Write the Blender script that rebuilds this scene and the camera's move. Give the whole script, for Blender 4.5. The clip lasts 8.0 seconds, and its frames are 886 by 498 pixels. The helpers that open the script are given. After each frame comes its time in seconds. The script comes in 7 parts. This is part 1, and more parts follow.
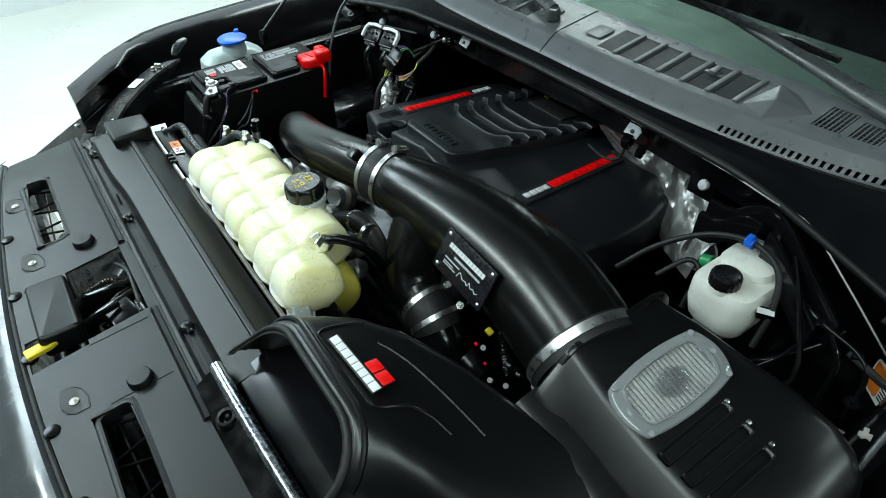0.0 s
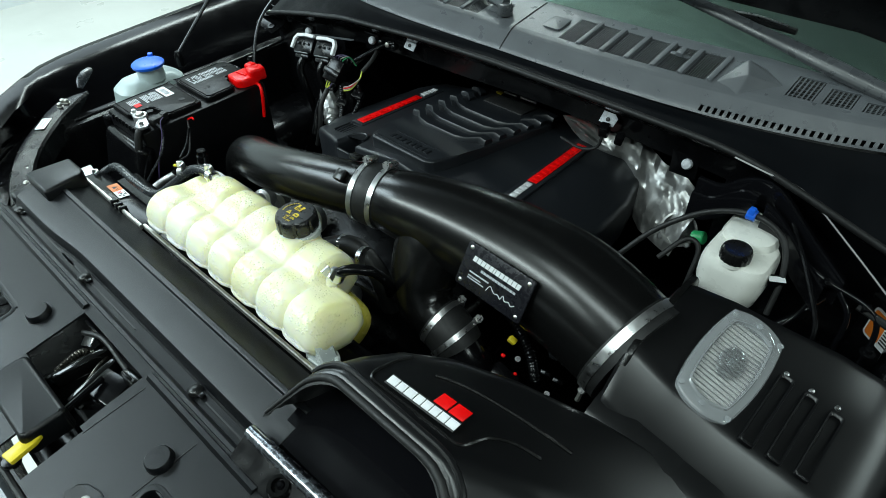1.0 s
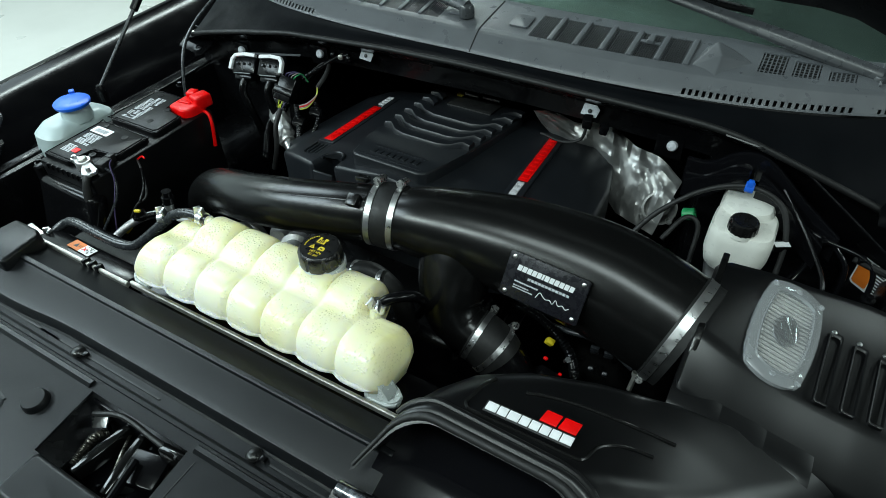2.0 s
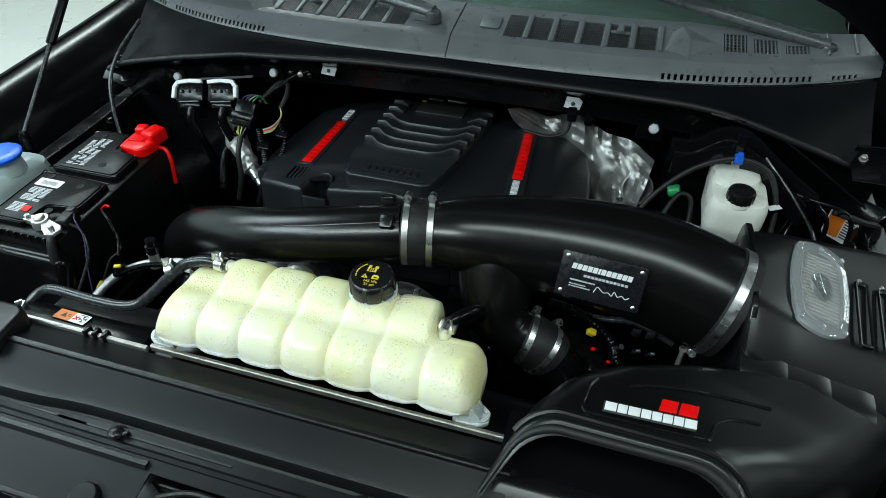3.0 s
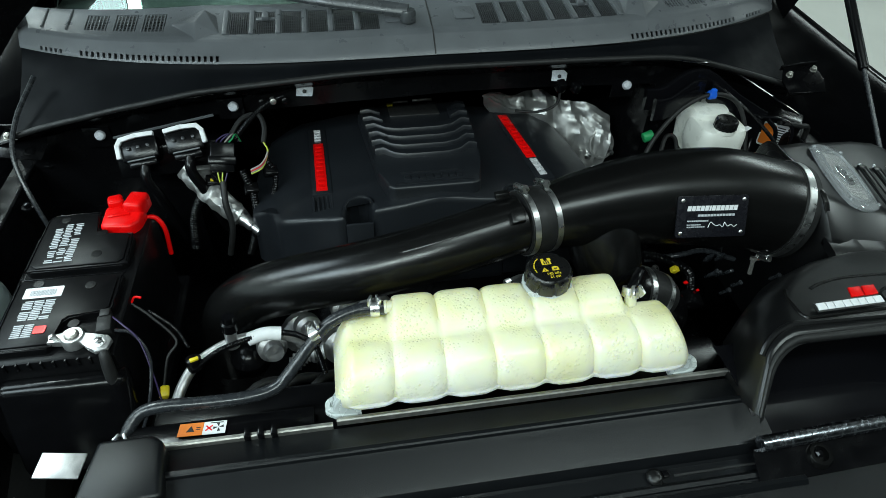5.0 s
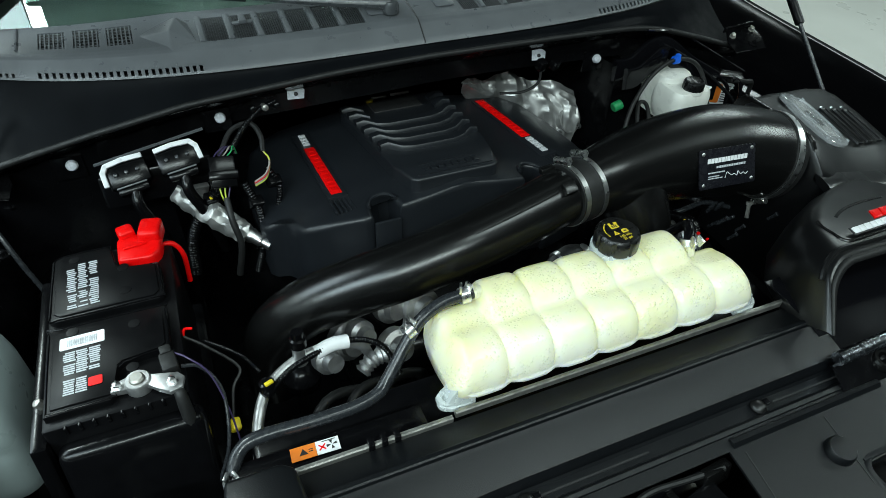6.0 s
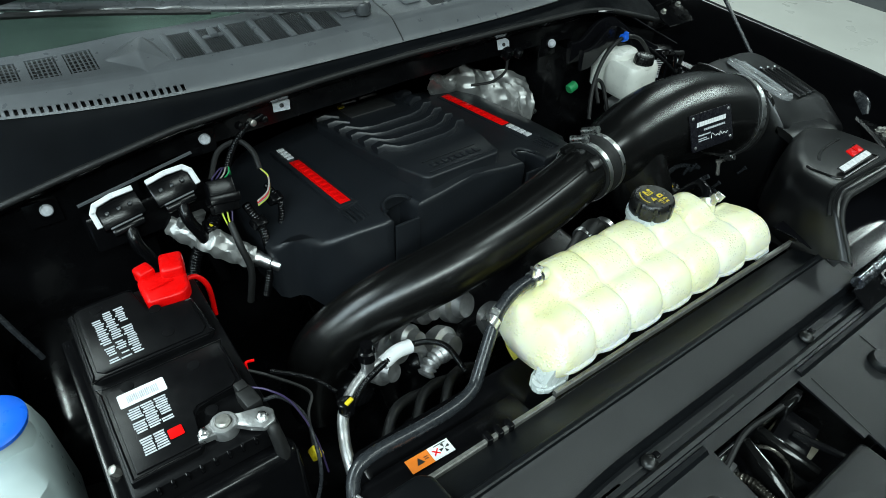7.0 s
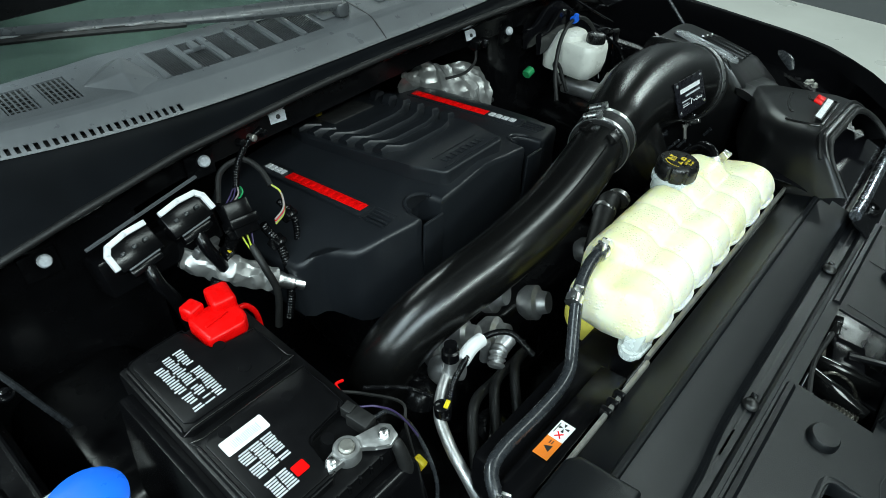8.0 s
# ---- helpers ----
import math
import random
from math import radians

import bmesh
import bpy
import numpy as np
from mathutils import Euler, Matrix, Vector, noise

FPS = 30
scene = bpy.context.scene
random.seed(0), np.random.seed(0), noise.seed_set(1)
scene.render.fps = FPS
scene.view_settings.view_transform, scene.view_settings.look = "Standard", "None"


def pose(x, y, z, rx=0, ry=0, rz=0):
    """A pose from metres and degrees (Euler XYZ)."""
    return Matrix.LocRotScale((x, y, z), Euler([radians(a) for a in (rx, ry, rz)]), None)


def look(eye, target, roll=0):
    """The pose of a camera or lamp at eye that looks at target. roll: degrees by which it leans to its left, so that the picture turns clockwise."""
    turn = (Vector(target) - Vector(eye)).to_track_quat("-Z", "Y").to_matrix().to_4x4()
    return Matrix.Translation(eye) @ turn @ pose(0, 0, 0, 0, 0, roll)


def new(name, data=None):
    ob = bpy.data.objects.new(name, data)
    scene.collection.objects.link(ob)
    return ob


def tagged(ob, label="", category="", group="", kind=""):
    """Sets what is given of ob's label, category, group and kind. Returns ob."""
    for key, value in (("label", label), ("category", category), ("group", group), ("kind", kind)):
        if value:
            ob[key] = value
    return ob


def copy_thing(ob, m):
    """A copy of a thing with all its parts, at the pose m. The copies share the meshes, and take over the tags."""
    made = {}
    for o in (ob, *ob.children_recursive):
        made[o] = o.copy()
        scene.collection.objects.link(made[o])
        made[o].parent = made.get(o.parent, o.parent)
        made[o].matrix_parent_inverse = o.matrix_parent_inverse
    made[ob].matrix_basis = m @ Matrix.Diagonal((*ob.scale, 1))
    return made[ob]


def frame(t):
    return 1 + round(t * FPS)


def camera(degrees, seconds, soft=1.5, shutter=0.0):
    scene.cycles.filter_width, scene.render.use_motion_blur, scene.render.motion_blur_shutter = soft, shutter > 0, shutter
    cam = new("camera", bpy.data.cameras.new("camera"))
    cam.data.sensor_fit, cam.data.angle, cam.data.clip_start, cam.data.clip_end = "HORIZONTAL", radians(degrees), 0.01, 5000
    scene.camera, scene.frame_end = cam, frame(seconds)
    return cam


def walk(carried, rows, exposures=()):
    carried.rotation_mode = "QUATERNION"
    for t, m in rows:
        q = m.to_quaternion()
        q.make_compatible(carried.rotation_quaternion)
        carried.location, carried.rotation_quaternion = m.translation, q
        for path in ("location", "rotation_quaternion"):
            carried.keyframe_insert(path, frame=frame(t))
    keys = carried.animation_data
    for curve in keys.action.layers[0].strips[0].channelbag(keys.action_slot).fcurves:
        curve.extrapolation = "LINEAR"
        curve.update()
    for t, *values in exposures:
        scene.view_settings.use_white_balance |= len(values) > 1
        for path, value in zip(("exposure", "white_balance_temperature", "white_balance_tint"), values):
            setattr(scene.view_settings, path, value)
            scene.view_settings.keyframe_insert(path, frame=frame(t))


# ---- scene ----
from mathutils.bvhtree import BVHTree

cam = camera(70.8, 8.0, soft=0.5)
PATH = [
    (0, (0.894, -0.864, 1.849), (-0.361, -0.025, 0.537), -2.2),
    (0.5, (0.823, -0.919, 1.849), (-0.331, 0.046, 0.53), -2.2),
    (1, (0.74, -0.962, 1.846), (-0.299, 0.114, 0.518), -2.2),
    (2.5, (0.454, -1.092, 1.863), (-0.159, 0.25, 0.513), -1.5),
    (3, (0.338, -1.121, 1.867), (-0.102, 0.282, 0.512), -0.9),
    (3.5, (0.217, -1.14, 1.864), (-0.047, 0.304, 0.506), -0.4),
    (4, (0.091, -1.153, 1.868), (0.005, 0.312, 0.509), 0.4),
    (4.5, (-0.045, -1.157, 1.864), (0.045, 0.312, 0.51), 1.1),
    (6, (-0.429, -1.091, 1.825), (0.18, 0.263, 0.486), 2.6),
    (6.5, (-0.529, -1.047, 1.818), (0.243, 0.231, 0.488), 3.0),
    (7, (-0.633, -0.986, 1.803), (0.289, 0.203, 0.485), 3.1),
    (7.5, (-0.732, -0.91, 1.789), (0.326, 0.17, 0.48), 3.2),
    (8, (-0.806, -0.829, 1.777), (0.376, 0.128, 0.478), 3.3),
]
walk(cam, [(t, look(eye, target, roll)) for t, eye, target, roll in PATH], exposures=((0, -0.22), (2.5, -0.36), (4, -0.42), (6.5, -0.30), (8, -0.12)))

# ---- world, lamps ----
world = bpy.data.worlds.new("workshop_world")
scene.world = world
world.use_nodes = True
world.node_tree.nodes["Background"].inputs["Color"].default_value = (0.75, 0.82, 0.9, 1)
world.node_tree.nodes["Background"].inputs["Strength"].default_value = 0.006


def added_lamp(x, y, length, width, watts):
    data = bpy.data.lights.new("added_lamp", "AREA")
    data.shape, data.size, data.size_y, data.energy = "RECTANGLE", length, width, watts
    data.color = (0.78, 0.98, 1.05) if width > 1 and length > 1 else (0.83, 1.0, 0.98)
    ob = new("added_lamp", data)
    ob.matrix_basis = pose(x, y, 3.56)
    return ob


# all added and out of view; placed and sized for the highlights wanted
# wide soft panels over both sides, tubes along the walls, beside the truck and across in front
LAMPS = [(-3.1, -2.3, 2.0, 1.3, 135), (-3.1, 0.3, 2.0, 1.3, 85), (4.6, -1.0, 0.5, 1.2, 75), (-4.6, -2.4, 0.16, 2.2, 45), (-4.6, 0.6, 0.16, 2.2, 45), (-2.0, 1.5, 0.16, 2.2, 125),
         (4.4, 2.4, 0.5, 2.2, 85), (2.4, 3.0, 0.16, 2.2, 25), (-1.3, -3.0, 2.2, 0.3, 120), (0.9, -1.6, 2.2, 0.4, 42), (0.0, 4.0, 3.2, 0.16, 240)]
for lx, ly, lw, ll, watts in LAMPS:
    added_lamp(lx, ly, lw, ll, watts)

# ---- modelling kit ----
def node_material(name, color, rough=0.5, metal=0.0, vary=0.15, scale=30.0, grain=0.0, grain_scale=900.0, rough_vary=0.1, coat=0.0, spec=0.5, dust=0.0):
    m = bpy.data.materials.new(name)
    m.use_nodes = True
    nt = m.node_tree
    b = nt.nodes["Principled BSDF"]
    coords = nt.nodes.new("ShaderNodeTexCoord")
    n1 = nt.nodes.new("ShaderNodeTexNoise")
    n1.inputs["Scale"].default_value, n1.inputs["Detail"].default_value = scale, 6
    nt.links.new(coords.outputs["Object"], n1.inputs["Vector"])
    ramp = nt.nodes.new("ShaderNodeValToRGB")
    lo, hi = [max(0, c * (1 - vary)) for c in color], [min(1, c * (1 + vary)) for c in color]
    ramp.color_ramp.elements[0].position, ramp.color_ramp.elements[1].position = 0.3, 0.7
    ramp.color_ramp.elements[0].color, ramp.color_ramp.elements[1].color = (*lo, 1), (*hi, 1)
    nt.links.new(n1.outputs["Fac"], ramp.inputs["Fac"])
    out = ramp.outputs["Color"]
    if dust > 0:
        n3 = nt.nodes.new("ShaderNodeTexNoise")
        n3.inputs["Scale"].default_value, n3.inputs["Detail"].default_value = 260, 3
        nt.links.new(coords.outputs["Object"], n3.inputs["Vector"])
        r3 = nt.nodes.new("ShaderNodeMapRange")
        r3.inputs["From Min"].default_value, r3.inputs["From Max"].default_value = 0.62, 0.72
        r3.inputs["To Max"].default_value = dust
        nt.links.new(n3.outputs["Fac"], r3.inputs["Value"])
        mix = nt.nodes.new("ShaderNodeMix")
        mix.data_type = "RGBA"
        mix.inputs["B"].default_value = (0.3, 0.3, 0.29, 1)
        nt.links.new(r3.outputs["Result"], mix.inputs["Factor"])
        nt.links.new(out, mix.inputs["A"])
        out = mix.outputs["Result"]
    nt.links.new(out, b.inputs["Base Color"])
    n2 = nt.nodes.new("ShaderNodeTexNoise")
    n2.inputs["Scale"].default_value, n2.inputs["Detail"].default_value = scale * 2.3, 4
    nt.links.new(coords.outputs["Object"], n2.inputs["Vector"])
    mr = nt.nodes.new("ShaderNodeMapRange")
    mr.inputs["From Min"].default_value, mr.inputs["From Max"].default_value = 0.3, 0.7
    mr.inputs["To Min"].default_value, mr.inputs["To Max"].default_value = max(0.02, rough - rough_vary), min(1, rough + rough_vary)
    nt.links.new(n2.outputs["Fac"], mr.inputs["Value"])
    nt.links.new(mr.outputs["Result"], b.inputs["Roughness"])
    b.inputs["Metallic"].default_value = metal
    b.inputs["Specular IOR Level"].default_value = spec
    b.inputs["Coat Weight"].default_value, b.inputs["Coat Roughness"].default_value = coat, 0.08
    if grain > 0:
        g = nt.nodes.new("ShaderNodeTexNoise")
        g.inputs["Scale"].default_value, g.inputs["Detail"].default_value = grain_scale, 3
        nt.links.new(coords.outputs["Object"], g.inputs["Vector"])
        bump = nt.nodes.new("ShaderNodeBump")
        bump.inputs["Strength"].default_value, bump.inputs["Distance"].default_value = grain, 0.001
        nt.links.new(g.outputs["Fac"], bump.inputs["Height"])
        nt.links.new(bump.outputs["Normal"], b.inputs["Normal"])
    return m


def thing(name, at, label, category, group="", kind=""):
    ob = new(name)
    ob.empty_display_size = 0.05
    ob.location = at
    return tagged(ob, label, category, group, kind)


def mesh_of(name, bm, material, smooth=True, angle=38):
    bmesh.ops.recalc_face_normals(bm, faces=bm.faces)
    me = bpy.data.meshes.new(name)
    bm.to_mesh(me)
    bm.free()
    if smooth:
        me.shade_smooth()
        me.set_sharp_from_angle(angle=radians(angle))
    me.materials.append(material)
    return me


def part(name, bm, material, parent, label="", smooth=True, angle=38):
    """A mesh in world coordinates, linked under a thing (or under a part of one)."""
    ob = new(name, mesh_of(name, bm, material, smooth, angle))
    ob.parent = parent
    if parent.type == "EMPTY":
        ob.matrix_parent_inverse = Matrix.Translation(-parent.location)
    if label:
        tagged(ob, label)
    return ob


def solo(name, bm, material, label, category, group="", kind="", smooth=True, angle=38):
    """A thing of one mesh, its origin at the middle of its base."""
    xs, ys, zs = zip(*[v.co for v in bm.verts])
    at = Vector(((min(xs) + max(xs)) / 2, (min(ys) + max(ys)) / 2, min(zs)))
    bmesh.ops.translate(bm, verts=bm.verts, vec=-at)
    ob = new(name, mesh_of(name, bm, material, smooth, angle))
    ob.location = at
    return tagged(ob, label, category, group, kind)


def V(*a):
    return Vector(a)


def box(bm, c, s, rot=(0, 0, 0), bevel=0.0, seg=2, m=None):
    r = bmesh.ops.create_cube(bm, size=1.0)
    vs = r["verts"]
    mat = (m if m is not None else pose(*c, *rot)) @ Matrix.Diagonal((*s, 1))
    bmesh.ops.transform(bm, matrix=mat, verts=vs)
    if bevel > 0:
        es = list({e for v in vs for e in v.link_edges})
        bmesh.ops.bevel(bm, geom=es, offset=bevel, segments=seg, affect="EDGES", profile=0.5)
    return bm


def disc_ring(c, u, w, r, n, start=0.0):
    return [c + u * (r * math.cos(start + 2 * math.pi * i / n)) + w * (r * math.sin(start + 2 * math.pi * i / n)) for i in range(n)]


def loft(bm, rings, caps=True, closed=True):
    rows = [[bm.verts.new(p) for p in ring] for ring in rings]
    n = len(rows[0])
    for a, b in zip(rows, rows[1:]):
        for i in range(n if closed else n - 1):
            j = (i + 1) % n
            bm.faces.new((a[i], a[j], b[j], b[i]))
    if caps and closed:
        bm.faces.new(rows[0][::-1])
        bm.faces.new(rows[-1])
    return rows


def spline(pts, sub=6):
    """Catmull-Rom through the points; each may carry a radius as its fourth number."""
    p = [np.array(q, float) for q in pts]
    if len(p) < 3:
        return p
    p = [2 * p[0] - p[1]] + p + [2 * p[-1] - p[-2]]
    out = []
    for i in range(1, len(p) - 2):
        a, b, c, d = p[i - 1:i + 3]
        for k in range(sub):
            t = k / sub
            out.append(0.5 * (2 * b + (c - a) * t + (2 * a - 5 * b + 4 * c - d) * t * t + (3 * b - a - 3 * c + d) * t ** 3))
    out.append(p[-2])
    return out


def sweep(bm, pts, radius=None, seg=12, sub=6, caps=True, ribs=0.0, pitch=0.004, flat=1.0):
    """A round hose or bar along a smooth line. ribs: depth of corrugation."""
    line = spline(pts, sub)
    if ribs > 0:
        fine = []
        for a, b in zip(line, line[1:]):
            k = max(2, int(np.linalg.norm(b[:3] - a[:3]) / (pitch / 4)))
            fine += [a + (b - a) * i / k for i in range(k)]
        line = fine + [line[-1]]
    c = [Vector(q[:3]) for q in line]
    tang = [(c[min(i + 1, len(c) - 1)] - c[max(i - 1, 0)]).normalized() for i in range(len(c))]
    u = tang[0].orthogonal().normalized()
    rings, run = [], 0.0
    for i, q in enumerate(line):
        u = (u - tang[i] * u.dot(tang[i])).normalized()
        w = tang[i].cross(u)
        r = q[3] if len(q) > 3 else radius
        if ribs > 0:
            run += (c[i] - c[i - 1]).length if i else 0
            r = r - ribs * (0.5 + 0.5 * math.cos(2 * math.pi * run / pitch))
        rings.append(disc_ring(c[i], u, w * flat, r, seg))
    loft(bm, rings, caps)
    return bm


def cyl(bm, a, b, r, r2=None, seg=20, bevel=0.0):
    a, b = Vector(a), Vector(b)
    t = (b - a).normalized()
    u = t.orthogonal().normalized()
    w = t.cross(u)
    r2 = r if r2 is None else r2
    if bevel > 0:
        k = t * bevel
        rings = [(a, r - bevel), (a + k, r), (b - k, r2), (b, r2 - bevel)]
    else:
        rings = [(a, r), (b, r2)]
    loft(bm, [disc_ring(p, u, w, q, seg) for p, q in rings])
    return bm


def lathe(bm, at, axis, profile, seg=32):
    """profile: (distance along the axis, radius)."""
    t = Vector(axis).normalized()
    u = t.orthogonal().normalized()
    w = t.cross(u)
    loft(bm, [disc_ring(Vector(at) + t * d, u, w, max(r, 0.0002), seg) for d, r in profile])
    return bm


def prism(bm, outline, z0, z1, bevel=0.0, m=None, seg=2):
    """An upright block over a flat outline of (x, y)."""
    lo = [bm.verts.new((x, y, z0)) for x, y in outline]
    hi = [bm.verts.new((x, y, z1)) for x, y in outline]
    n = len(lo)
    faces = [bm.faces.new(hi), bm.faces.new(lo[::-1])]
    for i in range(n):
        faces.append(bm.faces.new((lo[i], lo[(i + 1) % n], hi[(i + 1) % n], hi[i])))
    if m is not None:
        bmesh.ops.transform(bm, matrix=m, verts=lo + hi)
    if bevel > 0:
        es = list({e for f in faces for e in f.edges})
        bmesh.ops.bevel(bm, geom=es, offset=bevel, segments=seg, affect="EDGES", profile=0.5)
    return bm


def rounded(cx, cy, w, h, r, n=5):
    pts = []
    for sx, sy, a0 in ((1, 1, 0), (-1, 1, 90), (-1, -1, 180), (1, -1, 270)):
        for i in range(n):
            a = radians(a0 + 90 * i / (n - 1))
            pts.append((cx + sx * (w / 2 - r) + r * math.cos(a), cy + sy * (h / 2 - r) + r * math.sin(a)))
    return pts


def shell(bm, us, vs, func, holes=(), thick=0.003):
    """A sheet over a grid of u and v, with rectangular holes (u0, u1, v0, v1) cut through it."""
    us = sorted(set([round(u, 5) for u in us] + [round(x, 5) for h in holes for x in h[:2]]))
    vs = sorted(set([round(v, 5) for v in vs] + [round(x, 5) for h in holes for x in h[2:4]]))
    grid = {}

    def vert(i, j):
        if (i, j) not in grid:
            grid[i, j] = bm.verts.new(func(us[i], vs[j]))
        return grid[i, j]
    faces = []
    for i in range(len(us) - 1):
        for j in range(len(vs) - 1):
            cu, cv = (us[i] + us[i + 1]) / 2, (vs[j] + vs[j + 1]) / 2
            if any(h[0] < cu < h[1] and h[2] < cv < h[3] for h in holes):
                continue
            faces.append(bm.faces.new((vert(i, j), vert(i + 1, j), vert(i + 1, j + 1), vert(i, j + 1))))
    bmesh.ops.recalc_face_normals(bm, faces=faces)
    bmesh.ops.solidify(bm, geom=faces, thickness=thick)
    return bm


def steps(a, b, n):
    return [a + (b - a) * i / n for i in range(n + 1)]


def bars(bm, m, rows, h=0.0004):
    """Plain bars in place of small print: rows of (x, y, width, height) on the plate's plane m."""
    for x, y, w, hh in rows:
        box(bm, None, (w, hh, h), m=m @ Matrix.Translation((x, y, h / 2)))
    return bm


def hose_clamp(parent, c, axis, r, width=0.009, screw=(0, 0, 1), name="hose_clamp"):
    """A worm-drive band clamp round a pipe: band, and the screw housing on it."""
    t = Vector(axis).normalized()
    s = Vector(screw)
    s = (s - t * s.dot(t)).normalized()
    w = t.cross(s)
    bm = bmesh.new()
    c = Vector(c)
    rings = []
    for i in range(48):
        a = 2 * math.pi * i / 48
        d = s * math.cos(a) + w * math.sin(a)
        rings.append([c + d * rr + t * k for rr, k in ((r, -width / 2), (r + 0.0012, -width / 2), (r + 0.0012, width / 2), (r, width / 2))])
    rings.append(rings[0])
    loft(bm, rings, caps=False)
    band = part(name, bm, M_STEEL, parent, "bright stainless steel band clamp")
    bm = bmesh.new()
    top = c + s * (r + 0.005)
    cyl(bm, top - w * 0.013, top + w * 0.010, 0.0060, seg=12, bevel=0.001)
    cyl(bm, top + w * 0.010, top + w * 0.018, 0.0070, seg=6)
    box(bm, None, (0.014, width * 0.9, 0.004), m=Matrix.Translation(c + s * (r + 0.0015)) @ Matrix((w, t, s)).transposed().to_4x4())
    part("clamp_screw", bm, M_SCREW, band)
    return band


# ---- materials ----
M_PANEL = node_material("grained_grey_plastic", (0.0042, 0.0048, 0.0057), 0.31, vary=0.08, scale=14, grain=0.25, grain_scale=1400, rough_vary=0.015, spec=0.34)
M_COWL = node_material("weathered_grey_plastic", (0.100, 0.107, 0.115), 0.35, vary=0.10, scale=18, grain=0.3, grain_scale=1300, spec=0.65)
M_BLACK = node_material("black_plastic", (0.003, 0.003, 0.0035), 0.20, vary=0.15, scale=40, grain=0.04, rough_vary=0.03, spec=0.24)
M_COVER = node_material("black_engine_cover_plastic", (0.0105, 0.0122, 0.0150), 0.38, vary=0.06, scale=25, grain=0.08, grain_scale=1500, rough_vary=0.02)
M_TUBE = node_material("satin_black_tube", (0.004, 0.004, 0.004), 0.25, vary=0.15, scale=22, grain=0.06, grain_scale=900, rough_vary=0.02)
M_PIPE = node_material("fine_grained_black_pipe", (0.004, 0.004, 0.004), 0.25, vary=0.12, scale=22, grain=0.008, grain_scale=700, rough_vary=0.012)
M_BOX = node_material("leather_grained_black", (0.0035, 0.0036, 0.004), 0.31, vary=0.1, scale=25, grain=0.008, grain_scale=420, rough_vary=0.01, spec=0.55)
M_PAINT = node_material("glossy_black_lacquer", (0.004, 0.004, 0.005), 0.16, vary=0.1, scale=8, rough_vary=0.03, coat=0.2, spec=0.3)
M_FENDER = node_material("black_car_paint", (0.0014, 0.0014, 0.0018), 0.15, vary=0.1, scale=8, rough_vary=0.03, spec=0.10)
M_GLOSS = node_material("textured_gloss_black", (0.004, 0.004, 0.004), 0.12, vary=0.1, scale=20, grain=0.12, grain_scale=160, rough_vary=0.06)
M_LID = node_material("black_battery_plastic", (0.0035, 0.0035, 0.004), 0.36, vary=0.2, scale=30, grain=0.15, grain_scale=600, rough_vary=0.05, spec=0.16)
# pale metal puts the highlight of a gloss black bar into its colour
M_BAR_GLINT = node_material("black_bar_highlight", (0.42, 0.44, 0.48), 0.24, metal=1.0, vary=0.25, scale=60, grain=0.08, grain_scale=300, rough_vary=0.1)
M_BAY = node_material("black_bay_metal", (0.003, 0.003, 0.0035), 0.22, vary=0.3, scale=12, rough_vary=0.1, dust=0.004, spec=0.22)
M_DAM = node_material("matt_dark_plastic", (0.0045, 0.0052, 0.0064), 0.5, vary=0.2, scale=12, grain=0.2, grain_scale=1200, spec=0.06)
M_SLAT = node_material("dark_grey_slats", (0.035, 0.037, 0.04), 0.5, vary=0.12, scale=30)
M_RUBBER = node_material("black_rubber", (0.007, 0.007, 0.007), 0.55, vary=0.2, scale=60, grain=0.15)
M_HOSE = node_material("dark_grey_hose", (0.020, 0.022, 0.025), 0.26, vary=0.15, scale=60, grain=0.05)
M_SCREW = node_material("dull_zinc_screw", (0.66, 0.66, 0.65), 0.30, metal=1.0, vary=0.3, scale=90, rough_vary=0.1)
M_STEEL = node_material("bright_steel", (0.8, 0.8, 0.8), 0.32, metal=1.0, vary=0.1, scale=50, rough_vary=0.08)
M_CAST = node_material("cast_aluminium", (0.5, 0.5, 0.5), 0.42, metal=0.9, vary=0.25, scale=45, grain=0.4, grain_scale=500)
M_ZINC = node_material("dull_zinc_metal", (0.42, 0.41, 0.38), 0.42, metal=0.85, vary=0.2, scale=80, grain=0.3, grain_scale=500)
M_CAP = node_material("matt_black_cap", (0.006, 0.006, 0.006), 0.30, vary=0.1, scale=40, grain=0.1)
M_WHITE = node_material("milky_white_plastic", (0.78, 0.78, 0.72), 0.32, vary=0.06, scale=25)
M_EAR = node_material("clear_white_plastic", (0.72, 0.77, 0.76), 0.25, vary=0.05, scale=25)
M_RED = node_material("red_plastic", (0.8, 0.003, 0.003), 0.3, vary=0.08, scale=25, spec=0.25)
M_REDBAR = node_material("red_inlay", (0.75, 0.003, 0.003), 0.35, vary=0.08, scale=60, spec=0.2)
M_SILVER = node_material("silver_inlay", (0.80, 0.81, 0.83), 0.3, metal=0.35, vary=0.15, scale=60)
M_BLUE = node_material("blue_plastic", (0.01, 0.13, 0.72), 0.35, vary=0.1, scale=25)
M_YELLOW = node_material("yellow_plastic", (0.75, 0.58, 0.02), 0.4, vary=0.1, scale=25)
M_YINK = node_material("yellow_print", (0.75, 0.55, 0.03), 0.5, vary=0.05)
M_ORANGE = node_material("orange_print", (0.8, 0.2, 0.02), 0.45, vary=0.05)
M_PAPER = node_material("white_label", (0.78, 0.79, 0.8), 0.5, vary=0.05, scale=40)
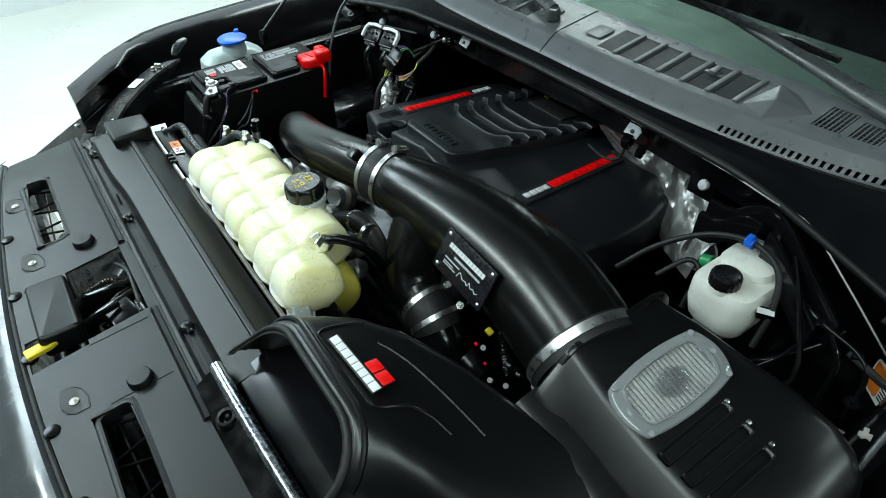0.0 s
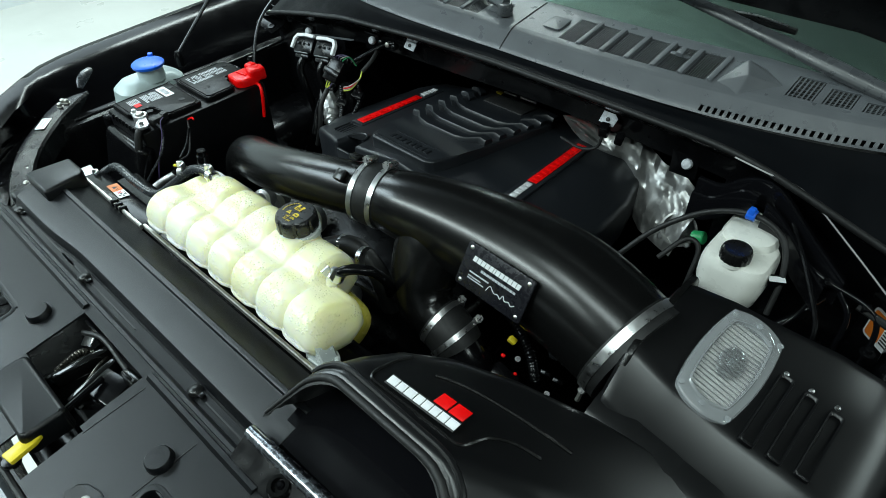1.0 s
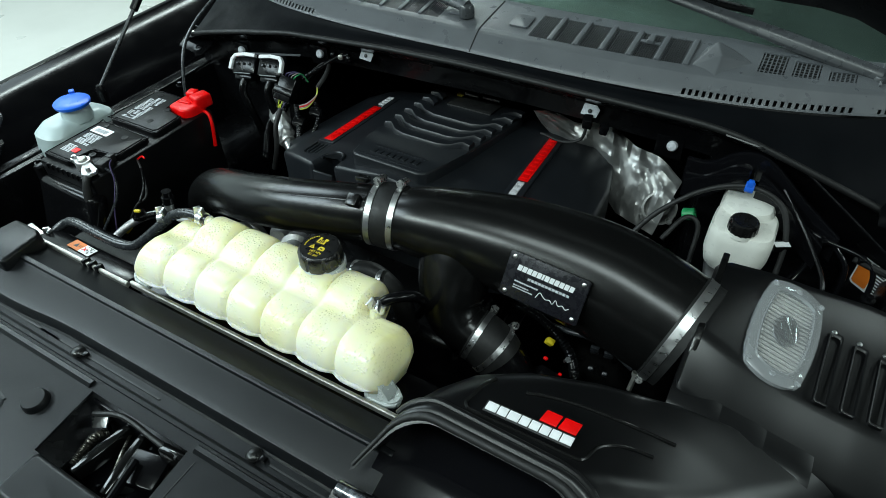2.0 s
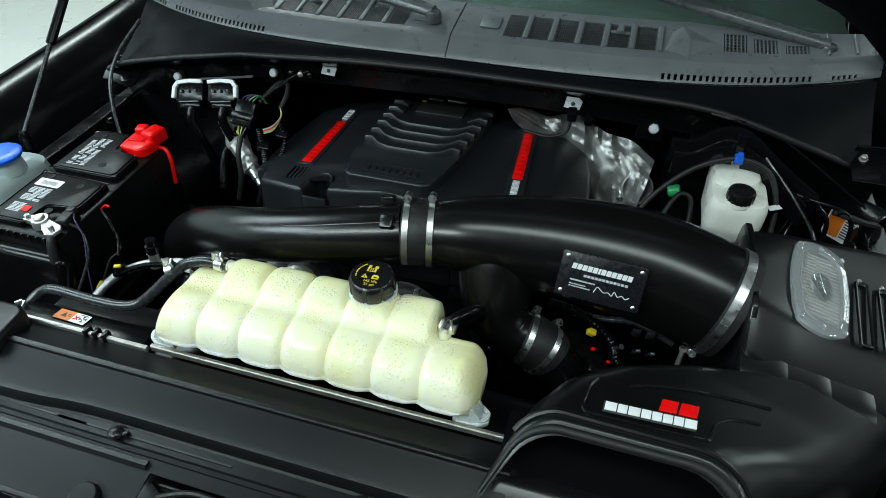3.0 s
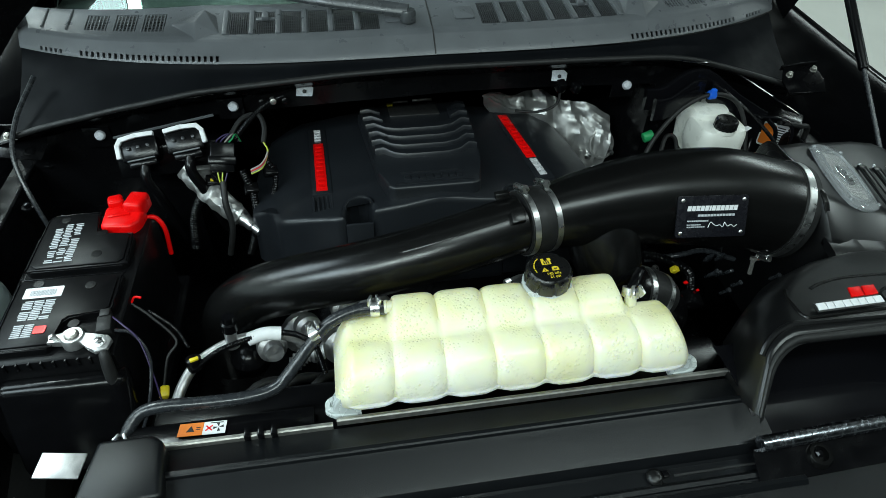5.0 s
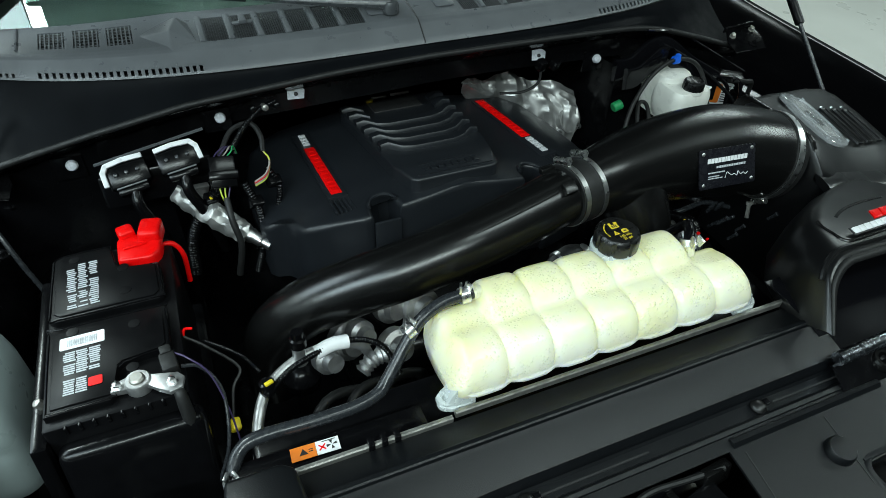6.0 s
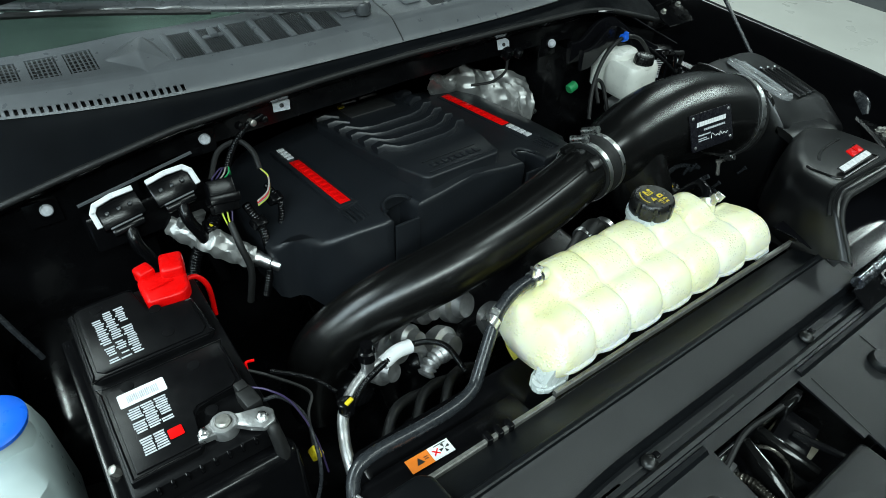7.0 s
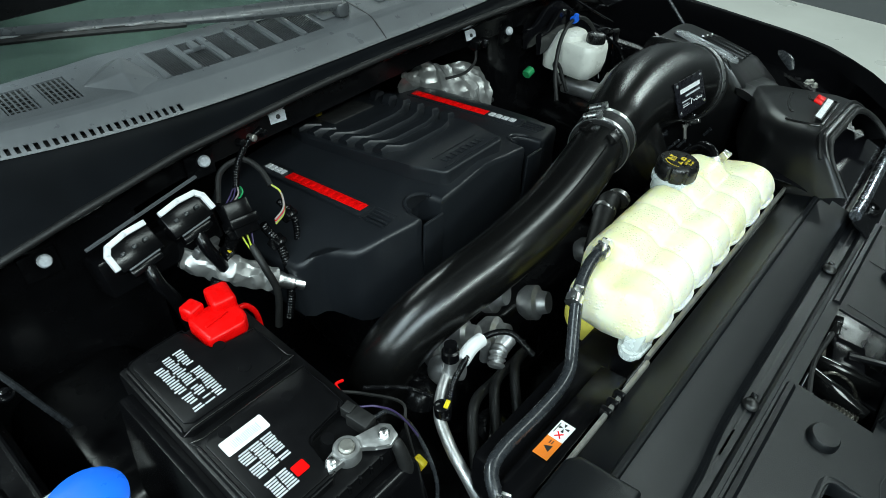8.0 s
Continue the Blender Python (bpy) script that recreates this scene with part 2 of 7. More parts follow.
# black for print and joints, and for shade painted into recesses
M_INK_SHADE = node_material("black_print_and_shade", (0.02, 0.02, 0.02), 0.5, vary=0.05)
M_GREYINK = node_material("pale_grey_print", (0.5, 0.52, 0.55), 0.5, vary=0.2, scale=200)
M_PLATE = node_material("anodised_black_plate", (0.012, 0.012, 0.016), 0.28, metal=0.3, vary=0.1, scale=60)
M_FOIL = node_material("crumpled_foil", (0.42, 0.42, 0.41), 0.42, metal=0.7, vary=0.2, scale=30, grain=0.06, grain_scale=120)
M_GREEN = node_material("green_plastic", (0.02, 0.3, 0.1), 0.4)
M_TEAL = node_material("pale_washer_tank", (0.42, 0.5, 0.5), 0.35, vary=0.08, scale=15)
M_FLOOR = node_material("pale_epoxy_floor", (0.50, 0.505, 0.47), 0.35, vary=0.06, scale=1.5)
M_WALL = node_material("grey_painted_wall", (0.08, 0.085, 0.09), 0.7, vary=0.05, scale=2)
M_BRIGHT = node_material("white_reflector_wall", (0.55, 0.58, 0.58), 0.6, vary=0.04, scale=2)
M_CEIL = node_material("grey_ceiling", (0.05, 0.052, 0.052), 0.8, vary=0.1, scale=2)
M_DASH = node_material("dark_dashboard", (0.05, 0.055, 0.055), 0.6, vary=0.1, scale=8, grain=0.2)
M_LAMP = node_material("lamp_lens", (0.8, 0.8, 0.8), 0.3)
M_VIOLET = node_material("violet_wire", (0.045, 0.03, 0.09), 0.4)
M_PALEWIRE = node_material("pale_wire", (0.30, 0.27, 0.25), 0.4)
M_LIME = node_material("lime_wire", (0.5, 0.6, 0.05), 0.4)
M_PLEAT = node_material("grey_filter_pleats", (0.13, 0.125, 0.115), 0.7, vary=0.15, scale=120)

M_GLASS = bpy.data.materials.new("green_windscreen_glass")
M_GLASS.use_nodes = True
_b = M_GLASS.node_tree.nodes["Principled BSDF"]
_b.inputs["Base Color"].default_value = (0.62, 0.82, 0.72, 1)
_b.inputs["Transmission Weight"].default_value, _b.inputs["Roughness"].default_value, _b.inputs["IOR"].default_value = 1.0, 0.0, 1.5
M_CLEAR = bpy.data.materials.new("clear_polycarbonate")
M_CLEAR.use_nodes = True
_b = M_CLEAR.node_tree.nodes["Principled BSDF"]
_b.inputs["Base Color"].default_value = (0.93, 0.95, 0.96, 1)
_b.inputs["Transmission Weight"].default_value, _b.inputs["Roughness"].default_value, _b.inputs["IOR"].default_value = 0.92, 0.03, 1.45


def tank_material():
    m = bpy.data.materials.new("translucent_cream_plastic")
    m.use_nodes = True
    nt = m.node_tree
    b = nt.nodes["Principled BSDF"]
    coords = nt.nodes.new("ShaderNodeTexCoord")
    big = nt.nodes.new("ShaderNodeTexNoise")
    big.inputs["Scale"].default_value, big.inputs["Detail"].default_value = 8, 3
    nt.links.new(coords.outputs["Object"], big.inputs["Vector"])
    ramp = nt.nodes.new("ShaderNodeValToRGB")
    ramp.color_ramp.elements[0].position, ramp.color_ramp.elements[1].position = 0.3, 0.7
    ramp.color_ramp.elements[0].color, ramp.color_ramp.elements[1].color = (0.86, 0.815, 0.41, 1), (0.93, 0.91, 0.74, 1)
    nt.links.new(big.outputs["Fac"], ramp.inputs["Fac"])
    vor = nt.nodes.new("ShaderNodeTexVoronoi")
    vor.inputs["Scale"].default_value = 210
    nt.links.new(coords.outputs["Object"], vor.inputs["Vector"])
    drops = nt.nodes.new("ShaderNodeMapRange")
    drops.inputs["From Min"].default_value, drops.inputs["From Max"].default_value = 0.10, 0.46
    drops.inputs["To Min"].default_value, drops.inputs["To Max"].default_value = 1.0, 0.0
    nt.links.new(vor.outputs["Distance"], drops.inputs["Value"])
    patch = nt.nodes.new("ShaderNodeTexNoise")
    patch.inputs["Scale"].default_value = 26
    nt.links.new(coords.outputs["Object"], patch.inputs["Vector"])
    pm = nt.nodes.new("ShaderNodeMapRange")
    pm.inputs["From Min"].default_value, pm.inputs["From Max"].default_value = 0.47, 0.57
    nt.links.new(patch.outputs["Fac"], pm.inputs["Value"])
    mul = nt.nodes.new("ShaderNodeMath")
    mul.operation = "MULTIPLY"
    nt.links.new(drops.outputs["Result"], mul.inputs[0])
    nt.links.new(pm.outputs["Result"], mul.inputs[1])
    sc = nt.nodes.new("ShaderNodeMath")
    sc.operation = "MULTIPLY"
    sc.inputs[1].default_value = 0.10
    nt.links.new(mul.outputs["Value"], sc.inputs[0])
    mix = nt.nodes.new("ShaderNodeMix")
    mix.data_type = "RGBA"
    mix.inputs["B"].default_value = (0.60, 0.57, 0.30, 1)
    nt.links.new(sc.outputs["Value"], mix.inputs["Factor"])
    nt.links.new(ramp.outputs["Color"], mix.inputs["A"])
    nt.links.new(mix.outputs["Result"], b.inputs["Base Color"])
    b.inputs["Subsurface Weight"].default_value = 0.55
    b.inputs["Subsurface Radius"].default_value = (1.0, 0.9, 0.35)
    b.inputs["Subsurface Scale"].default_value = 0.035
    b.inputs["Roughness"].default_value = 0.28
    bump = nt.nodes.new("ShaderNodeBump")
    bump.inputs["Strength"].default_value, bump.inputs["Distance"].default_value = 0.7, 0.0012
    nt.links.new(mul.outputs["Value"], bump.inputs["Height"])
    wave = nt.nodes.new("ShaderNodeTexNoise")
    wave.inputs["Scale"].default_value, wave.inputs["Detail"].default_value = 55, 2
    nt.links.new(coords.outputs["Object"], wave.inputs["Vector"])
    bump2 = nt.nodes.new("ShaderNodeBump")
    bump2.inputs["Strength"].default_value, bump2.inputs["Distance"].default_value = 0.18, 0.004
    nt.links.new(wave.outputs["Fac"], bump2.inputs["Height"])
    nt.links.new(bump.outputs["Normal"], bump2.inputs["Normal"])
    nt.links.new(bump2.outputs["Normal"], b.inputs["Normal"])
    return m


M_TANK = tank_material()

_b = M_EAR.node_tree.nodes["Principled BSDF"]
_b.inputs["Transmission Weight"].default_value, _b.inputs["IOR"].default_value = 0.30, 1.4

M_FROST = bpy.data.materials.new("frosted_clear_plastic")
M_FROST.use_nodes = True
_b = M_FROST.node_tree.nodes["Principled BSDF"]
_b.inputs["Base Color"].default_value = (0.8, 0.83, 0.85, 1)
_b.inputs["Transmission Weight"].default_value, _b.inputs["Roughness"].default_value, _b.inputs["IOR"].default_value = 0.72, 0.08, 1.45

# ---- the workshop ----
bm = bmesh.new()
box(bm, (0, 0, -0.05), (11, 18, 0.1))
solo("floor", bm, M_FLOOR, "pale glossy epoxy workshop floor", "floor", kind="structure", smooth=False)
# unseen walls that close the room: west white as a reflector, the rest dark
for nm, c, s, mt, lb in (("wall_north", (0, 9.1, 2), (11.4, 0.2, 4), M_WALL, "plain grey painted workshop wall"), ("wall_south", (0, -9.1, 2), (11.4, 0.2, 4), M_WALL, "plain grey painted workshop wall"), ("wall_east", (5.6, 0, 2), (0.2, 18, 4), M_WALL, "plain grey painted workshop wall"), ("wall_west", (-5.6, 0, 2), (0.2, 18, 4), M_BRIGHT, "unseen wall made white to reflect light into the bay")):
    bm = bmesh.new()
    box(bm, c, s)
    solo(nm, bm, mt, lb, "wall", kind="structure", smooth=False)
# unseen ceiling, kept dark so that little light comes back from it
bm = bmesh.new()
box(bm, (0, 0, 4.05), (11.4, 18.4, 0.1))
solo("ceiling", bm, M_CEIL, "plain grey workshop ceiling", "ceiling", kind="structure", smooth=False)
# unseen housings, one for each added lamp
for lx, ly, lw, ll, watts in LAMPS:
    sx, sy = lw + 0.08, ll + 0.08
    fix = thing("added_housing", (lx, ly, 3.6), "unseen housing of an added lamp under the ceiling", "lamp", "ceiling lamps")
    bm = bmesh.new()
    box(bm, (lx, ly, 3.62), (sx, sy, 0.06), bevel=0.01)
    part("housing", bm, M_WALL, fix)
    for k in (-0.35, 0.35):
        bm = bmesh.new()
        px, py = (lx + k * sx, ly) if sx > sy else (lx, ly + k * sy)
        cyl(bm, (px, py, 3.645), (px, py, 4.0), 0.006, seg=8)
        part("hanger", bm, M_STEEL, fix)

# ---- the truck's body ----
body = thing("truck_body", (0, 0, 0), "black pickup truck body with its hood standing open", "truck")


def fender_x(y):
    ys = (-0.85, -0.8, -0.72, -0.6, -0.5, -0.25, 0.1, 0.6)
    xs = (0.75, 0.79, 0.895, 0.990, 1.020, 1.035, 1.045, 1.075)
    return float(np.interp(y, ys, xs))


for side in (-1, 1):
    rings = []
    for y in steps(-0.82, 0.6, 24):
        xc = fender_x(y)
        zc = 1.185 + 0.02 * (y + 0.8)
        xi = min(0.84, xc - 0.05)
        rings.append([V(side * x, y, z) for x, z in ((xi - 0.03, 0.8), (xi - 0.03, 1.085), (xi - 0.025, 1.098), (xi + 0.02, 1.10), (xi + 0.03, 1.11), (xc - 0.06, zc - 0.02), (xc - 0.02, zc - 0.002), (xc, zc), (xc + 0.02, zc - 0.012), (xc + 0.035, zc - 0.05), (xc + 0.05, zc - 0.18), (xc + 0.06, 0.8))])
    bm = bmesh.new()
    loft(bm, [[r[3]] + r[4:] + [r[4] + V(0, 0, -0.3)] for r in rings])
    part("fender", bm, M_FENDER, body, "glossy black front fender")
    bm = bmesh.new()
    loft(bm, [r[:4] + [r[3] + V(0, 0, -0.004), r[0] + V(side * 0.02, 0, 0)] for r in rings])
    part("inner_apron", bm, M_BAY, body, "black inner fender wall")
    # inner flange with bolts and a weld seam
    bm = bmesh.new()
    rail = [(side * (min(0.84, fender_x(y) - 0.03) - 0.02), y, 1.104 + 0.004 * math.sin(9 * y)) for y in steps(-0.6, 0.05, 14)]
    sweep(bm, rail, 0.004, seg=8, sub=2)
    part("flange_seam", bm, M_BAY, body)
    for y in (-0.52, -0.34, -0.12, 0.02):
        bm = bmesh.new()
        lathe(bm, (side * 0.79, y, 1.10), (0, 0, 1), ((0, 0.011), (0.003, 0.011), (0.0031, 0.007), (0.01, 0.006), (0.011, 0.004)), 12)
        part("bolt", bm, M_BAY, body)

# firewall, plenum dam, floor of the bay, inner structure
def cowl_y(x):
    return -0.012 + 0.30 * abs(x) ** 3.3


def seal_z(x):
    return float(np.interp(x, (-0.84, -0.741, -0.60, -0.458, -0.184, 0.0, 0.309, 0.46, 0.529, 0.612, 0.84), (1.192, 1.22, 1.25, 1.275, 1.294, 1.299, 1.297, 1.294, 1.287, 1.263, 1.19)))


def seal_y(x):
    return -0.038 + 0.03 * max(0, abs(x) - 0.55)


def firewall_at(x, v):
    z = 0.7 + (seal_z(x) - 0.012 - 0.7) * v
    deep = min(1, max(0, (0.50 - abs(x + 0.01)) / 0.06)) * min(1, max(0, (0.875 - v) / 0.05))
    return V(x, 0.008 + 0.05 * max(0, abs(x) - 0.6) + 0.27 * deep + 0.004 * math.sin(11 * x), z)


bm = bmesh.new()
shell(bm, steps(-0.84, 0.84, 48), (0, 0.3, 0.6, 0.75, 0.83, 0.88, 1.0), firewall_at, thick=0.008)
part("firewall", bm, M_BAY, body, "black painted metal firewall")


def dam(x, v):
    a = V(x, seal_y(x) + 0.005, seal_z(x))
    b = V(x, cowl_y(x) + 0.006, 1.309 - 0.012 * abs(x))
    p = a.lerp(b, v)
    p.y += 0.012 * math.sin(v * math.pi) * (0.4 + abs(x))
    return p


bm = bmesh.new()
shell(bm, steps(-0.80, 0.80, 40), steps(0, 1, 6), dam, thick=0.004)
part("plenum_dam", bm, M_DAM, body, "dark plastic panel below the cowl")
bm = bmesh.new()
sweep(bm, [(x, seal_y(x), seal_z(x) - 0.002) for x in steps(-0.80, 0.80, 32)], 0.006, seg=10, sub=2)
part("seal_strip", bm, M_RUBBER, body, "black rubber hood seal")
bm = bmesh.new()
shell(bm, steps(-0.84, 0.84, 24), (0, 1), lambda x, v: V(x, seal_y(x) + 0.002 + v * 0.04, seal_z(x) - 0.006 - v * 0.03), thick=0.004)
part("firewall_flange", bm, M_BAY, body)
bm = bmesh.new()
box(bm, (0, -0.4, 0.70), (1.8, 1.3, 0.06))
part("undertray", bm, M_BAY, body)
for side in (-1, 1):
    bm = bmesh.new()
    box(bm, (side * 0.70, -0.12, 0.84), (0.22, 0.34, 0.26), bevel=0.07, seg=4)
    part("strut_tower", bm, M_BAY, body)
bm = bmesh.new()
box(bm, (0, -1.0, 0.82), (1.5, 0.06, 0.5), bevel=0.02)
part("front_wall", bm, M_BAY, body)


def hood(u, v):
    x = u * 0.86
    edge = 1.49 - 0.03 * abs(u) - 0.16 * max(0, abs(u) - 0.66) ** 2 * 9
    return V(x, 0.125 + 0.05 * u * u - 0.38 * v - 0.04 * math.sin(math.pi * v), edge + (2.40 - edge) * v)


bm = bmesh.new()
shell(bm, steps(-1, 1, 30), steps(0, 1, 14), hood, thick=0.035)
part("hood", bm, M_BAY, body, "open black hood seen from its inner side")

# windscreen, cab and dashboard
def glass(x, v):
    return V(x, cowl_y(x) * 0.9 + 0.162 + 0.76 * v, 1.350 - 0.05 * x * x + 0.47 * v - 0.03 * v * v)


bm = bmesh.new()
shell(bm, steps(-0.76, 0.76, 24), steps(0, 1, 8), glass, thick=0.005)
screen = part("windscreen", bm, M_GLASS, body, "green-tinted windscreen glass")
screen.visible_shadow = False
bm = bmesh.new()
shell(bm, steps(-0.79, 0.79, 12), steps(0, 1, 6), lambda x, v: V(x, cowl_y(x) * 0.9 + 0.178 + 0.62 * v, 1.325 - 0.05 * x * x + 0.05 * math.sin(v * 2.6)), thick=0.02)
part("dashboard", bm, M_DASH, body, "dark grey dashboard behind the windscreen")
bm = bmesh.new()
for c, s in (((0, 2.3, 1.35), (1.6, 0.05, 1.1)), ((-0.86, 1.35, 1.35), (0.06, 1.9, 1.1)), ((0.86, 1.35, 1.35), (0.06, 1.9, 1.1)), ((0, 1.6, 1.86), (1.6, 1.4, 0.05)), ((0, 1.3, 0.8), (1.7, 2.0, 0.05))):
    box(bm, c, s, bevel=0.01)
part("cab", bm, M_DASH, body, "dark cab interior behind the glass")
for s in (-1, 1):
    bm = bmesh.new()
    sweep(bm, [(s * 0.80, 0.30, 1.34), (s * 0.79, 0.6, 1.55), (s * 0.74, 0.96, 1.83)], 0.045, seg=10)
    part("pillar", bm, M_FENDER, body)

# wheels below, on the floor
for sx in (-1, 1):
    for wy in (-0.35, 3.2):
        bm = bmesh.new()
        lathe(bm, (sx * 0.72, wy, 0.43), (sx, 0, 0), ((0, 0.25), (0.0, 0.40), (0.03, 0.43), (0.25, 0.43), (0.28, 0.40), (0.28, 0.25)), 40)
        part("tyre", bm, M_RUBBER, body)
bm = bmesh.new()
box(bm, (0, 1.4, 0.62), (0.9, 4.6, 0.14), bevel=0.02)
part("chassis", bm, M_BAY, body)

# grille surround and headlights
bm = bmesh.new()
rings = []
for x in steps(-0.62, 0.62, 24):
    y0 = -1.062 + 0.16 * x * x
    rings.append([V(x, y0 + dy, z) for dy, z in ((0.0, 1.112), (-0.006, 1.118), (-0.02, 1.117), (-0.045, 1.106), (-0.05, 1.099), (-0.09, 1.085), (-0.13, 1.05), (-0.14, 0.9), (0.0, 0.9))])
loft(bm, rings)
part("grille_surround", bm, node_material("dark_grey_paint", (0.06, 0.065, 0.07), 0.25, vary=0.1, scale=10, coat=0.3), body, "smooth dark grey grille surround")
bm = bmesh.new()
sweep(bm, [(x, -1.056 + 0.15 * x * x, 1.117) for x in steps(-0.6, 0.6, 20)], 0.0045, seg=8, sub=2)
part("grille_seal", bm, M_RUBBER, body)
for side in (-1, 1):
    bm = bmesh.new()
    rings = []
    for k, t in enumerate(steps(0, 1, 10)):
        x, y = side * (0.67 + 0.31 * t), -1.03 + 0.32 * t + 0.05 * t * t
        z = 1.078 + 0.02 * t
        rings.append([V(x, y, z), V(x + side * 0.012, y - 0.03, z - 0.012), V(x + side * 0.02, y - 0.055, z - 0.06), V(x + side * 0.02, y - 0.05, z - 0.16), V(x, y + 0.03, z - 0.16), V(x - side * 0.005, y + 0.03, z - 0.01)])
    loft(bm, rings)
    part("headlight", bm, M_LAMP, body, "clear headlight lens")
    # curved pressed arm from the cover's end to the fender, with a rubber stop on its outer end
    bm = bmesh.new()
    rings = []
    for q in spline([(0.56, -0.815, 1.112), (0.65, -0.785, 1.118), (0.74, -0.735, 1.122), (0.824, -0.662, 1.126), (0.878, -0.595, 1.130), (0.925, -0.525, 1.130)], 4):
        wdt = 0.026 - 0.006 * (q[0] - 0.6)
        rings.append([V(side * (q[0] + ox * wdt), q[1] + oy * wdt, q[2] + dz) for ox, oy, dz in ((-0.8, 0.9, -0.05), (-0.78, 0.86, -0.004), (-0.66, 0.72, 0.001), (0.45, -0.5, 0.002), (0.62, -0.68, -0.003), (0.9, -0.95, -0.03), (0.9, -0.95, -0.05))])
    loft(bm, rings)
    arm = part("support_arm", bm, M_BAY, body, "black pressed steel support arm")
    for dx, dy in ((-0.007, -0.007), (0.008, 0.006), (0.0, 0.012)):
        bm = bmesh.new()
        lathe(bm, (side * (0.876 + dx), -0.597 + dy, 1.130), (0, 0, 1), ((0, 0.0085), (0.002, 0.0085), (0.0025, 0.006), (0.009, 0.0058), (0.0105, 0.004)), 6)
        part("arm_bolt", bm, M_ZINC, arm)
    for t in (0.2, 0.45):
        bm = bmesh.new()
        lathe(bm, (side * (0.585 + 0.2 * t), -0.80 + 0.09 * t, 1.115), (0, 0, 1), ((0, 0.006), (0.003, 0.006), (0.006, 0.003)), 10)
        part("arm_bolt", bm, M_ZINC, arm)
    bm = bmesh.new()
    sweep(bm, [(side * 0.915, -0.535, 1.13, 0.012), (side * 0.935, -0.515, 1.143, 0.017), (side * 0.955, -0.485, 1.148, 0.017), (side * 0.965, -0.465, 1.142, 0.012)], seg=14)
    part("rubber_stop", bm, M_HOSE, arm, "dark rubber stop")
    bm = bmesh.new()
    outline = [(0.60, -0.835), (0.66, -0.85), (0.76, -0.80), (0.86, -0.72), (0.90, -0.66), (0.87, -0.645), (0.80, -0.72), (0.70, -0.79)]
    prism(bm, [(side * x, y) for x, y in outline], 1.092, 1.098, 0.002)
    part("headlight_bracket", bm, M_BAY, body)
    for x, y, r in ((0.70, -0.815, 0.012), (0.78, -0.765, 0.016), (0.85, -0.70, 0.011)):
        bm = bmesh.new()
        lathe(bm, (side * x, y, 1.097), (0, 0, 1), ((0, r), (0.003, r), (0.003, r * 0.6), (0.0, r * 0.55)), 18)
        part("bracket_ring", bm, M_BAY, body)
    for x, y in ((0.74, -0.835), (0.83, -0.775)):
        bm = bmesh.new()
        lathe(bm, (side * x, y, 1.095), (0, 0, 1), ((0, 0.007), (0.008, 0.007), (0.010, 0.004)), 6)
        part("bracket_bolt", bm, M_ZINC, body)
    # clips and small brackets inside the fender's edge
    for x, y in ((0.925, -0.64), (0.945, -0.59), (0.955, -0.56)):
        bm = bmesh.new()
        box(bm, (side * x, y, 1.120), (0.014, 0.022, 0.016), (10, 20, side * 30), bevel=0.003)
        part("fender_clip", bm, M_HOSE, body)
    bm = bmesh.new()
    box(bm, (side * 0.985, -0.47, 1.150), (0.016, 0.026, 0.006), (0, side * 10, side * 20), bevel=0.002)
    part("fender_clip", bm, M_COWL, body)

tag = thing("white_label", (-0.824, -0.667, 1.128), "small printed white label on the black support arm", "label")
bm = bmesh.new()
prism(bm, rounded(0, 0, 0.050, 0.022, 0.002), 0, 0.0006, m=pose(-0.822, -0.664, 1.1284, 0, 0, -42))
part("paper", bm, M_PAPER, tag)
bm = bmesh.new()
bars(bm, pose(-0.822, -0.664, 1.1291, 0, 0, -42), [(-0.018 + 0.006 * k, 0.003, 0.0045, 0.003) for k in range(6)] + [(-0.018 + 0.006 * k, -0.004, 0.0045, 0.002) for k in range(5)])
part("print", bm, M_GREYINK, tag)

# ---- cowl grille panel ----
cowl = thing("cowl_panel", (0, 0.02, 1.3), "grey plastic cowl panel with grille vents below the windscreen", "cowl panel")
PROFILE = [(0.0, 0.0, 1.311), (0.10, 0.004, 1.316), (0.45, 0.035, 1.339), (0.5, 0.041, 1.342), (0.56, 0.050, 1.345), (0.95, 0.150, 1.358), (1.0, 0.165, 1.359)]


def cowl_at(x, v, lift=0.0):
    a = [p[0] for p in PROFILE]
    off, z = float(np.interp(v, a, [p[1] for p in PROFILE])), float(np.interp(v, a, [p[2] for p in PROFILE]))
    d = abs(x)
    narrow = 1.0 - 0.45 * max(0, d - 0.45) / 0.35
    zz = 1.296 + (z - 1.296) * (1 - 0.12 * max(0, d - 0.3)) - 0.010 * d
    zz += 0.008 * max(0, x)
    y = cowl_y(x) + off * narrow
    return V(x, y, zz + lift)


vents = [(s * (0.070 + 0.0505 * k), 0.575, 0.89) for s in (-1, 1) for k in range(7)]
outer = [(x, 0.63, 0.63 + h) for x, h in ((0.535, 0.27), (0.589, 0.22), (0.645, 0.14), (-0.535, 0.27), (-0.589, 0.27), (-0.645, 0.26))]
holes = []
for x, v0, v1 in vents:
    if abs(abs(x) - 0.070) > 0.01:
        holes.append((x - 0.0185, x + 0.0185, v0, v1))
for x, v0, v1 in outer:
    holes.append((x - 0.021, x + 0.021, v0, v1))
for s in (-1, 1):
    for k in range(24):
        x = s * (0.413 + 0.0112 * k)
        holes.append((x - 0.0027, x + 0.0027, 0.07, 0.19))
    for k in range(5):
        x = s * (0.712 + 0.0100 * k)
        holes.append((x - 0.0025, x + 0.0025, 0.07, 0.17))
bm = bmesh.new()
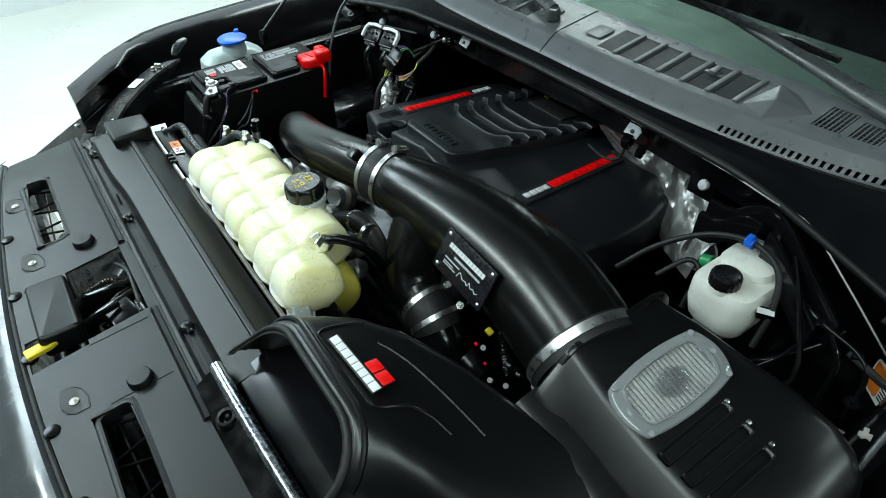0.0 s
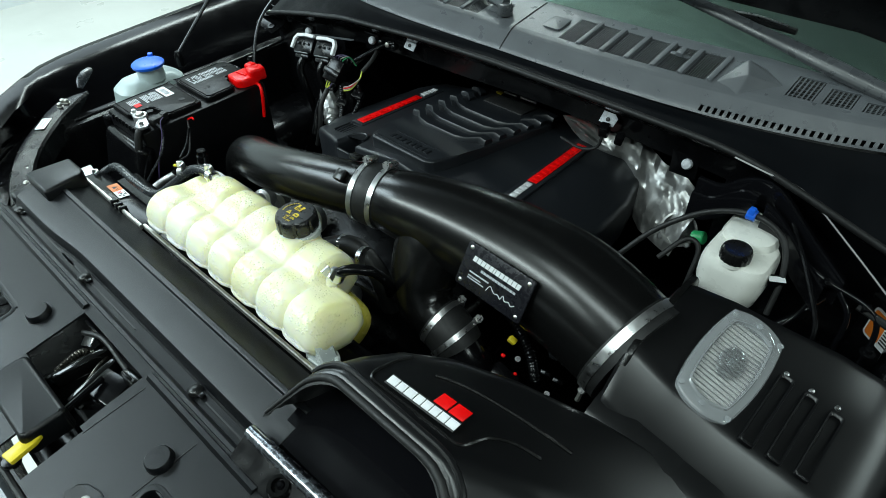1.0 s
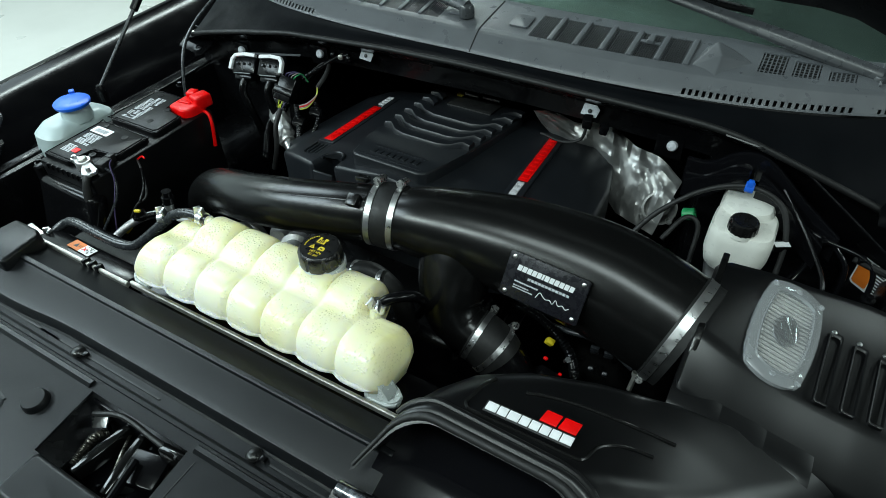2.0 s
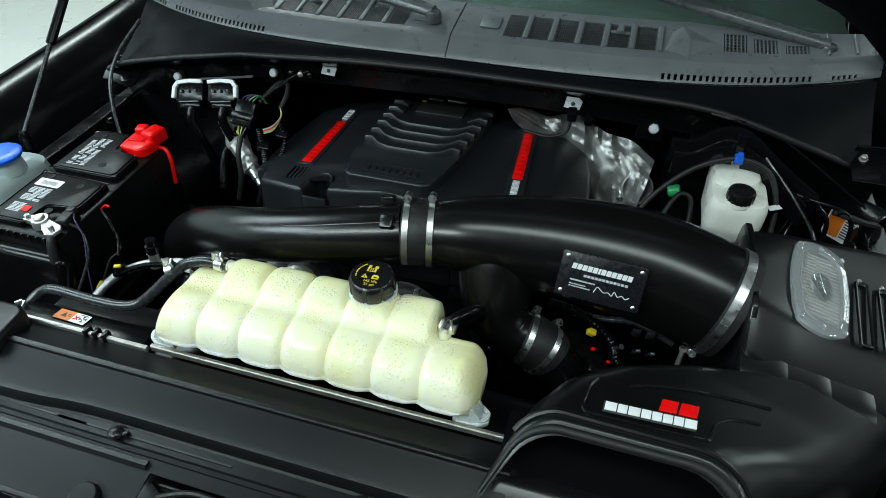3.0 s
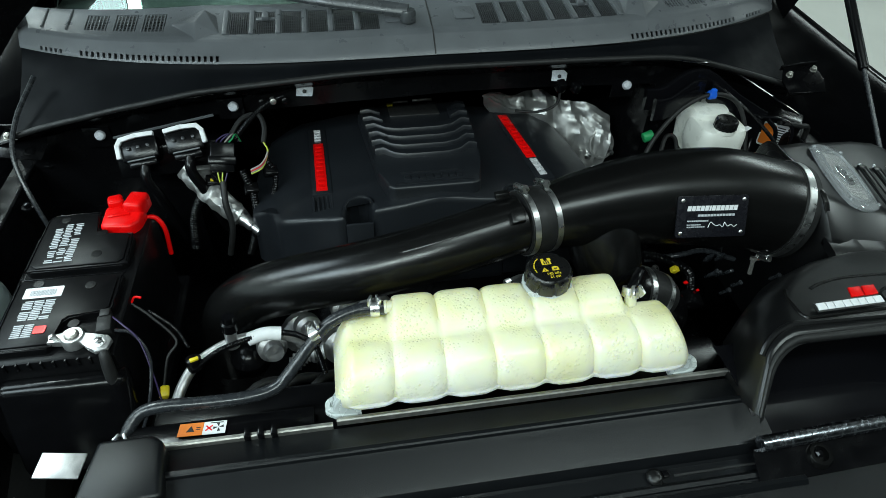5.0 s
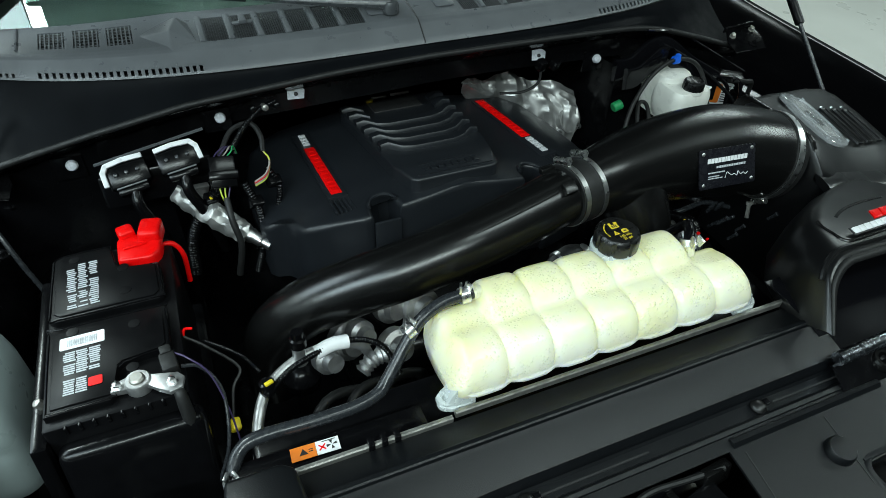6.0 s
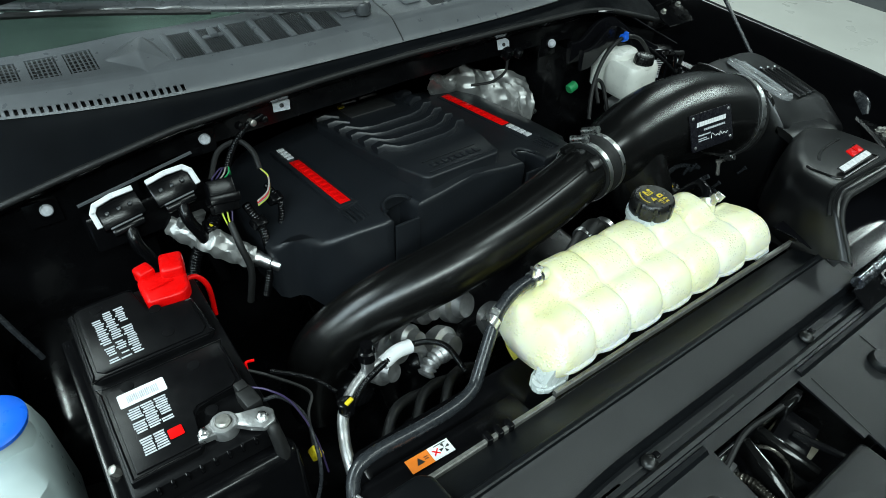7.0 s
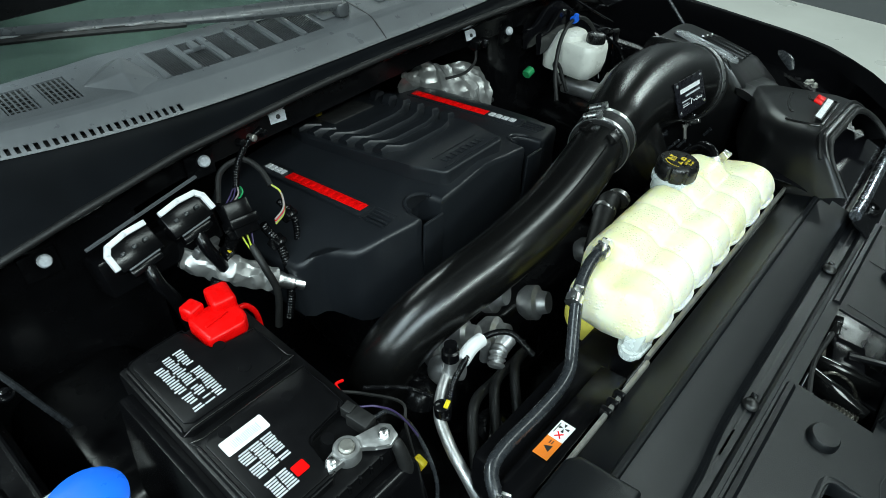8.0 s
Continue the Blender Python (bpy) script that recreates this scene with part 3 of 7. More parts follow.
shell(bm, steps(-0.80, 0.80, 64) + steps(-0.53, -0.38, 36) + steps(0.38, 0.53, 36), [p[0] for p in PROFILE] + [0.2, 0.3] + steps(0.36, 1.0, 34), cowl_at, holes, thick=0.0028)
part("panel", bm, M_COWL, cowl)
# flat black sheet put in as the shade behind the openings
bm = bmesh.new()
shell(bm, steps(-0.80, 0.80, 32), steps(0.05, 0.98, 8), lambda x, v: cowl_at(x, v) + V(0, 0.022, -0.022), thick=0.002)
part("vent_shade", bm, M_INK_SHADE, cowl, "black sheet standing for the shade behind the vents")
for x, v0, v1 in vents:
    if abs(abs(x) - 0.070) <= 0.01:
        # a blind pocket beside the middle seam
        bm = bmesh.new()
        prism(bm, rounded(0, 0, 0.040, 0.045, 0.006), 0, 0.003, 0.001, m=Matrix.Translation(cowl_at(x, 0.735) + V(0, 0, 0.001)) @ pose(0, 0, 0, 7.5))
        part("blind_vent", bm, M_COWL, cowl)
        continue
    half = 0.0185
    bm = bmesh.new()
    n = 9
    for k in range(n):
        a = x - half + 2 * half * (k + 0.5) / n
        p, q = cowl_at(a, v0), cowl_at(a, v1)
        sweep(bm, [p + V(0, 0, -0.002), q + V(0, 0, -0.002)], 0.0014, seg=4)
    for k in range(1, 8):
        v = v0 + (v1 - v0) * k / 8
        sweep(bm, [cowl_at(x - half, v) + V(0, 0, -0.003), cowl_at(x + half, v) + V(0, 0, -0.003)], 0.0007, seg=4)
    part("vent_grille", bm, M_SLAT, cowl, "dark mesh vent grille")
    # raised ribs between the vents
    bm = bmesh.new()
    e = x + (0.0258 if x > 0 else -0.0258)
    box(bm, None, (0.010, 0.086, 0.006), bevel=0.002, m=Matrix.Translation(cowl_at(e, 0.735) + V(0, 0, 0.001)) @ pose(0, 0, 0, 7.5))
    part("rib", bm, M_COWL, cowl)
for x, v0, v1 in outer:
    bm = bmesh.new()
    for k in range(6):
        a = x - 0.021 + 0.042 * (k + 0.5) / 6
        sweep(bm, [cowl_at(a, v0) + V(0, 0, -0.002), cowl_at(a, v1) + V(0, 0, -0.002)], 0.0016, seg=4)
    for k in range(1, 6):
        v = v0 + (v1 - v0) * k / 6
        sweep(bm, [cowl_at(x - 0.021, v) + V(0, 0, -0.003), cowl_at(x + 0.021, v) + V(0, 0, -0.003)], 0.0008, seg=4)
    part("vent_grille", bm, M_COWL, cowl)
for s in (-1, 1):
    # washer jet in the fifth vent
    bm = bmesh.new()
    c = cowl_at(s * 0.3225, 0.80)
    prism(bm, [(-0.007, -0.012), (0.007, -0.012), (0.005, 0.012), (-0.005, 0.012)], 0, 0.009, 0.002, m=Matrix.Translation(c) @ pose(0, 0, 0, 9))
    box(bm, None, (0.037, 0.008, 0.004), bevel=0.001, m=Matrix.Translation(c + V(0, -0.004, -0.001)) @ pose(0, 0, 0, 9))
    part("washer_jet", bm, M_COWL, cowl)
    # end cap and side gusset
    bm = bmesh.new()
    box(bm, (s * 0.812, 0.215, 1.332), (0.022, 0.13, 0.05), (8, s * 10, s * -20), bevel=0.008, seg=3)
    part("end_cap", bm, M_COWL, cowl)
    for k in range(2):
        bm = bmesh.new()
        sweep(bm, [cowl_at(s * (0.70 + 0.05 * k), 0.60) + V(0, 0, 0.002), cowl_at(s * (0.70 + 0.05 * k), 0.97) + V(0, 0, 0.002)], 0.0022, seg=6)
        part("rib", bm, M_COWL, cowl)
for s in (-1, 1):
    # faceted corner piece between the vents and the outer vents
    bm = bmesh.new()
    def on_panel(px, py, lift):
        v = min(np.linspace(0, 1, 201), key=lambda q: abs(cowl_at(s * px, q).y - py))
        return cowl_at(s * px, float(v)) + V(0, 0, lift)
    A, B, C, D, F, G = on_panel(0.436, 0.116, 0.020), on_panel(0.452, 0.082, 0.016), on_panel(0.4535, 0.024, 0.001), on_panel(0.506, 0.106, -0.001), on_panel(0.408, 0.060, -0.001), on_panel(0.418, 0.128, -0.001)
    H = on_panel(0.462, 0.142, -0.002)
    vs = {k: bm.verts.new(q) for k, q in (("A", A), ("B", B), ("C", C), ("D", D), ("F", F), ("G", G), ("H", H))}
    for f in ("ADB", "DCB", "CFB", "FAB", "FGA", "AHD", "AGH"):
        bm.faces.new([vs[k] for k in f])
    hi_ = [vs[k] for k in "HDCFG"]
    low = [bm.verts.new(q.co - V(0, 0, 0.006)) for q in hi_]
    for k in range(5):
        bm.faces.new((hi_[k], hi_[(k + 1) % 5], low[(k + 1) % 5], low[k]))
    bm.faces.new(low)
    bmesh.ops.recalc_face_normals(bm, faces=bm.faces)
    ridge_edges = [e for e in bm.edges if vs["A"] in e.verts or vs["B"] in e.verts]
    bmesh.ops.bevel(bm, geom=ridge_edges, offset=0.0022, segments=2, affect="EDGES", profile=0.5)
    part("corner_facet", bm, M_COWL, cowl, "raised faceted corner", angle=7)
bm = bmesh.new()
for v0, v1 in ((0.02, 0.5), (0.5, 0.98)):
    sweep(bm, [cowl_at(0.0, v) + V(0, 0, 0.0006) for v in steps(v0, v1, 4)], 0.0014, seg=6, sub=1)
part("seam", bm, M_INK_SHADE, cowl, "dark joint between the two halves")

# ---- wipers ----
M_ARM = node_material("worn_grey_arm", (0.055, 0.059, 0.063), 0.3, vary=0.15, scale=20)
def wiper(pivot, elbow, tip, blade0, blade1, label):
    w = thing("windscreen_wiper", pivot, label, "wiper", "windscreen wipers")
    bm = bmesh.new()
    sweep(bm, [(*pivot, 0.013), (*(Vector(pivot).lerp(Vector(elbow), 0.5)), 0.015), (*elbow, 0.012), (*tip, 0.007)], seg=10, sub=6, flat=0.7)
    part("arm", bm, M_ARM, w)
    bm = bmesh.new()
    lathe(bm, Vector(pivot) - V(0, 0, 0.02), (0, 0, 1), ((0, 0.016), (0.016, 0.016), (0.022, 0.013), (0.024, 0.004)), 20)
    part("pivot_cap", bm, M_ARM, w)
    bm = bmesh.new()
    a, b = Vector(blade0), Vector(blade1)
    sweep(bm, [a, a.lerp(b, 0.5) + V(0, 0, 0.004), b], 0.006, seg=8)
    part("blade", bm, M_RUBBER, w)
    for k in range(4):
        bm = bmesh.new()
        sweep(bm, [a.lerp(b, 0.03 + 0.24 * k) + V(0, 0, 0.005), a.lerp(b, 0.13 + 0.24 * k) + V(0, 0, 0.0085), a.lerp(b, 0.22 + 0.24 * k) + V(0, 0, 0.005)], 0.0028, seg=6)
        part("blade_holder", bm, M_STEEL, w)


wiper((0.70, 0.148, 1.350), (0.42, 0.180, 1.394), (0.0, 0.225, 1.455), (0.472, 0.202, 1.400), (-0.05, 0.205, 1.415), "long dark windscreen wiper with its pivot at the cowl's end")
wiper((-0.045, 0.062, 1.370), (-0.27, 0.138, 1.380), (-0.62, 0.288, 1.393), (-0.305, 0.147, 1.374), (-0.70, 0.290, 1.386), "long dark windscreen wiper with its pivot at the cowl's middle")

# ---- radiator cover ----
cover = thing("radiator_cover", (0, -0.9, 1.1), "grained dark grey plastic radiator cover panel", "cover panel")


def panel_front(x):
    return -1.050 + 0.15 * x * x


def panel_z(y):
    return 1.153 + (y + 0.86) * 0.13


def panel_at(x, v):
    y = -0.848 + (panel_front(x) + 0.848) * v
    z = panel_z(y)
    if abs(x) > 0.5:
        z -= 0.25 * (abs(x) - 0.5) ** 1.2
    return V(x, y, z)


def pv(y, x=0.0):
    return (y + 0.848) / (panel_front(x) + 0.848)


cuts = [(-0.455, -0.225, pv(-0.943), pv(-0.995)), (0.215, 0.445, pv(-0.943), pv(-0.995)), (-0.122, 0.062, pv(-0.868), pv(-0.962)), (0.0, 0.072, pv(-0.962), pv(-1.046))]
bm = bmesh.new()
shell(bm, steps(-0.60, 0.60, 48), steps(0, 1, 10), panel_at, cuts, thick=0.0035)
part("panel", bm, M_PANEL, cover)
# rims that fall into the openings
for u0, u1, v0, v1 in cuts[:2]:
    bm = bmesh.new()
    c, d = panel_at((u0 + u1) / 2, v0), panel_at((u0 + u1) / 2, v1)
    for a, b in ((panel_at(u0, v0), panel_at(u1, v0)), (panel_at(u0, v1), panel_at(u1, v1)), (panel_at(u0, v0), panel_at(u0, v1)), (panel_at(u1, v0), panel_at(u1, v1))):
        m = (a + b) / 2
        horizontal = abs(a.x - b.x) > abs(a.y - b.y)
        box(bm, (m.x, m.y, m.z - 0.009), ((abs(a.x - b.x) if horizontal else 0.003), (0.003 if horizontal else abs(a.y - b.y)), 0.022))
    part("opening_rim", bm, M_PANEL, cover)
    bm = bmesh.new()
    cx, cy = (u0 + u1) / 2, (panel_at((u0 + u1) / 2, v0).y + panel_at((u0 + u1) / 2, v1).y) / 2
    dx, dy = u1 - u0, abs(panel_at((u0 + u1) / 2, v0).y - panel_at((u0 + u1) / 2, v1).y)
    ring = []
    for w_, h_, r_, dz in ((dx + 0.012, dy + 0.012, 0.020, 0.0), (dx + 0.008, dy + 0.008, 0.018, 0.0012), (dx - 0.002, dy - 0.002, 0.015, 0.0012), (dx - 0.005, dy - 0.005, 0.014, -0.001), (dx - 0.006, dy - 0.006, 0.014, -0.02)):
        ring.append([V(x, y, panel_z(y) + dz) for x, y in rounded(cx, cy, w_, h_, r_, 6)])
    loft(bm, ring, caps=False)
    part("opening_edge", bm, M_PANEL, cover)
for u0, u1, v0, v1 in cuts[:2]:
    # ribs of the moulding below each opening
    bm = bmesh.new()
    for k in range(6):
        a = u0 + (u1 - u0) * (k + 0.3) / 6
        p, q = panel_at(a, v0), panel_at(a + 0.018 * (1 if k % 2 else -0.6), v1)
        sweep(bm, [p + V(0, 0, -0.03), q + V(0, 0, -0.02)], 0.0022, seg=4)
    m = (v0 + v1) / 2
    sweep(bm, [panel_at(u0, m) + V(0, 0, -0.028), panel_at(u1, m) + V(0, 0, -0.026)], 0.002, seg=4)
    part("lattice", bm, M_BLACK, cover, "black lattice below an opening")

# the raised beam at the back: ridge, front face, rounded lip and channel
BEAM = [(-0.716, 1.120), (-0.714, 1.160), (-0.718, 1.163), (-0.7535, 1.1805), (-0.7548, 1.1835), (-0.7565, 1.1846), (-0.7610, 1.1846), (-0.7632, 1.1836), (-0.7650, 1.1800), (-0.771, 1.1780), (-0.806, 1.170), (-0.813, 1.167), (-0.818, 1.161), (-0.820, 1.154), (-0.823, 1.1515), (-0.840, 1.150), (-0.8425, 1.155), (-0.846, 1.1575), (-0.851, 1.1565), (-0.853, 1.150), (-0.853, 1.120)]


def beam_shift(x):
    return 0.010 * (1 / (1 + math.exp((x + 0.30) * 40))) * -1


bm = bmesh.new()
rings = []
for x in steps(-0.50, 0.302, 40):
    rings.append([V(x, y + (beam_shift(x) if -0.83 < y < -0.79 else 0), z) for y, z in BEAM])
loft(bm, rings)
part("beam", bm, M_PANEL, cover, "raised dark grey plastic beam", angle=24)
bm = bmesh.new()
rings = []
for x in steps(0.303, 0.60, 12):
    rings.append([V(x, y, min(z, 1.158) - 0.006) for y, z in BEAM])
loft(bm, rings)
part("low_beam", bm, M_PANEL, cover)
bm = bmesh.new()
prism(bm, [(-0.512, -0.792), (-0.418, -0.792), (-0.426, -0.722), (-0.44, -0.712), (-0.500, -0.712)], 1.11, 1.197, 0.006, seg=3)
part("end_block", bm, M_PANEL, cover, "raised block at the beam's end")
bm = bmesh.new()
prism(bm, [(-0.53, -0.83), (-0.50, -0.83), (-0.50, -0.74), (-0.53, -0.76)], 1.10, 1.165, 0.008, seg=3)
part("end_flange", bm, M_PANEL, cover)
# groove lines, a stepped ridge and mould joints
for gx, gw in ((-0.16, 0.26), (0.235, 0.14), (-0.345, 0.2)):
    bm = bmesh.new()
    box(bm, (gx, -0.832, 1.1515), (gw, 0.0025, 0.0016))
    part("groove", bm, M_INK_SHADE, cover, "thin dark joint line")
for x in (0.075, 0.205):
    bm = bmesh.new()
    a, b = panel_at(x, pv(-0.965)), panel_at(x + 0.006, pv(-0.875))
    sweep(bm, [a + V(0, 0, 0.0004), b + V(0, 0, 0.0004)], 0.0008, seg=4)
    part("groove", bm, M_INK_SHADE, cover, "thin dark joint line")
for x0, x1 in ((-0.56, -0.13), (0.07, 0.32)):
    bm = bmesh.new()
    rings = [[V(x, y, panel_z(y) + dz) for y, dz in ((-0.855, 0), (-0.857, 0.004), (-0.863, 0.005), (-0.867, 0.001), (-0.867, -0.002), (-0.855, -0.002))] for x in steps(x0, x1, 6)]
    loft(bm, rings)
    part("ridge", bm, M_PANEL, cover)
# raised housing beside the latch
bm = bmesh.new()
prism(bm, rounded(-0.032, -0.992, 0.142, 0.06, 0.008), 1.115, 1.157, 0.006, seg=3)
part("latch_housing", bm, M_PANEL, cover)
# round bumpers
for x in (0.194, -0.18):
    bm = bmesh.new()
    lathe(bm, (x, -0.915, panel_z(-0.915) - 0.003), (0, -0.1, 1), ((0, 0.019), (0.004, 0.0185), (0.011, 0.0175), (0.0135, 0.0155), (0.0138, 0.004)), 28)
    part("round_stop", bm, M_PANEL, cover)
# recessed screws and half-round clips along the front edge
for x in (0.164, -0.193, -0.40, 0.40):
    bm = bmesh.new()
    shape = [(x - 0.024, -1.013), (x - 0.014, -1.0165), (x + 0.002, -1.018), (x + 0.013, -1.014), (x + 0.019, -1.005), (x + 0.020, -0.990), (x + 0.004, -0.988), (x - 0.012, -0.992), (x - 0.022, -1.000)]
    zc = panel_z(-1.0)
    mx, my = sum(p[0] for p in shape) / 9, sum(p[1] for p in shape) / 9
    loft(bm, [[V(mx + (px - mx) * k, my + (py - my) * k, zc + (py + 1.003) * 0.13 + dz) for px, py in shape] for k, dz in ((1.30, 0.0), (1.28, 0.0008), (1.2, 0.0008), (1.16, 0.0))], caps=False)
    rim = part("pocket_rim", bm, M_PANEL, cover)
    # no real hollow: a black slab paints in the shade of the recess
    bm = bmesh.new()
    prism(bm, [(mx + (px - mx) * 1.18, my + (py - my) * 1.18) for px, py in shape], zc - 0.003, zc + 0.0006)
    part("recess_shade", bm, M_INK_SHADE, rim, "black slab standing for the shade round a sunk screw")
    bm = bmesh.new()
    lathe(bm, (x + 0.002, -1.003, zc + 0.001), (0, 0, 1), ((0, 0.007), (0.001, 0.007), (0.0025, 0.0045), (0.003, 0.002)), 12)
    part("screw", bm, M_ZINC, rim)
for x in (-0.297, -0.124, 0.036, 0.195, 0.33):
    bm = bmesh.new()
    y = panel_front(x) + 0.006
    lathe(bm, (x, y, panel_z(y) - 0.004), (0, 0, 1), ((0, 0.012), (0.004, 0.012), (0.007, 0.010), (0.008, 0.003)), 16)
    part("edge_clip", bm, M_BLACK, cover)

# push pins in the channel
pin = thing("push_pin", (0.14, -0.832, 1.15), "black domed plastic push pin in the cover", "push pin", "push pins along the cover")
bm = bmesh.new()
lathe(bm, (0.14, -0.832, 1.150), (0, 0, 1), ((0, 0.0085), (0.004, 0.0105), (0.007, 0.0095), (0.0095, 0.006), (0.0105, 0.001)), 20)
part("head", bm, M_CAP, pin)
bm = bmesh.new()
box(bm, (0.154, -0.830, 1.154), (0.008, 0.008, 0.006), bevel=0.001)
part("clip", bm, M_BLACK, pin)
for x in (-0.197, -0.47, 0.33):
    copy_thing(pin, Matrix.Translation((x, -0.834, 1.15)))

# ---- hood latch under the opening ----
M_HOOK = node_material("greasy_steel", (0.08, 0.075, 0.065), 0.3, metal=0.9, vary=0.4, scale=60)
latch = thing("hood_latch", (-0.03, -0.92, 1.05), "greasy black steel hood latch with a yellow release handle", "hood latch")
bm = bmesh.new()
box(bm, (-0.03, -0.872, 1.105), (0.18, 0.004, 0.07), bevel=0.001)
box(bm, (-0.03, -0.918, 1.075), (0.19, 0.1, 0.006), bevel=0.001)
part("mounting_plate", bm, M_PAINT, latch)
bm = bmesh.new()
box(bm, (0.012, -0.905, 1.115), (0.055, 0.045, 0.022), (6, 0, 12), bevel=0.004)
part("latch_case", bm, M_BLACK, latch)
bm = bmesh.new()
sweep(bm, [(-0.05, -0.88, 1.115), (-0.035, -0.90, 1.122), (-0.028, -0.925, 1.112), (-0.035, -0.945, 1.09)], 0.0026, seg=8)
part("hook", bm, M_HOOK, latch, "bare steel latch hook")
bm = bmesh.new()
box(bm, (-0.103, -0.884, 1.118), (0.028, 0.022, 0.003), (30, -20, 15), bevel=0.001)
part("striker_plate", bm, M_STEEL, latch, "bright bare steel plate")
bm = bmesh.new()
box(bm, (0.036, -0.905, 1.082), (0.050, 0.060, 0.003), (8, -12, 6), bevel=0.001)
part("backing_plate", bm, node_material("greased_beige_plate", (0.32, 0.29, 0.22), 0.35, vary=0.3, scale=70), latch, "pale beige greased plate")
for x, turn in ((-0.018, 10), (-0.062, -14)):
    bm = bmesh.new()
    prism(bm, [(-0.005, -0.042), (0.006, -0.042), (0.008, 0.0), (0.005, 0.040), (-0.006, 0.040), (-0.008, 0.004)], -0.012, 0.012, 0.002, m=pose(x, -0.912, 1.113, 6, 0, turn))
    part("side_plate", bm, M_GLOSS, latch, "glossy black side plate")
bm = bmesh.new()
box(bm, (0.040, -0.877, 1.128), (0.042, 0.014, 0.030), (-10, 0, 5), bevel=0.003)
part("bracket", bm, M_GLOSS, latch, "glossy black bracket")
bm = bmesh.new()
sweep(bm, [(-0.095, -0.89, 1.10), (-0.09, -0.91, 1.115), (-0.085, -0.945, 1.11)], 0.007, seg=10, ribs=0.0015, pitch=0.004)
part("spring", bm, M_HOOK, latch)
bm = bmesh.new()
sweep(bm, [(0.0, -0.905, 1.132), (0.018, -0.96, 1.136), (0.033, -1.005, 1.137)], 0.005, seg=8)
part("release_lever", bm, M_BAY, latch)
bm = bmesh.new()
m = pose(0.036, -1.022, 1.139, 0, 0, 12)
prism(bm, [(-0.011, -0.024), (0.010, -0.024), (0.011, 0.010), (0.006, 0.024), (-0.009, 0.024)], -0.004, 0.004, 0.002, m=m)
part("release_handle", bm, M_YELLOW, latch, "bright yellow release handle")
bm = bmesh.new()
sweep(bm, [(-0.11, -0.885, 1.13), (-0.06, -0.872, 1.142), (0.0, -0.874, 1.138), (0.05, -0.878, 1.14)], 0.004, seg=8)
part("cable", bm, M_RUBBER, latch)

# ---- radiator flange and fan shroud ----
rad = thing("radiator", (0, -0.66, 0.8), "black radiator shroud with a bright metal top flange", "radiator")
bm = bmesh.new()
rings = [[V(x, y, z) for y, z in ((-0.714, 1.158), (-0.714, 1.167), (-0.7125, 1.1685), (-0.7085, 1.168), (-0.708, 1.160))] for x in (-0.455, -0.235)]
loft(bm, rings)
rings = [[V(x, y + 0.004, z + 0.002) for y, z in ((-0.714, 1.158), (-0.714, 1.167), (-0.7125, 1.1685), (-0.7085, 1.168), (-0.708, 1.160))] for x in (-0.230, 0.30)]
loft(bm, rings)
part("flange", bm, M_ZINC, rad, "thin bright metal flange")
bm = bmesh.new()
box(bm, (-0.07, -0.66, 0.98), (0.80, 0.09, 0.30), bevel=0.01)
part("core", bm, M_BLACK, rad)
bm = bmesh.new()
box(bm, (-0.38, -0.683, 1.142), (0.24, 0.038, 0.006), (-8, 0, 0), bevel=0.002)
part("shroud_lip", bm, M_BLACK, rad)
for x in (-0.338, -0.322, -0.306):
    bm = bmesh.new()
    box(bm, (x, -0.709, 1.163), (0.008, 0.014, 0.018), bevel=0.002)
    part("clip", bm, M_BLACK, rad)
# warning label
lab = thing("warning_label", (-0.396, -0.682, 1.146), "orange and white fan warning label on the black shroud", "label")
lm = pose(-0.398, -0.681, 1.1475, -8, 0, -2)
bm = bmesh.new()
box(bm, None, (0.030, 0.020, 0.0006), m=lm @ Matrix.Translation((-0.015, 0, 0)))
part("orange_field", bm, M_ORANGE, lab, "orange field with a black triangle")
bm = bmesh.new()
box(bm, None, (0.028, 0.020, 0.0006), m=lm @ Matrix.Translation((0.0142, 0, 0)))
part("white_field", bm, M_PAPER, lab, "white field with a small fan sign")
bm = bmesh.new()
prism(bm, [(-0.020, -0.004), (-0.010, -0.004), (-0.015, 0.005)], 0.0004, 0.0009, m=lm)
for a in (0, 90, 180, 270):
    prism(bm, [(0.001, 0), (0.006, 0.0028), (0.0065, -0.001)], 0.0004, 0.0009, m=lm @ Matrix.Translation((0.019, 0, 0)) @ pose(0, 0, 0, 0, 0, a))
bars(bm, lm @ Matrix.Translation((0, 0, 0.0004)), [(0.016, 0.0075, 0.016, 0.001), (-0.006, 0.002, 0.005, 0.001), (-0.006, -0.001, 0.005, 0.001)])
part("print", bm, M_INK_SHADE, lab)
bm = bmesh.new()
for a in (45, -45):
    box(bm, None, (0.011, 0.0015, 0.0005), m=lm @ Matrix.Translation((0.0075, -0.0005, 0.0007)) @ pose(0, 0, 0, 0, 0, a))
part("cross", bm, M_RED, lab)

# ---- coolant reservoir ----
tank = thing("coolant_reservoir", (0.01, -0.63, 1.10), "lobed translucent cream plastic coolant reservoir", "reservoir")
X0, PITCH = -0.217, 0.0640
Z0, FRONT_H, BACK_H = 1.182, 0.045, 0.058
X1 = X0 + 7 * PITCH


def ease(a, b, x):
    t = min(1, max(0, (x - a) / (b - a)))
    return t * t * (3 - 2 * t)


def pillow(u, p, q):
    return max(0.0, 1 - abs(min(1, max(-1, u))) ** p) ** q


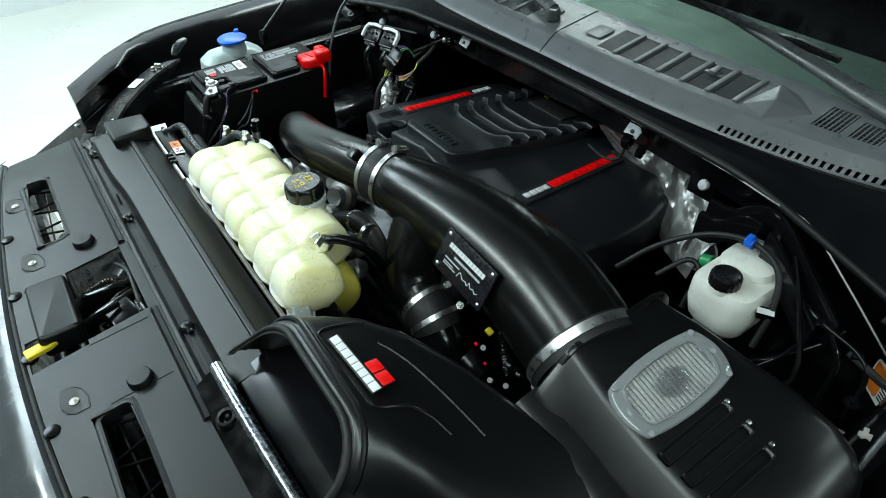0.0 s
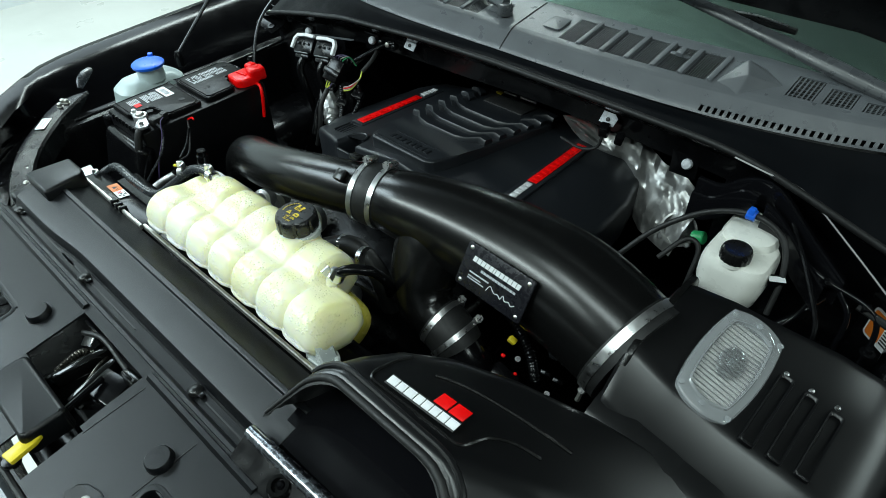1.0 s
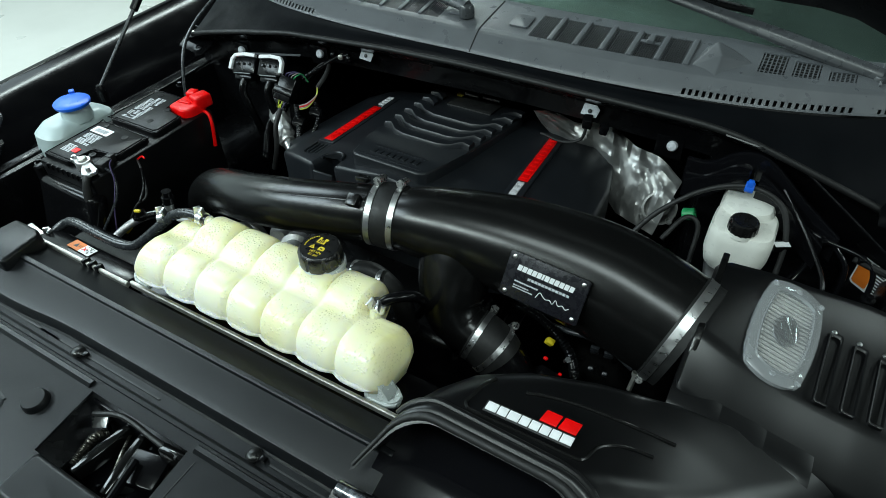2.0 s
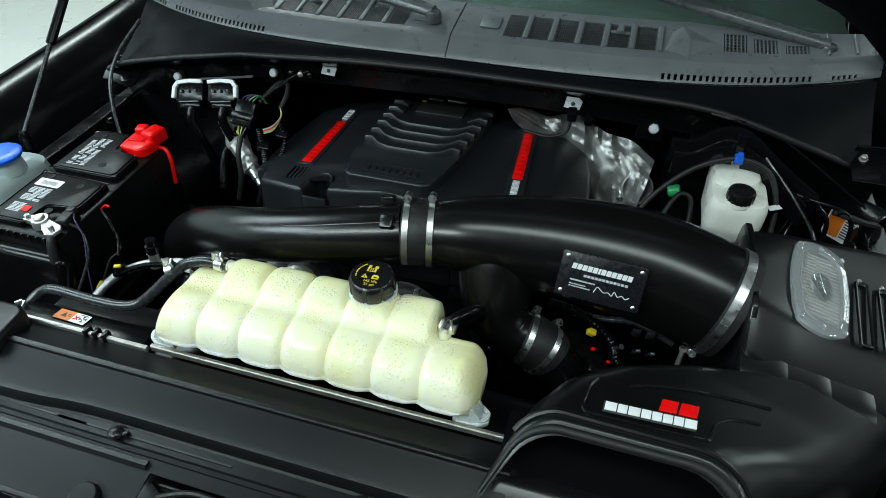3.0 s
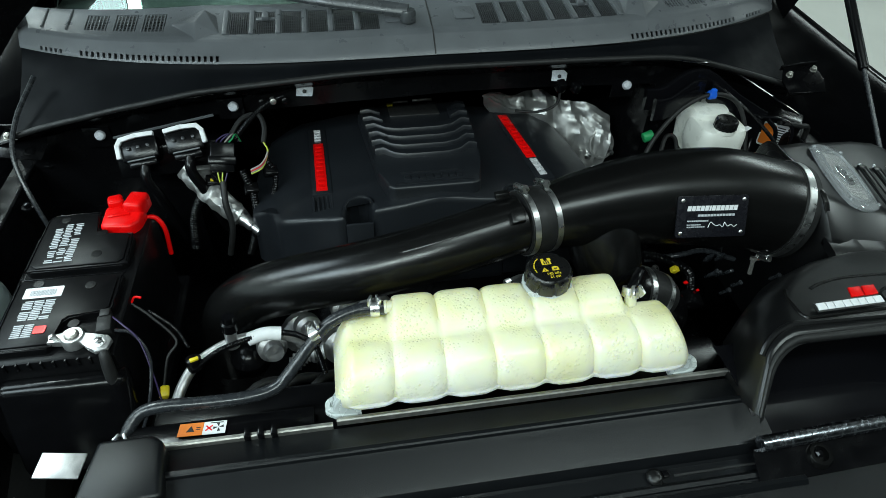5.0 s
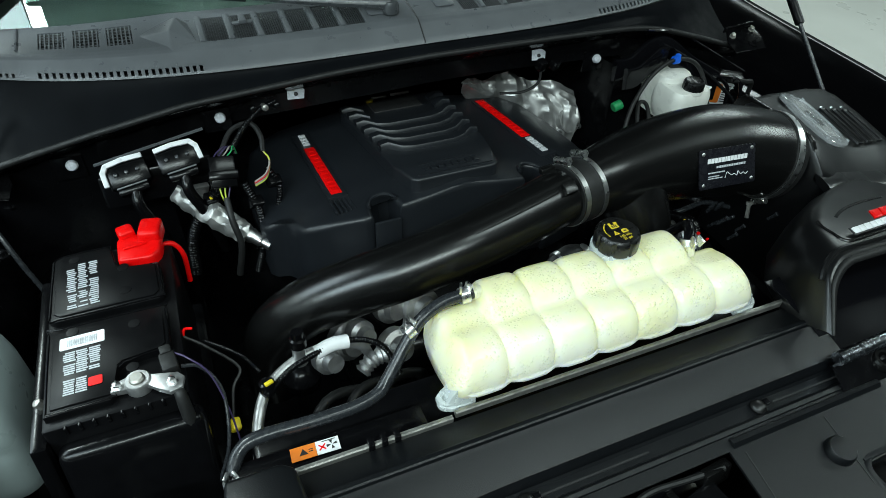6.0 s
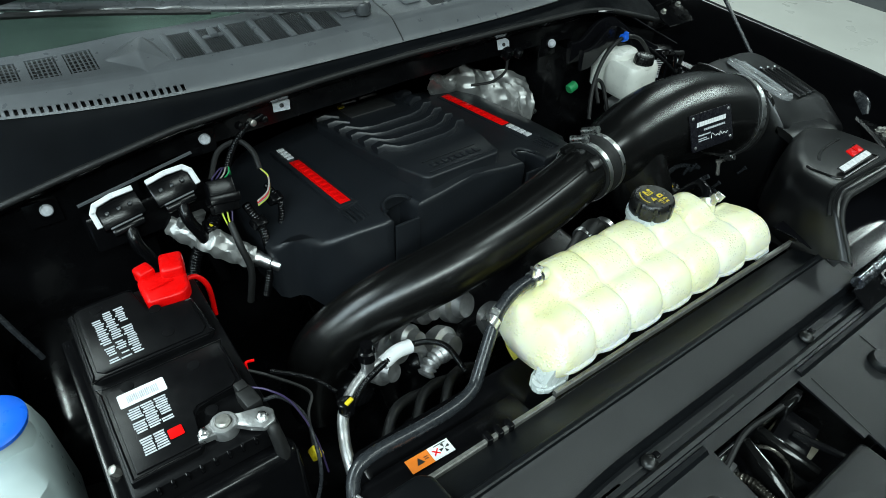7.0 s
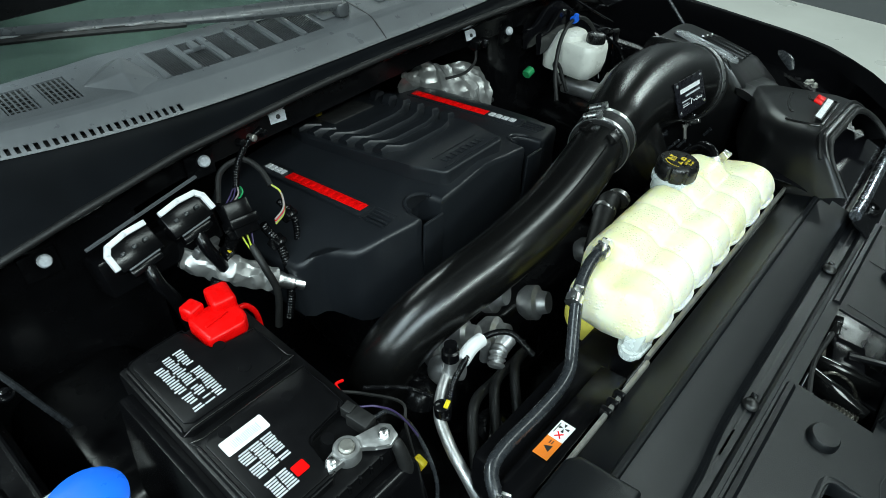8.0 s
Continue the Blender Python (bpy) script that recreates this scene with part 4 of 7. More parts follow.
bm = bmesh.new()
rings = []
SUB = 18
for i in range(7 * SUB + 1):
    t = i / SUB
    x = X0 + t * PITCH
    v = 2 * (t - math.floor(t)) - 1 if i < 7 * SUB else 1.0
    dip = abs(v) ** 6 if 0 < i < 7 * SUB else 0.0
    end = min(1.0, (x - X0) / 0.017, (X1 - x) / 0.017)
    end = max(0.0, 1 - (1 - end) ** 2.4) ** 0.45
    # the back row: a low lobe first, five tall ones, and none behind the last
    back_h = BACK_H * (0.64 + 0.36 * ease(0.93, 1.12, t)) * (1 - 0.42 * ease(5.88, 6.10, t))
    y_back = -0.575 + 0.021 * ease(0.9, 1.15, t) - 0.050 * ease(5.88, 6.12, t)
    y_front = -0.703 + 0.006 * dip + 0.020 * (1 - end)
    y_back -= 0.025 * (1 - end) + 0.003 * dip
    ring = []
    n_top = 40
    for k in range(n_top + 1):
        y = (y_front + y_back) / 2 - (y_back - y_front) / 2 * math.cos(math.pi * k / n_top)
        hf = FRONT_H * pillow((y - (y_front + 0.040)) / 0.040, 2.7, 0.55)
        half = (y_back + 0.643) / 2
        hb = back_h * pillow((y - (y_back - half)) / max(half, 0.012), 3.0, 0.5)
        soft = 0.032
        h = max(hf, hb) + max(0.0, soft - abs(hf - hb)) ** 2 / (6 * soft)
        h *= (1 - 0.13 * dip) * end
        ring.append(V(x + 0.012 * ((x - X0) / (X1 - X0) * 2 - 1) ** 5 * (1 - h / FRONT_H if h < FRONT_H else 0), y, Z0 + 0.006 + h))
    xb = x + 0.012 * ((x - X0) / (X1 - X0) * 2 - 1) ** 5
    ring += [V(xb, y_back, Z0 - 0.006), V(xb, y_back - 0.012, Z0 - 0.016), V(xb, -0.64, Z0 - 0.018), V(xb, y_front + 0.022, Z0 - 0.014), V(xb, y_front + 0.008, Z0 - 0.008), V(xb, y_front + 0.0005, Z0 - 0.001)]
    rings.append(ring)
loft(bm, rings)
part("tank_body", bm, M_TANK, tank, angle=80)
bm = bmesh.new()
outline = []
for i in range(57):
    t = i / 56 * 7
    f = t - math.floor(t) if i < 56 else 1
    outline.append((X0 + t * PITCH, -0.7075 + 0.007 * (2 * abs(f - 0.5)) ** 4))
outline += [(X1 + 0.003, -0.67), (X1, -0.645), (X1 - 0.012, -0.628), (X0 + 0.012, -0.628), (X0, -0.645), (X0 - 0.003, -0.67)]
prism(bm, outline, 1.1845, 1.1880, 0.0012)
part("mould_flange", bm, M_TANK, tank, "thin flange along the mould joint")
# lower chamber
bm = bmesh.new()
rings = []
for i in range(25):
    t = i / 24
    x = -0.192 + 0.392 * (0.5 - 0.5 * math.cos(math.pi * t))
    e = math.sqrt(max(0.01, 1 - abs(2 * t - 1) ** 5))
    rings.append([V(x, -0.605 + dy * (0.2 + 0.8 * e), 1.118 + dz * e) for dy, dz in [(0.05 * math.cos(a), 0.05 * math.sin(a)) for a in [2 * math.pi * q / 22 for q in range(22)]]])
loft(bm, rings)
part("lower_chamber", bm, node_material("deep_yellow_plastic", (0.70, 0.60, 0.10), 0.26, vary=0.15, scale=20), tank, "deeper yellow lower chamber")
# mounting ears
for s in (-1, 1):
    bm = bmesh.new()
    xe, xt = (-0.203, -0.244) if s < 0 else (0.219, 0.260)
    prism(bm, [(xe, -0.702), (xt + s * -0.012, -0.700), (xt, -0.692), (xt, -0.676), (xt - s * 0.010, -0.668), (xe, -0.655)], 1.158, 1.166, 0.002)
    rings = [[V(xe - s * 0.004, -0.700, 1.160), V(xe - s * 0.004, -0.696, 1.212), V(xe - s * 0.004, -0.668, 1.216), V(xe - s * 0.004, -0.660, 1.160)],
             [V((xe + xt) / 2, -0.699, 1.160), V((xe + xt) / 2, -0.695, 1.192), V((xe + xt) / 2, -0.671, 1.194), V((xe + xt) / 2, -0.666, 1.160)],
             [V(xt - s * 0.010, -0.697, 1.160), V(xt - s * 0.010, -0.694, 1.171), V(xt - s * 0.010, -0.674, 1.171), V(xt - s * 0.010, -0.670, 1.160)]]
    loft(bm, rings)
    lathe(bm, (xt - s * 0.012, -0.684, 1.156), (0, 0, 1), ((0, 0.012), (0.013, 0.012), (0.013, 0.006), (0.009, 0.006), (0.009, 0.001)), 16)
    part("mounting_ear", bm, M_EAR, tank, "clear plastic mounting ear")
# nipples
for at, ax in (((-0.150, -0.588, 1.2355), (-1, 0, 0.05)), ((0.180, -0.612, 1.226), (0, 0.35, 1))):
    bm = bmesh.new()
    lathe(bm, at, ax, ((-0.02, 0.0085), (0.004, 0.0085), (0.005, 0.0095), (0.008, 0.008)), 14)
    part("nipple", bm, M_TANK, tank)
# filler neck and cap
bm = bmesh.new()
lathe(bm, (0.067, -0.581, 1.218), (0, 0, 1), ((0, 0.031), (0.016, 0.030), (0.018, 0.034), (0.026, 0.034), (0.028, 0.030), (0.034, 0.029)), 36)
part("filler_neck", bm, M_EAR, tank, "milky white filler neck")
bm = bmesh.new()
rings = []
for d, r, notch in ((0.0, 0.0305, 1), (0.002, 0.032, 1), (0.020, 0.0318, 1), (0.0245, 0.0300, 0.3), (0.0265, 0.0275, 0), (0.0265, 0.006, 0)):
    ring = []
    for i in range(96):
        a = 2 * math.pi * i / 96
        rr = r - notch * (0.0022 if (i % 12) in (0, 1) else 0.0)
        ring.append(V(0.067 + rr * math.cos(a), -0.581 + rr * math.sin(a), 1.246 + d))
    rings.append(ring)
loft(bm, rings)
cap = part("cap", bm, M_CAP, tank, "black ribbed pressure cap with yellow print")
cm = pose(0.067, -0.581, 1.2727, 0, 0, 3)


def words(text, size, m, material, parent, name="lettering"):
    cu = bpy.data.curves.new(name, "FONT")
    cu.body, cu.size, cu.align_x, cu.align_y, cu.extrude = text, size, "CENTER", "CENTER", 0.0002
    tmp = bpy.data.objects.new("tmp_lettering", cu)
    me = bpy.data.meshes.new_from_object(tmp)
    bpy.data.objects.remove(tmp)
    me.transform(m)
    me.materials.append(material)
    ob = new(name, me)
    ob.parent = parent
    return ob


words("145 kPa", 0.0062, cm @ Matrix.Translation((0.002, -0.0125, 0)), M_YINK, cap)
words("21 psi", 0.0062, cm @ Matrix.Translation((0.002, -0.0185, 0)), M_YINK, cap)
bm = bmesh.new()
bars(bm, cm, [(-0.002, 0.0085, 0.013, 0.007), (-0.006, 0.0145, 0.004, 0.005), (0.0035, 0.0145, 0.005, 0.004)])
prism(bm, [(-0.0125, -0.0075), (-0.0035, -0.0075), (-0.008, 0.0)], 0, 0.0005, m=cm)
prism(bm, [(0.002, -0.0075), (0.0115, -0.0075), (0.0115, -0.002), (0.009, -0.0002), (0.004, -0.0002), (0.002, -0.002)], 0, 0.0005, m=cm)
for k in range(9):
    a = radians(125 + 9 * k)
    box(bm, None, (0.0016, 0.0022, 0.0004), m=cm @ Matrix.Translation((0.021 * math.cos(a), 0.021 * math.sin(a), 0.0002)) @ pose(0, 0, 0, 0, 0, math.degrees(a)))
part("warning_signs", bm, M_YINK, cap, "yellow warning signs")
bm = bmesh.new()
bars(bm, cm @ Matrix.Translation((0, 0, 0.0004)), [(-0.005, 0.0085, 0.0015, 0.005), (-0.002, 0.0085, 0.0015, 0.005), (0.001, 0.0085, 0.0015, 0.005), (-0.008, -0.005, 0.0008, 0.0035), (0.0067, -0.0045, 0.004, 0.002)])
part("sign_detail", bm, M_INK_SHADE, cap)

# ---- coolant hoses at the reservoir ----
hose = thing("coolant_hose", (-0.49, -0.66, 1.1), "dark grey bent coolant hose running to the reservoir", "hose")
HOSE = [(-0.158, -0.588, 1.236), (-0.195, -0.589, 1.236), (-0.225, -0.595, 1.228), (-0.246, -0.603, 1.213), (-0.288, -0.630, 1.174), (-0.308, -0.642, 1.161), (-0.340, -0.648, 1.157), (-0.39, -0.649, 1.157), (-0.455, -0.647, 1.157), (-0.482, -0.653, 1.150), (-0.496, -0.675, 1.135), (-0.500, -0.695, 1.11)]
bm = bmesh.new()
sweep(bm, HOSE, 0.0084, seg=14)
part("pipe", bm, M_HOSE, hose)
for c, a in (((-0.170, -0.5885, 1.236), (1, 0, 0)), ((-0.252, -0.602, 1.2145), (0.9, 0.3, 0.3)), ((-0.497, -0.680, 1.130), (0, 1, 1))):
    bm = bmesh.new()
    t = Vector(a).normalized()
    lathe(bm, Vector(c) - t * 0.006, t, ((0, 0.0094), (0, 0.0113), (0.012, 0.0113), (0.012, 0.0094)), 20)
    clip = part("spring_clip", bm, M_STEEL, hose, "bright spring clip")
    bm = bmesh.new()
    for k in (-1, 1):
        box(bm, Vector(c) + V(0.0055 * k, 0, 0.015), (0.0035, 0.011, 0.012), (10 * k, 0, 25 * k), bevel=0.0008)
    part("clip_tab", bm, M_STEEL, clip)
hose2 = thing("coolant_hose", (0.2, -0.55, 1.2), "short black hose behind the reservoir", "hose")
bm = bmesh.new()
sweep(bm, [(0.180, -0.611, 1.222), (0.183, -0.604, 1.234), (0.196, -0.588, 1.239), (0.212, -0.565, 1.228), (0.212, -0.54, 1.19), (0.18, -0.51, 1.12)], 0.0078, seg=12)
part("pipe", bm, M_BLACK, hose2)
bm = bmesh.new()
lathe(bm, (0.181, -0.608, 1.226), (0.2, 0.5, 0.85), ((0, 0.0098), (0, 0.0122), (0.013, 0.0122), (0.013, 0.0098)), 20)
for k in (-1, 1):
    box(bm, (0.183 + 0.006 * k, -0.616, 1.244), (0.0035, 0.014, 0.014), (20, 0, 15 * k), bevel=0.0008)
part("spring_clip", bm, M_STEEL, hose2, "bright spring clip")

# ---- intake pipe ----
intake = thing("intake_pipe", (0.2, -0.42, 1.0), "satin black Y-shaped intake pipe", "intake pipe")
MAIN = [(0.108, -0.4355, 1.2345, 0.0495), (0.15, -0.428, 1.236, 0.0570), (0.20, -0.416, 1.233, 0.0640), (0.27, -0.402, 1.226, 0.0730), (0.35, -0.392, 1.217, 0.0800), (0.43, -0.390, 1.206, 0.0845), (0.50, -0.398, 1.192, 0.0835), (0.545, -0.406, 1.181, 0.081)]
bm = bmesh.new()
sweep(bm, MAIN, seg=48, sub=8)
part("main_pipe", bm, M_PIPE, intake, angle=60)
LEFT = [(0.066, -0.4450, 1.236, 0.0450), (0.0, -0.4575, 1.227, 0.0450), (-0.10, -0.4670, 1.207, 0.0450), (-0.20, -0.4610, 1.180, 0.0450), (-0.285, -0.4410, 1.149, 0.0450), (-0.350, -0.422, 1.114, 0.0450), (-0.398, -0.409, 1.068, 0.0450), (-0.416, -0.402, 1.01, 0.0450), (-0.418, -0.40, 0.93, 0.0450)]
bm = bmesh.new()
sweep(bm, LEFT, seg=44, sub=8)
part("left_pipe", bm, M_TUBE, intake, "satin black bent intake tube", angle=60)
# mould seam of the left tube
line = spline(LEFT, 6)
bm = bmesh.new()
sweep(bm, [(q[0], q[1] - 0.0450 * 0.52, q[2] + 0.0450 * 0.854) for q in line[:30]], 0.0011, seg=6, sub=1)
part("mould_seam", bm, M_TUBE, intake)
# rubber sleeve with two band clamps
t = (Vector(MAIN[0][:3]) - Vector(LEFT[0][:3])).normalized()
c0, c1 = Vector(LEFT[0][:3]) - t * 0.004, Vector(MAIN[0][:3]) + t * 0.004
bm = bmesh.new()
d = (c1 - c0).length
lathe(bm, c0, t, ((0, 0.046), (0.0, 0.0500), (0.012, 0.0508), (0.020, 0.0525), (d - 0.02, 0.0530), (d - 0.012, 0.0515), (d, 0.0510), (d, 0.047)), 48)
part("rubber_sleeve", bm, M_RUBBER, intake, "matt black rubber sleeve")
hose_clamp(intake, c0 + t * 0.007, t, 0.0508, 0.009, (0, 0.42, 0.9))
hose_clamp(intake, c1 - t * 0.007, t, 0.0520, 0.009, (0, 0.45, 0.9))
bm = bmesh.new()
box(bm, c0 + V(-0.012, -0.030, 0.040), (0.020, 0.020, 0.012), (32, -8, 0), bevel=0.002)
part("stop_tab", bm, M_TUBE, intake)
bm = bmesh.new()
box(bm, c0 + V(-0.026, 0.016, 0.046), (0.022, 0.014, 0.010), (-18, -8, 0), bevel=0.002)
part("stop_tab", bm, M_TUBE, intake)
# lower branch
BRANCH = [(0.200, -0.405, 1.230, 0.055), (0.208, -0.430, 1.200, 0.0605), (0.214, -0.457, 1.166, 0.0560), (0.226, -0.478, 1.133, 0.0490), (0.248, -0.488, 1.113, 0.0425), (0.270, -0.490, 1.105, 0.0390), (0.286, -0.490, 1.100, 0.0380)]
bm = bmesh.new()
sweep(bm, BRANCH, seg=36, sub=8)
part("lower_branch", bm, M_PIPE, intake, angle=60)
bm = bmesh.new()
sweep(bm, [(0.266, -0.490, 1.1045, 0.041), (0.283, -0.490, 1.0985, 0.042), (0.300, -0.491, 1.088, 0.042), (0.312, -0.492, 1.076, 0.041)], seg=32)
part("branch_sleeve", bm, M_RUBBER, intake, "matt black rubber sleeve")
hose_clamp(intake, (0.274, -0.490, 1.1020), (0.95, 0, -0.31), 0.0414, 0.009, (0.3, 0.96, 0.15))
hose_clamp(intake, (0.302, -0.491, 1.0860), (0.84, -0.03, -0.54), 0.0424, 0.009, (0.3, 0.96, 0.15))
bm = bmesh.new()
sweep(bm, [(0.306, -0.491, 1.082, 0.038), (0.336, -0.492, 1.04, 0.038), (0.345, -0.49, 0.95, 0.038)], seg=24)
part("branch_end", bm, M_BAY, intake)
# big band at the filter box
tr = (Vector(MAIN[-1][:3]) - Vector(MAIN[-2][:3])).normalized()
ce = Vector(MAIN[-1][:3])
bm = bmesh.new()
lathe(bm, ce - tr * 0.012, tr, ((0, 0.080), (0.0, 0.0825), (0.006, 0.0832), (0.02, 0.0836), (0.028, 0.0836), (0.028, 0.077)), 56)
part("box_sleeve", bm, M_RUBBER, intake, "black rubber sleeve at the filter box")
hose_clamp(intake, ce - tr * 0.002, tr, 0.0836, 0.013, (0, -0.6, -0.8))

# name plate riveted to the pipe: lettering given as plain pale shapes
plate = thing("name_plate", (0.365, -0.47, 1.21), "black metal plate with pale lettering riveted to the pipe", "name plate")
pm = pose(0.3655, -0.4698, 1.2380, 62, 0, -0.5) @ pose(0, 0, 0, 0, 0, -3) @ Matrix.Translation((0, 0, 0.0062))
bm = bmesh.new()
prism(bm, rounded(0, 0, 0.118, 0.066, 0.004), -0.0015, 0.0015, 0.0005, m=pm)
part("plate", bm, M_PLATE, plate)
xs = -0.043
for k in range(12):
    wdt = 0.003 if k in (5,) else 0.0062
    bm = bmesh.new()
    prism(bm, [(xs, 0.0095), (xs + wdt, 0.0095), (xs + wdt + 0.0012, 0.0175), (xs + 0.0012, 0.0175)], 0.0014, 0.0021, m=pm)
    part("title_block", bm, M_PAPER, plate, "pale slanted block")
    xs += wdt + 0.0011
bm = bmesh.new()
bars(bm, pm @ Matrix.Translation((0, 0, 0.0016)), [(-0.022 + 0.0052 * k, 0.0022, 0.0042, 0.0036) for k in range(12)] + [(-0.040 + 0.0036 * k, -0.0065, 0.003, 0.0022) for k in range(10)] + [(-0.040 + 0.0034 * k, -0.0125, 0.0028, 0.0018) for k in range(7)] + [(-0.040 + 0.0034 * k, -0.0160, 0.0028, 0.0018) for k in range(9)])
part("small_print", bm, M_GREYINK, plate)
bm = bmesh.new()
sweep(bm, [tuple(pm @ V(x, y, 0.0018)) for x, y in ((-0.006, -0.018), (-0.002, -0.009), (0.003, -0.012), (0.008, -0.015), (0.014, -0.0135), (0.019, -0.017), (0.022, -0.010), (0.027, -0.016), (0.033, -0.0135), (0.038, -0.017), (0.043, -0.0135))], 0.0006, seg=5, sub=4)
part("scrawl", bm, M_PAPER, plate, "thin pale flourish")
for x, y in ((-0.051, 0.026), (0.051, 0.026), (-0.051, -0.026), (0.051, -0.026)):
    bm = bmesh.new()
    c = pm @ V(x, y, 0.001)
    lathe(bm, c, pm.to_3x3() @ V(0, 0, 1), ((0, 0.0035), (0.0012, 0.0032), (0.0022, 0.0015)), 12)
    part("rivet", bm, M_STEEL, plate)

# ---- filter box ----
fbox = thing("air_filter_box", (0.71, -0.39, 0.95), "leather-grained black air filter box with a clear window", "air filter box")


def top_z(x, y=-0.40):
    tilt = 0.17 * min(1, max(0, (x - 0.58) / 0.06))
    return 1.248 - 0.36 * (min(x, 0.66) - 0.574) - 0.17 * max(0, x - 0.66) + tilt * (y + 0.40)


bm = bmesh.new()
rings = []
for x, drop, yb, yf in ((0.560, 0.012, -0.305, -0.512), (0.566, 0.003, -0.300, -0.520), (0.578, 0.0, -0.292, -0.523), (0.63, 0.0, -0.280, -0.526), (0.70, 0.0, -0.268, -0.530), (0.76, 0.0, -0.258, -0.533), (0.81, 0.0, -0.258, -0.533), (0.84, 0.006, -0.262, -0.530), (0.862, 0.02, -0.272, -0.52), (0.874, 0.045, -0.285, -0.505), (0.878, 0.09, -0.30, -0.49)):
    z, zb = top_z(x, -0.448) - drop, top_z(x, yb - 0.03) - drop
    rings.append([V(x, yb, 0.93), V(x, yb, zb - 0.035), V(x, yb - 0.004, zb - 0.013), V(x, yb - 0.016, zb - 0.002), V(x, yb - 0.03, zb), V(x, -0.36, top_z(x, -0.36) - drop + 0.003), V(x, -0.448, z), V(x, -0.459, z - 0.0015), V(x, -0.468, z - 0.007), V(x, yf + 0.010, z - 0.043), V(x, yf + 0.002, z - 0.052), V(x, yf, z - 0.064), V(x, yf - 0.004, 0.93)])
loft(bm, rings)
part("case", bm, M_BOX, fbox, angle=45)
# black flange plate that stands round the neck
bm = bmesh.new()
edge = [(-0.514, 1.10), (-0.514, 1.19), (-0.497, 1.222), (-0.468, 1.255), (-0.455, 1.2615), (-0.44, 1.263), (-0.312, 1.262), (-0.292, 1.257), (-0.280, 1.242), (-0.276, 1.22), (-0.276, 1.10)]
prism(bm, edge, 0.0, 0.009, 0.002, m=Matrix.Translation((0.564, 0, -0.011)) @ Matrix(((0, 0, 1, 0), (1, 0, 0, 0), (0, 1, 0, 0), (0, 0, 0, 1))))
part("neck_flange", bm, M_TUBE, fbox, "black flange plate round the neck")
# clear window
wm = Matrix.Translation((0.663, -0.386, top_z(0.663, -0.386) + 0.003)) @ pose(0, 0, 0, 9.5, math.degrees(math.atan(0.30)), 0)


def window_outline(w, h, bulge=0.82, n=9):
    """A barrel: four bowed sides that meet in four slightly rounded corners; w, h to the middles of the sides."""
    cw, ch = w * bulge, h * (bulge + 0.04)
    pts = []
    for (ax, ay), (bx, by_), (mx, my) in (((cw, -ch), (cw, ch), (w, 0)), ((cw, ch), (-cw, ch), (0, h)), ((-cw, ch), (-cw, -ch), (-w, 0)), ((-cw, -ch), (cw, -ch), (0, -h))):
        qx, qy = 2 * mx - (ax + bx) / 2, 2 * my - (ay + by_) / 2
        for k in range(n):
            t = 0.03 + 0.94 * k / (n - 1)
            pts.append(((1 - t) ** 2 * ax + 2 * t * (1 - t) * qx + t * t * bx, (1 - t) ** 2 * ay + 2 * t * (1 - t) * qy + t * t * by_))
    return pts


bm = bmesh.new()
outer_o, inner_o = window_outline(0.043, 0.080), window_outline(0.030, 0.060)
rings = [[wm @ V(x, y, z) for x, y in pts] for pts, z in ((window_outline(0.0435, 0.081), 0.0), (outer_o, 0.005), (window_outline(0.041, 0.077), 0.007), (window_outline(0.033, 0.0655), 0.0075), (window_outline(0.032, 0.0635), 0.0095), (window_outline(0.031, 0.062), 0.0095), (inner_o, 0.005))]
loft(bm, rings, caps=False)
part("window_rim", bm, M_FROST, fbox, "frosted clear plastic window rim")
for px, py in ((0.0345, 0.066), (-0.0345, 0.066), (-0.0345, -0.066), (0.0345, -0.066), (0, 0.071), (0, -0.071)):
    bm = bmesh.new()
    lathe(bm, wm @ V(px * 0.93, py * 0.97, 0.0068), wm.to_3x3() @ V(0, 0, 1), ((0, 0.004), (0.002, 0.0038), (0.0022, 0.002)), 12)
    part("rim_screw", bm, M_FROST, fbox)
bm = bmesh.new()
prism(bm, inner_o, 0.0052, 0.0062, m=wm)
pane = part("window_pane", bm, M_CLEAR, fbox, "clear plastic pane")
pane.visible_shadow = False
bm = bmesh.new()
rows = 19
for k in range(rows):
    y = -0.055 + 0.11 * k / (rows - 1)
    wdt = 0.029 - 0.005 * abs(y / 0.058) ** 2
    sweep(bm, [tuple(wm @ V(-wdt, y, 0.002)), tuple(wm @ V(wdt, y, 0.002))], 0.0022, seg=6)
part("pleats", bm, M_PLEAT, fbox, "grey pleated filter behind the pane")
bm = bmesh.new()
prism(bm, inner_o, 0.0008, 0.0014, m=wm)
part("pleat_base", bm, M_BLACK, fbox)
bm = bmesh.new()
prism(bm, [(0.017 * math.cos(2 * math.pi * i / 24), 0.024 * math.sin(2 * math.pi * i / 24)) for i in range(24)], 0.0064, 0.0074, 0.0003, m=wm)
prism(bm, [(-0.008, -0.014), (0.008, -0.014), (0.004, 0.014), (-0.002, 0.014)], 0.0074, 0.0084, 0.0003, m=wm)
part("moulded_emblem", bm, M_CLEAR, fbox, "raised clear emblem shape")
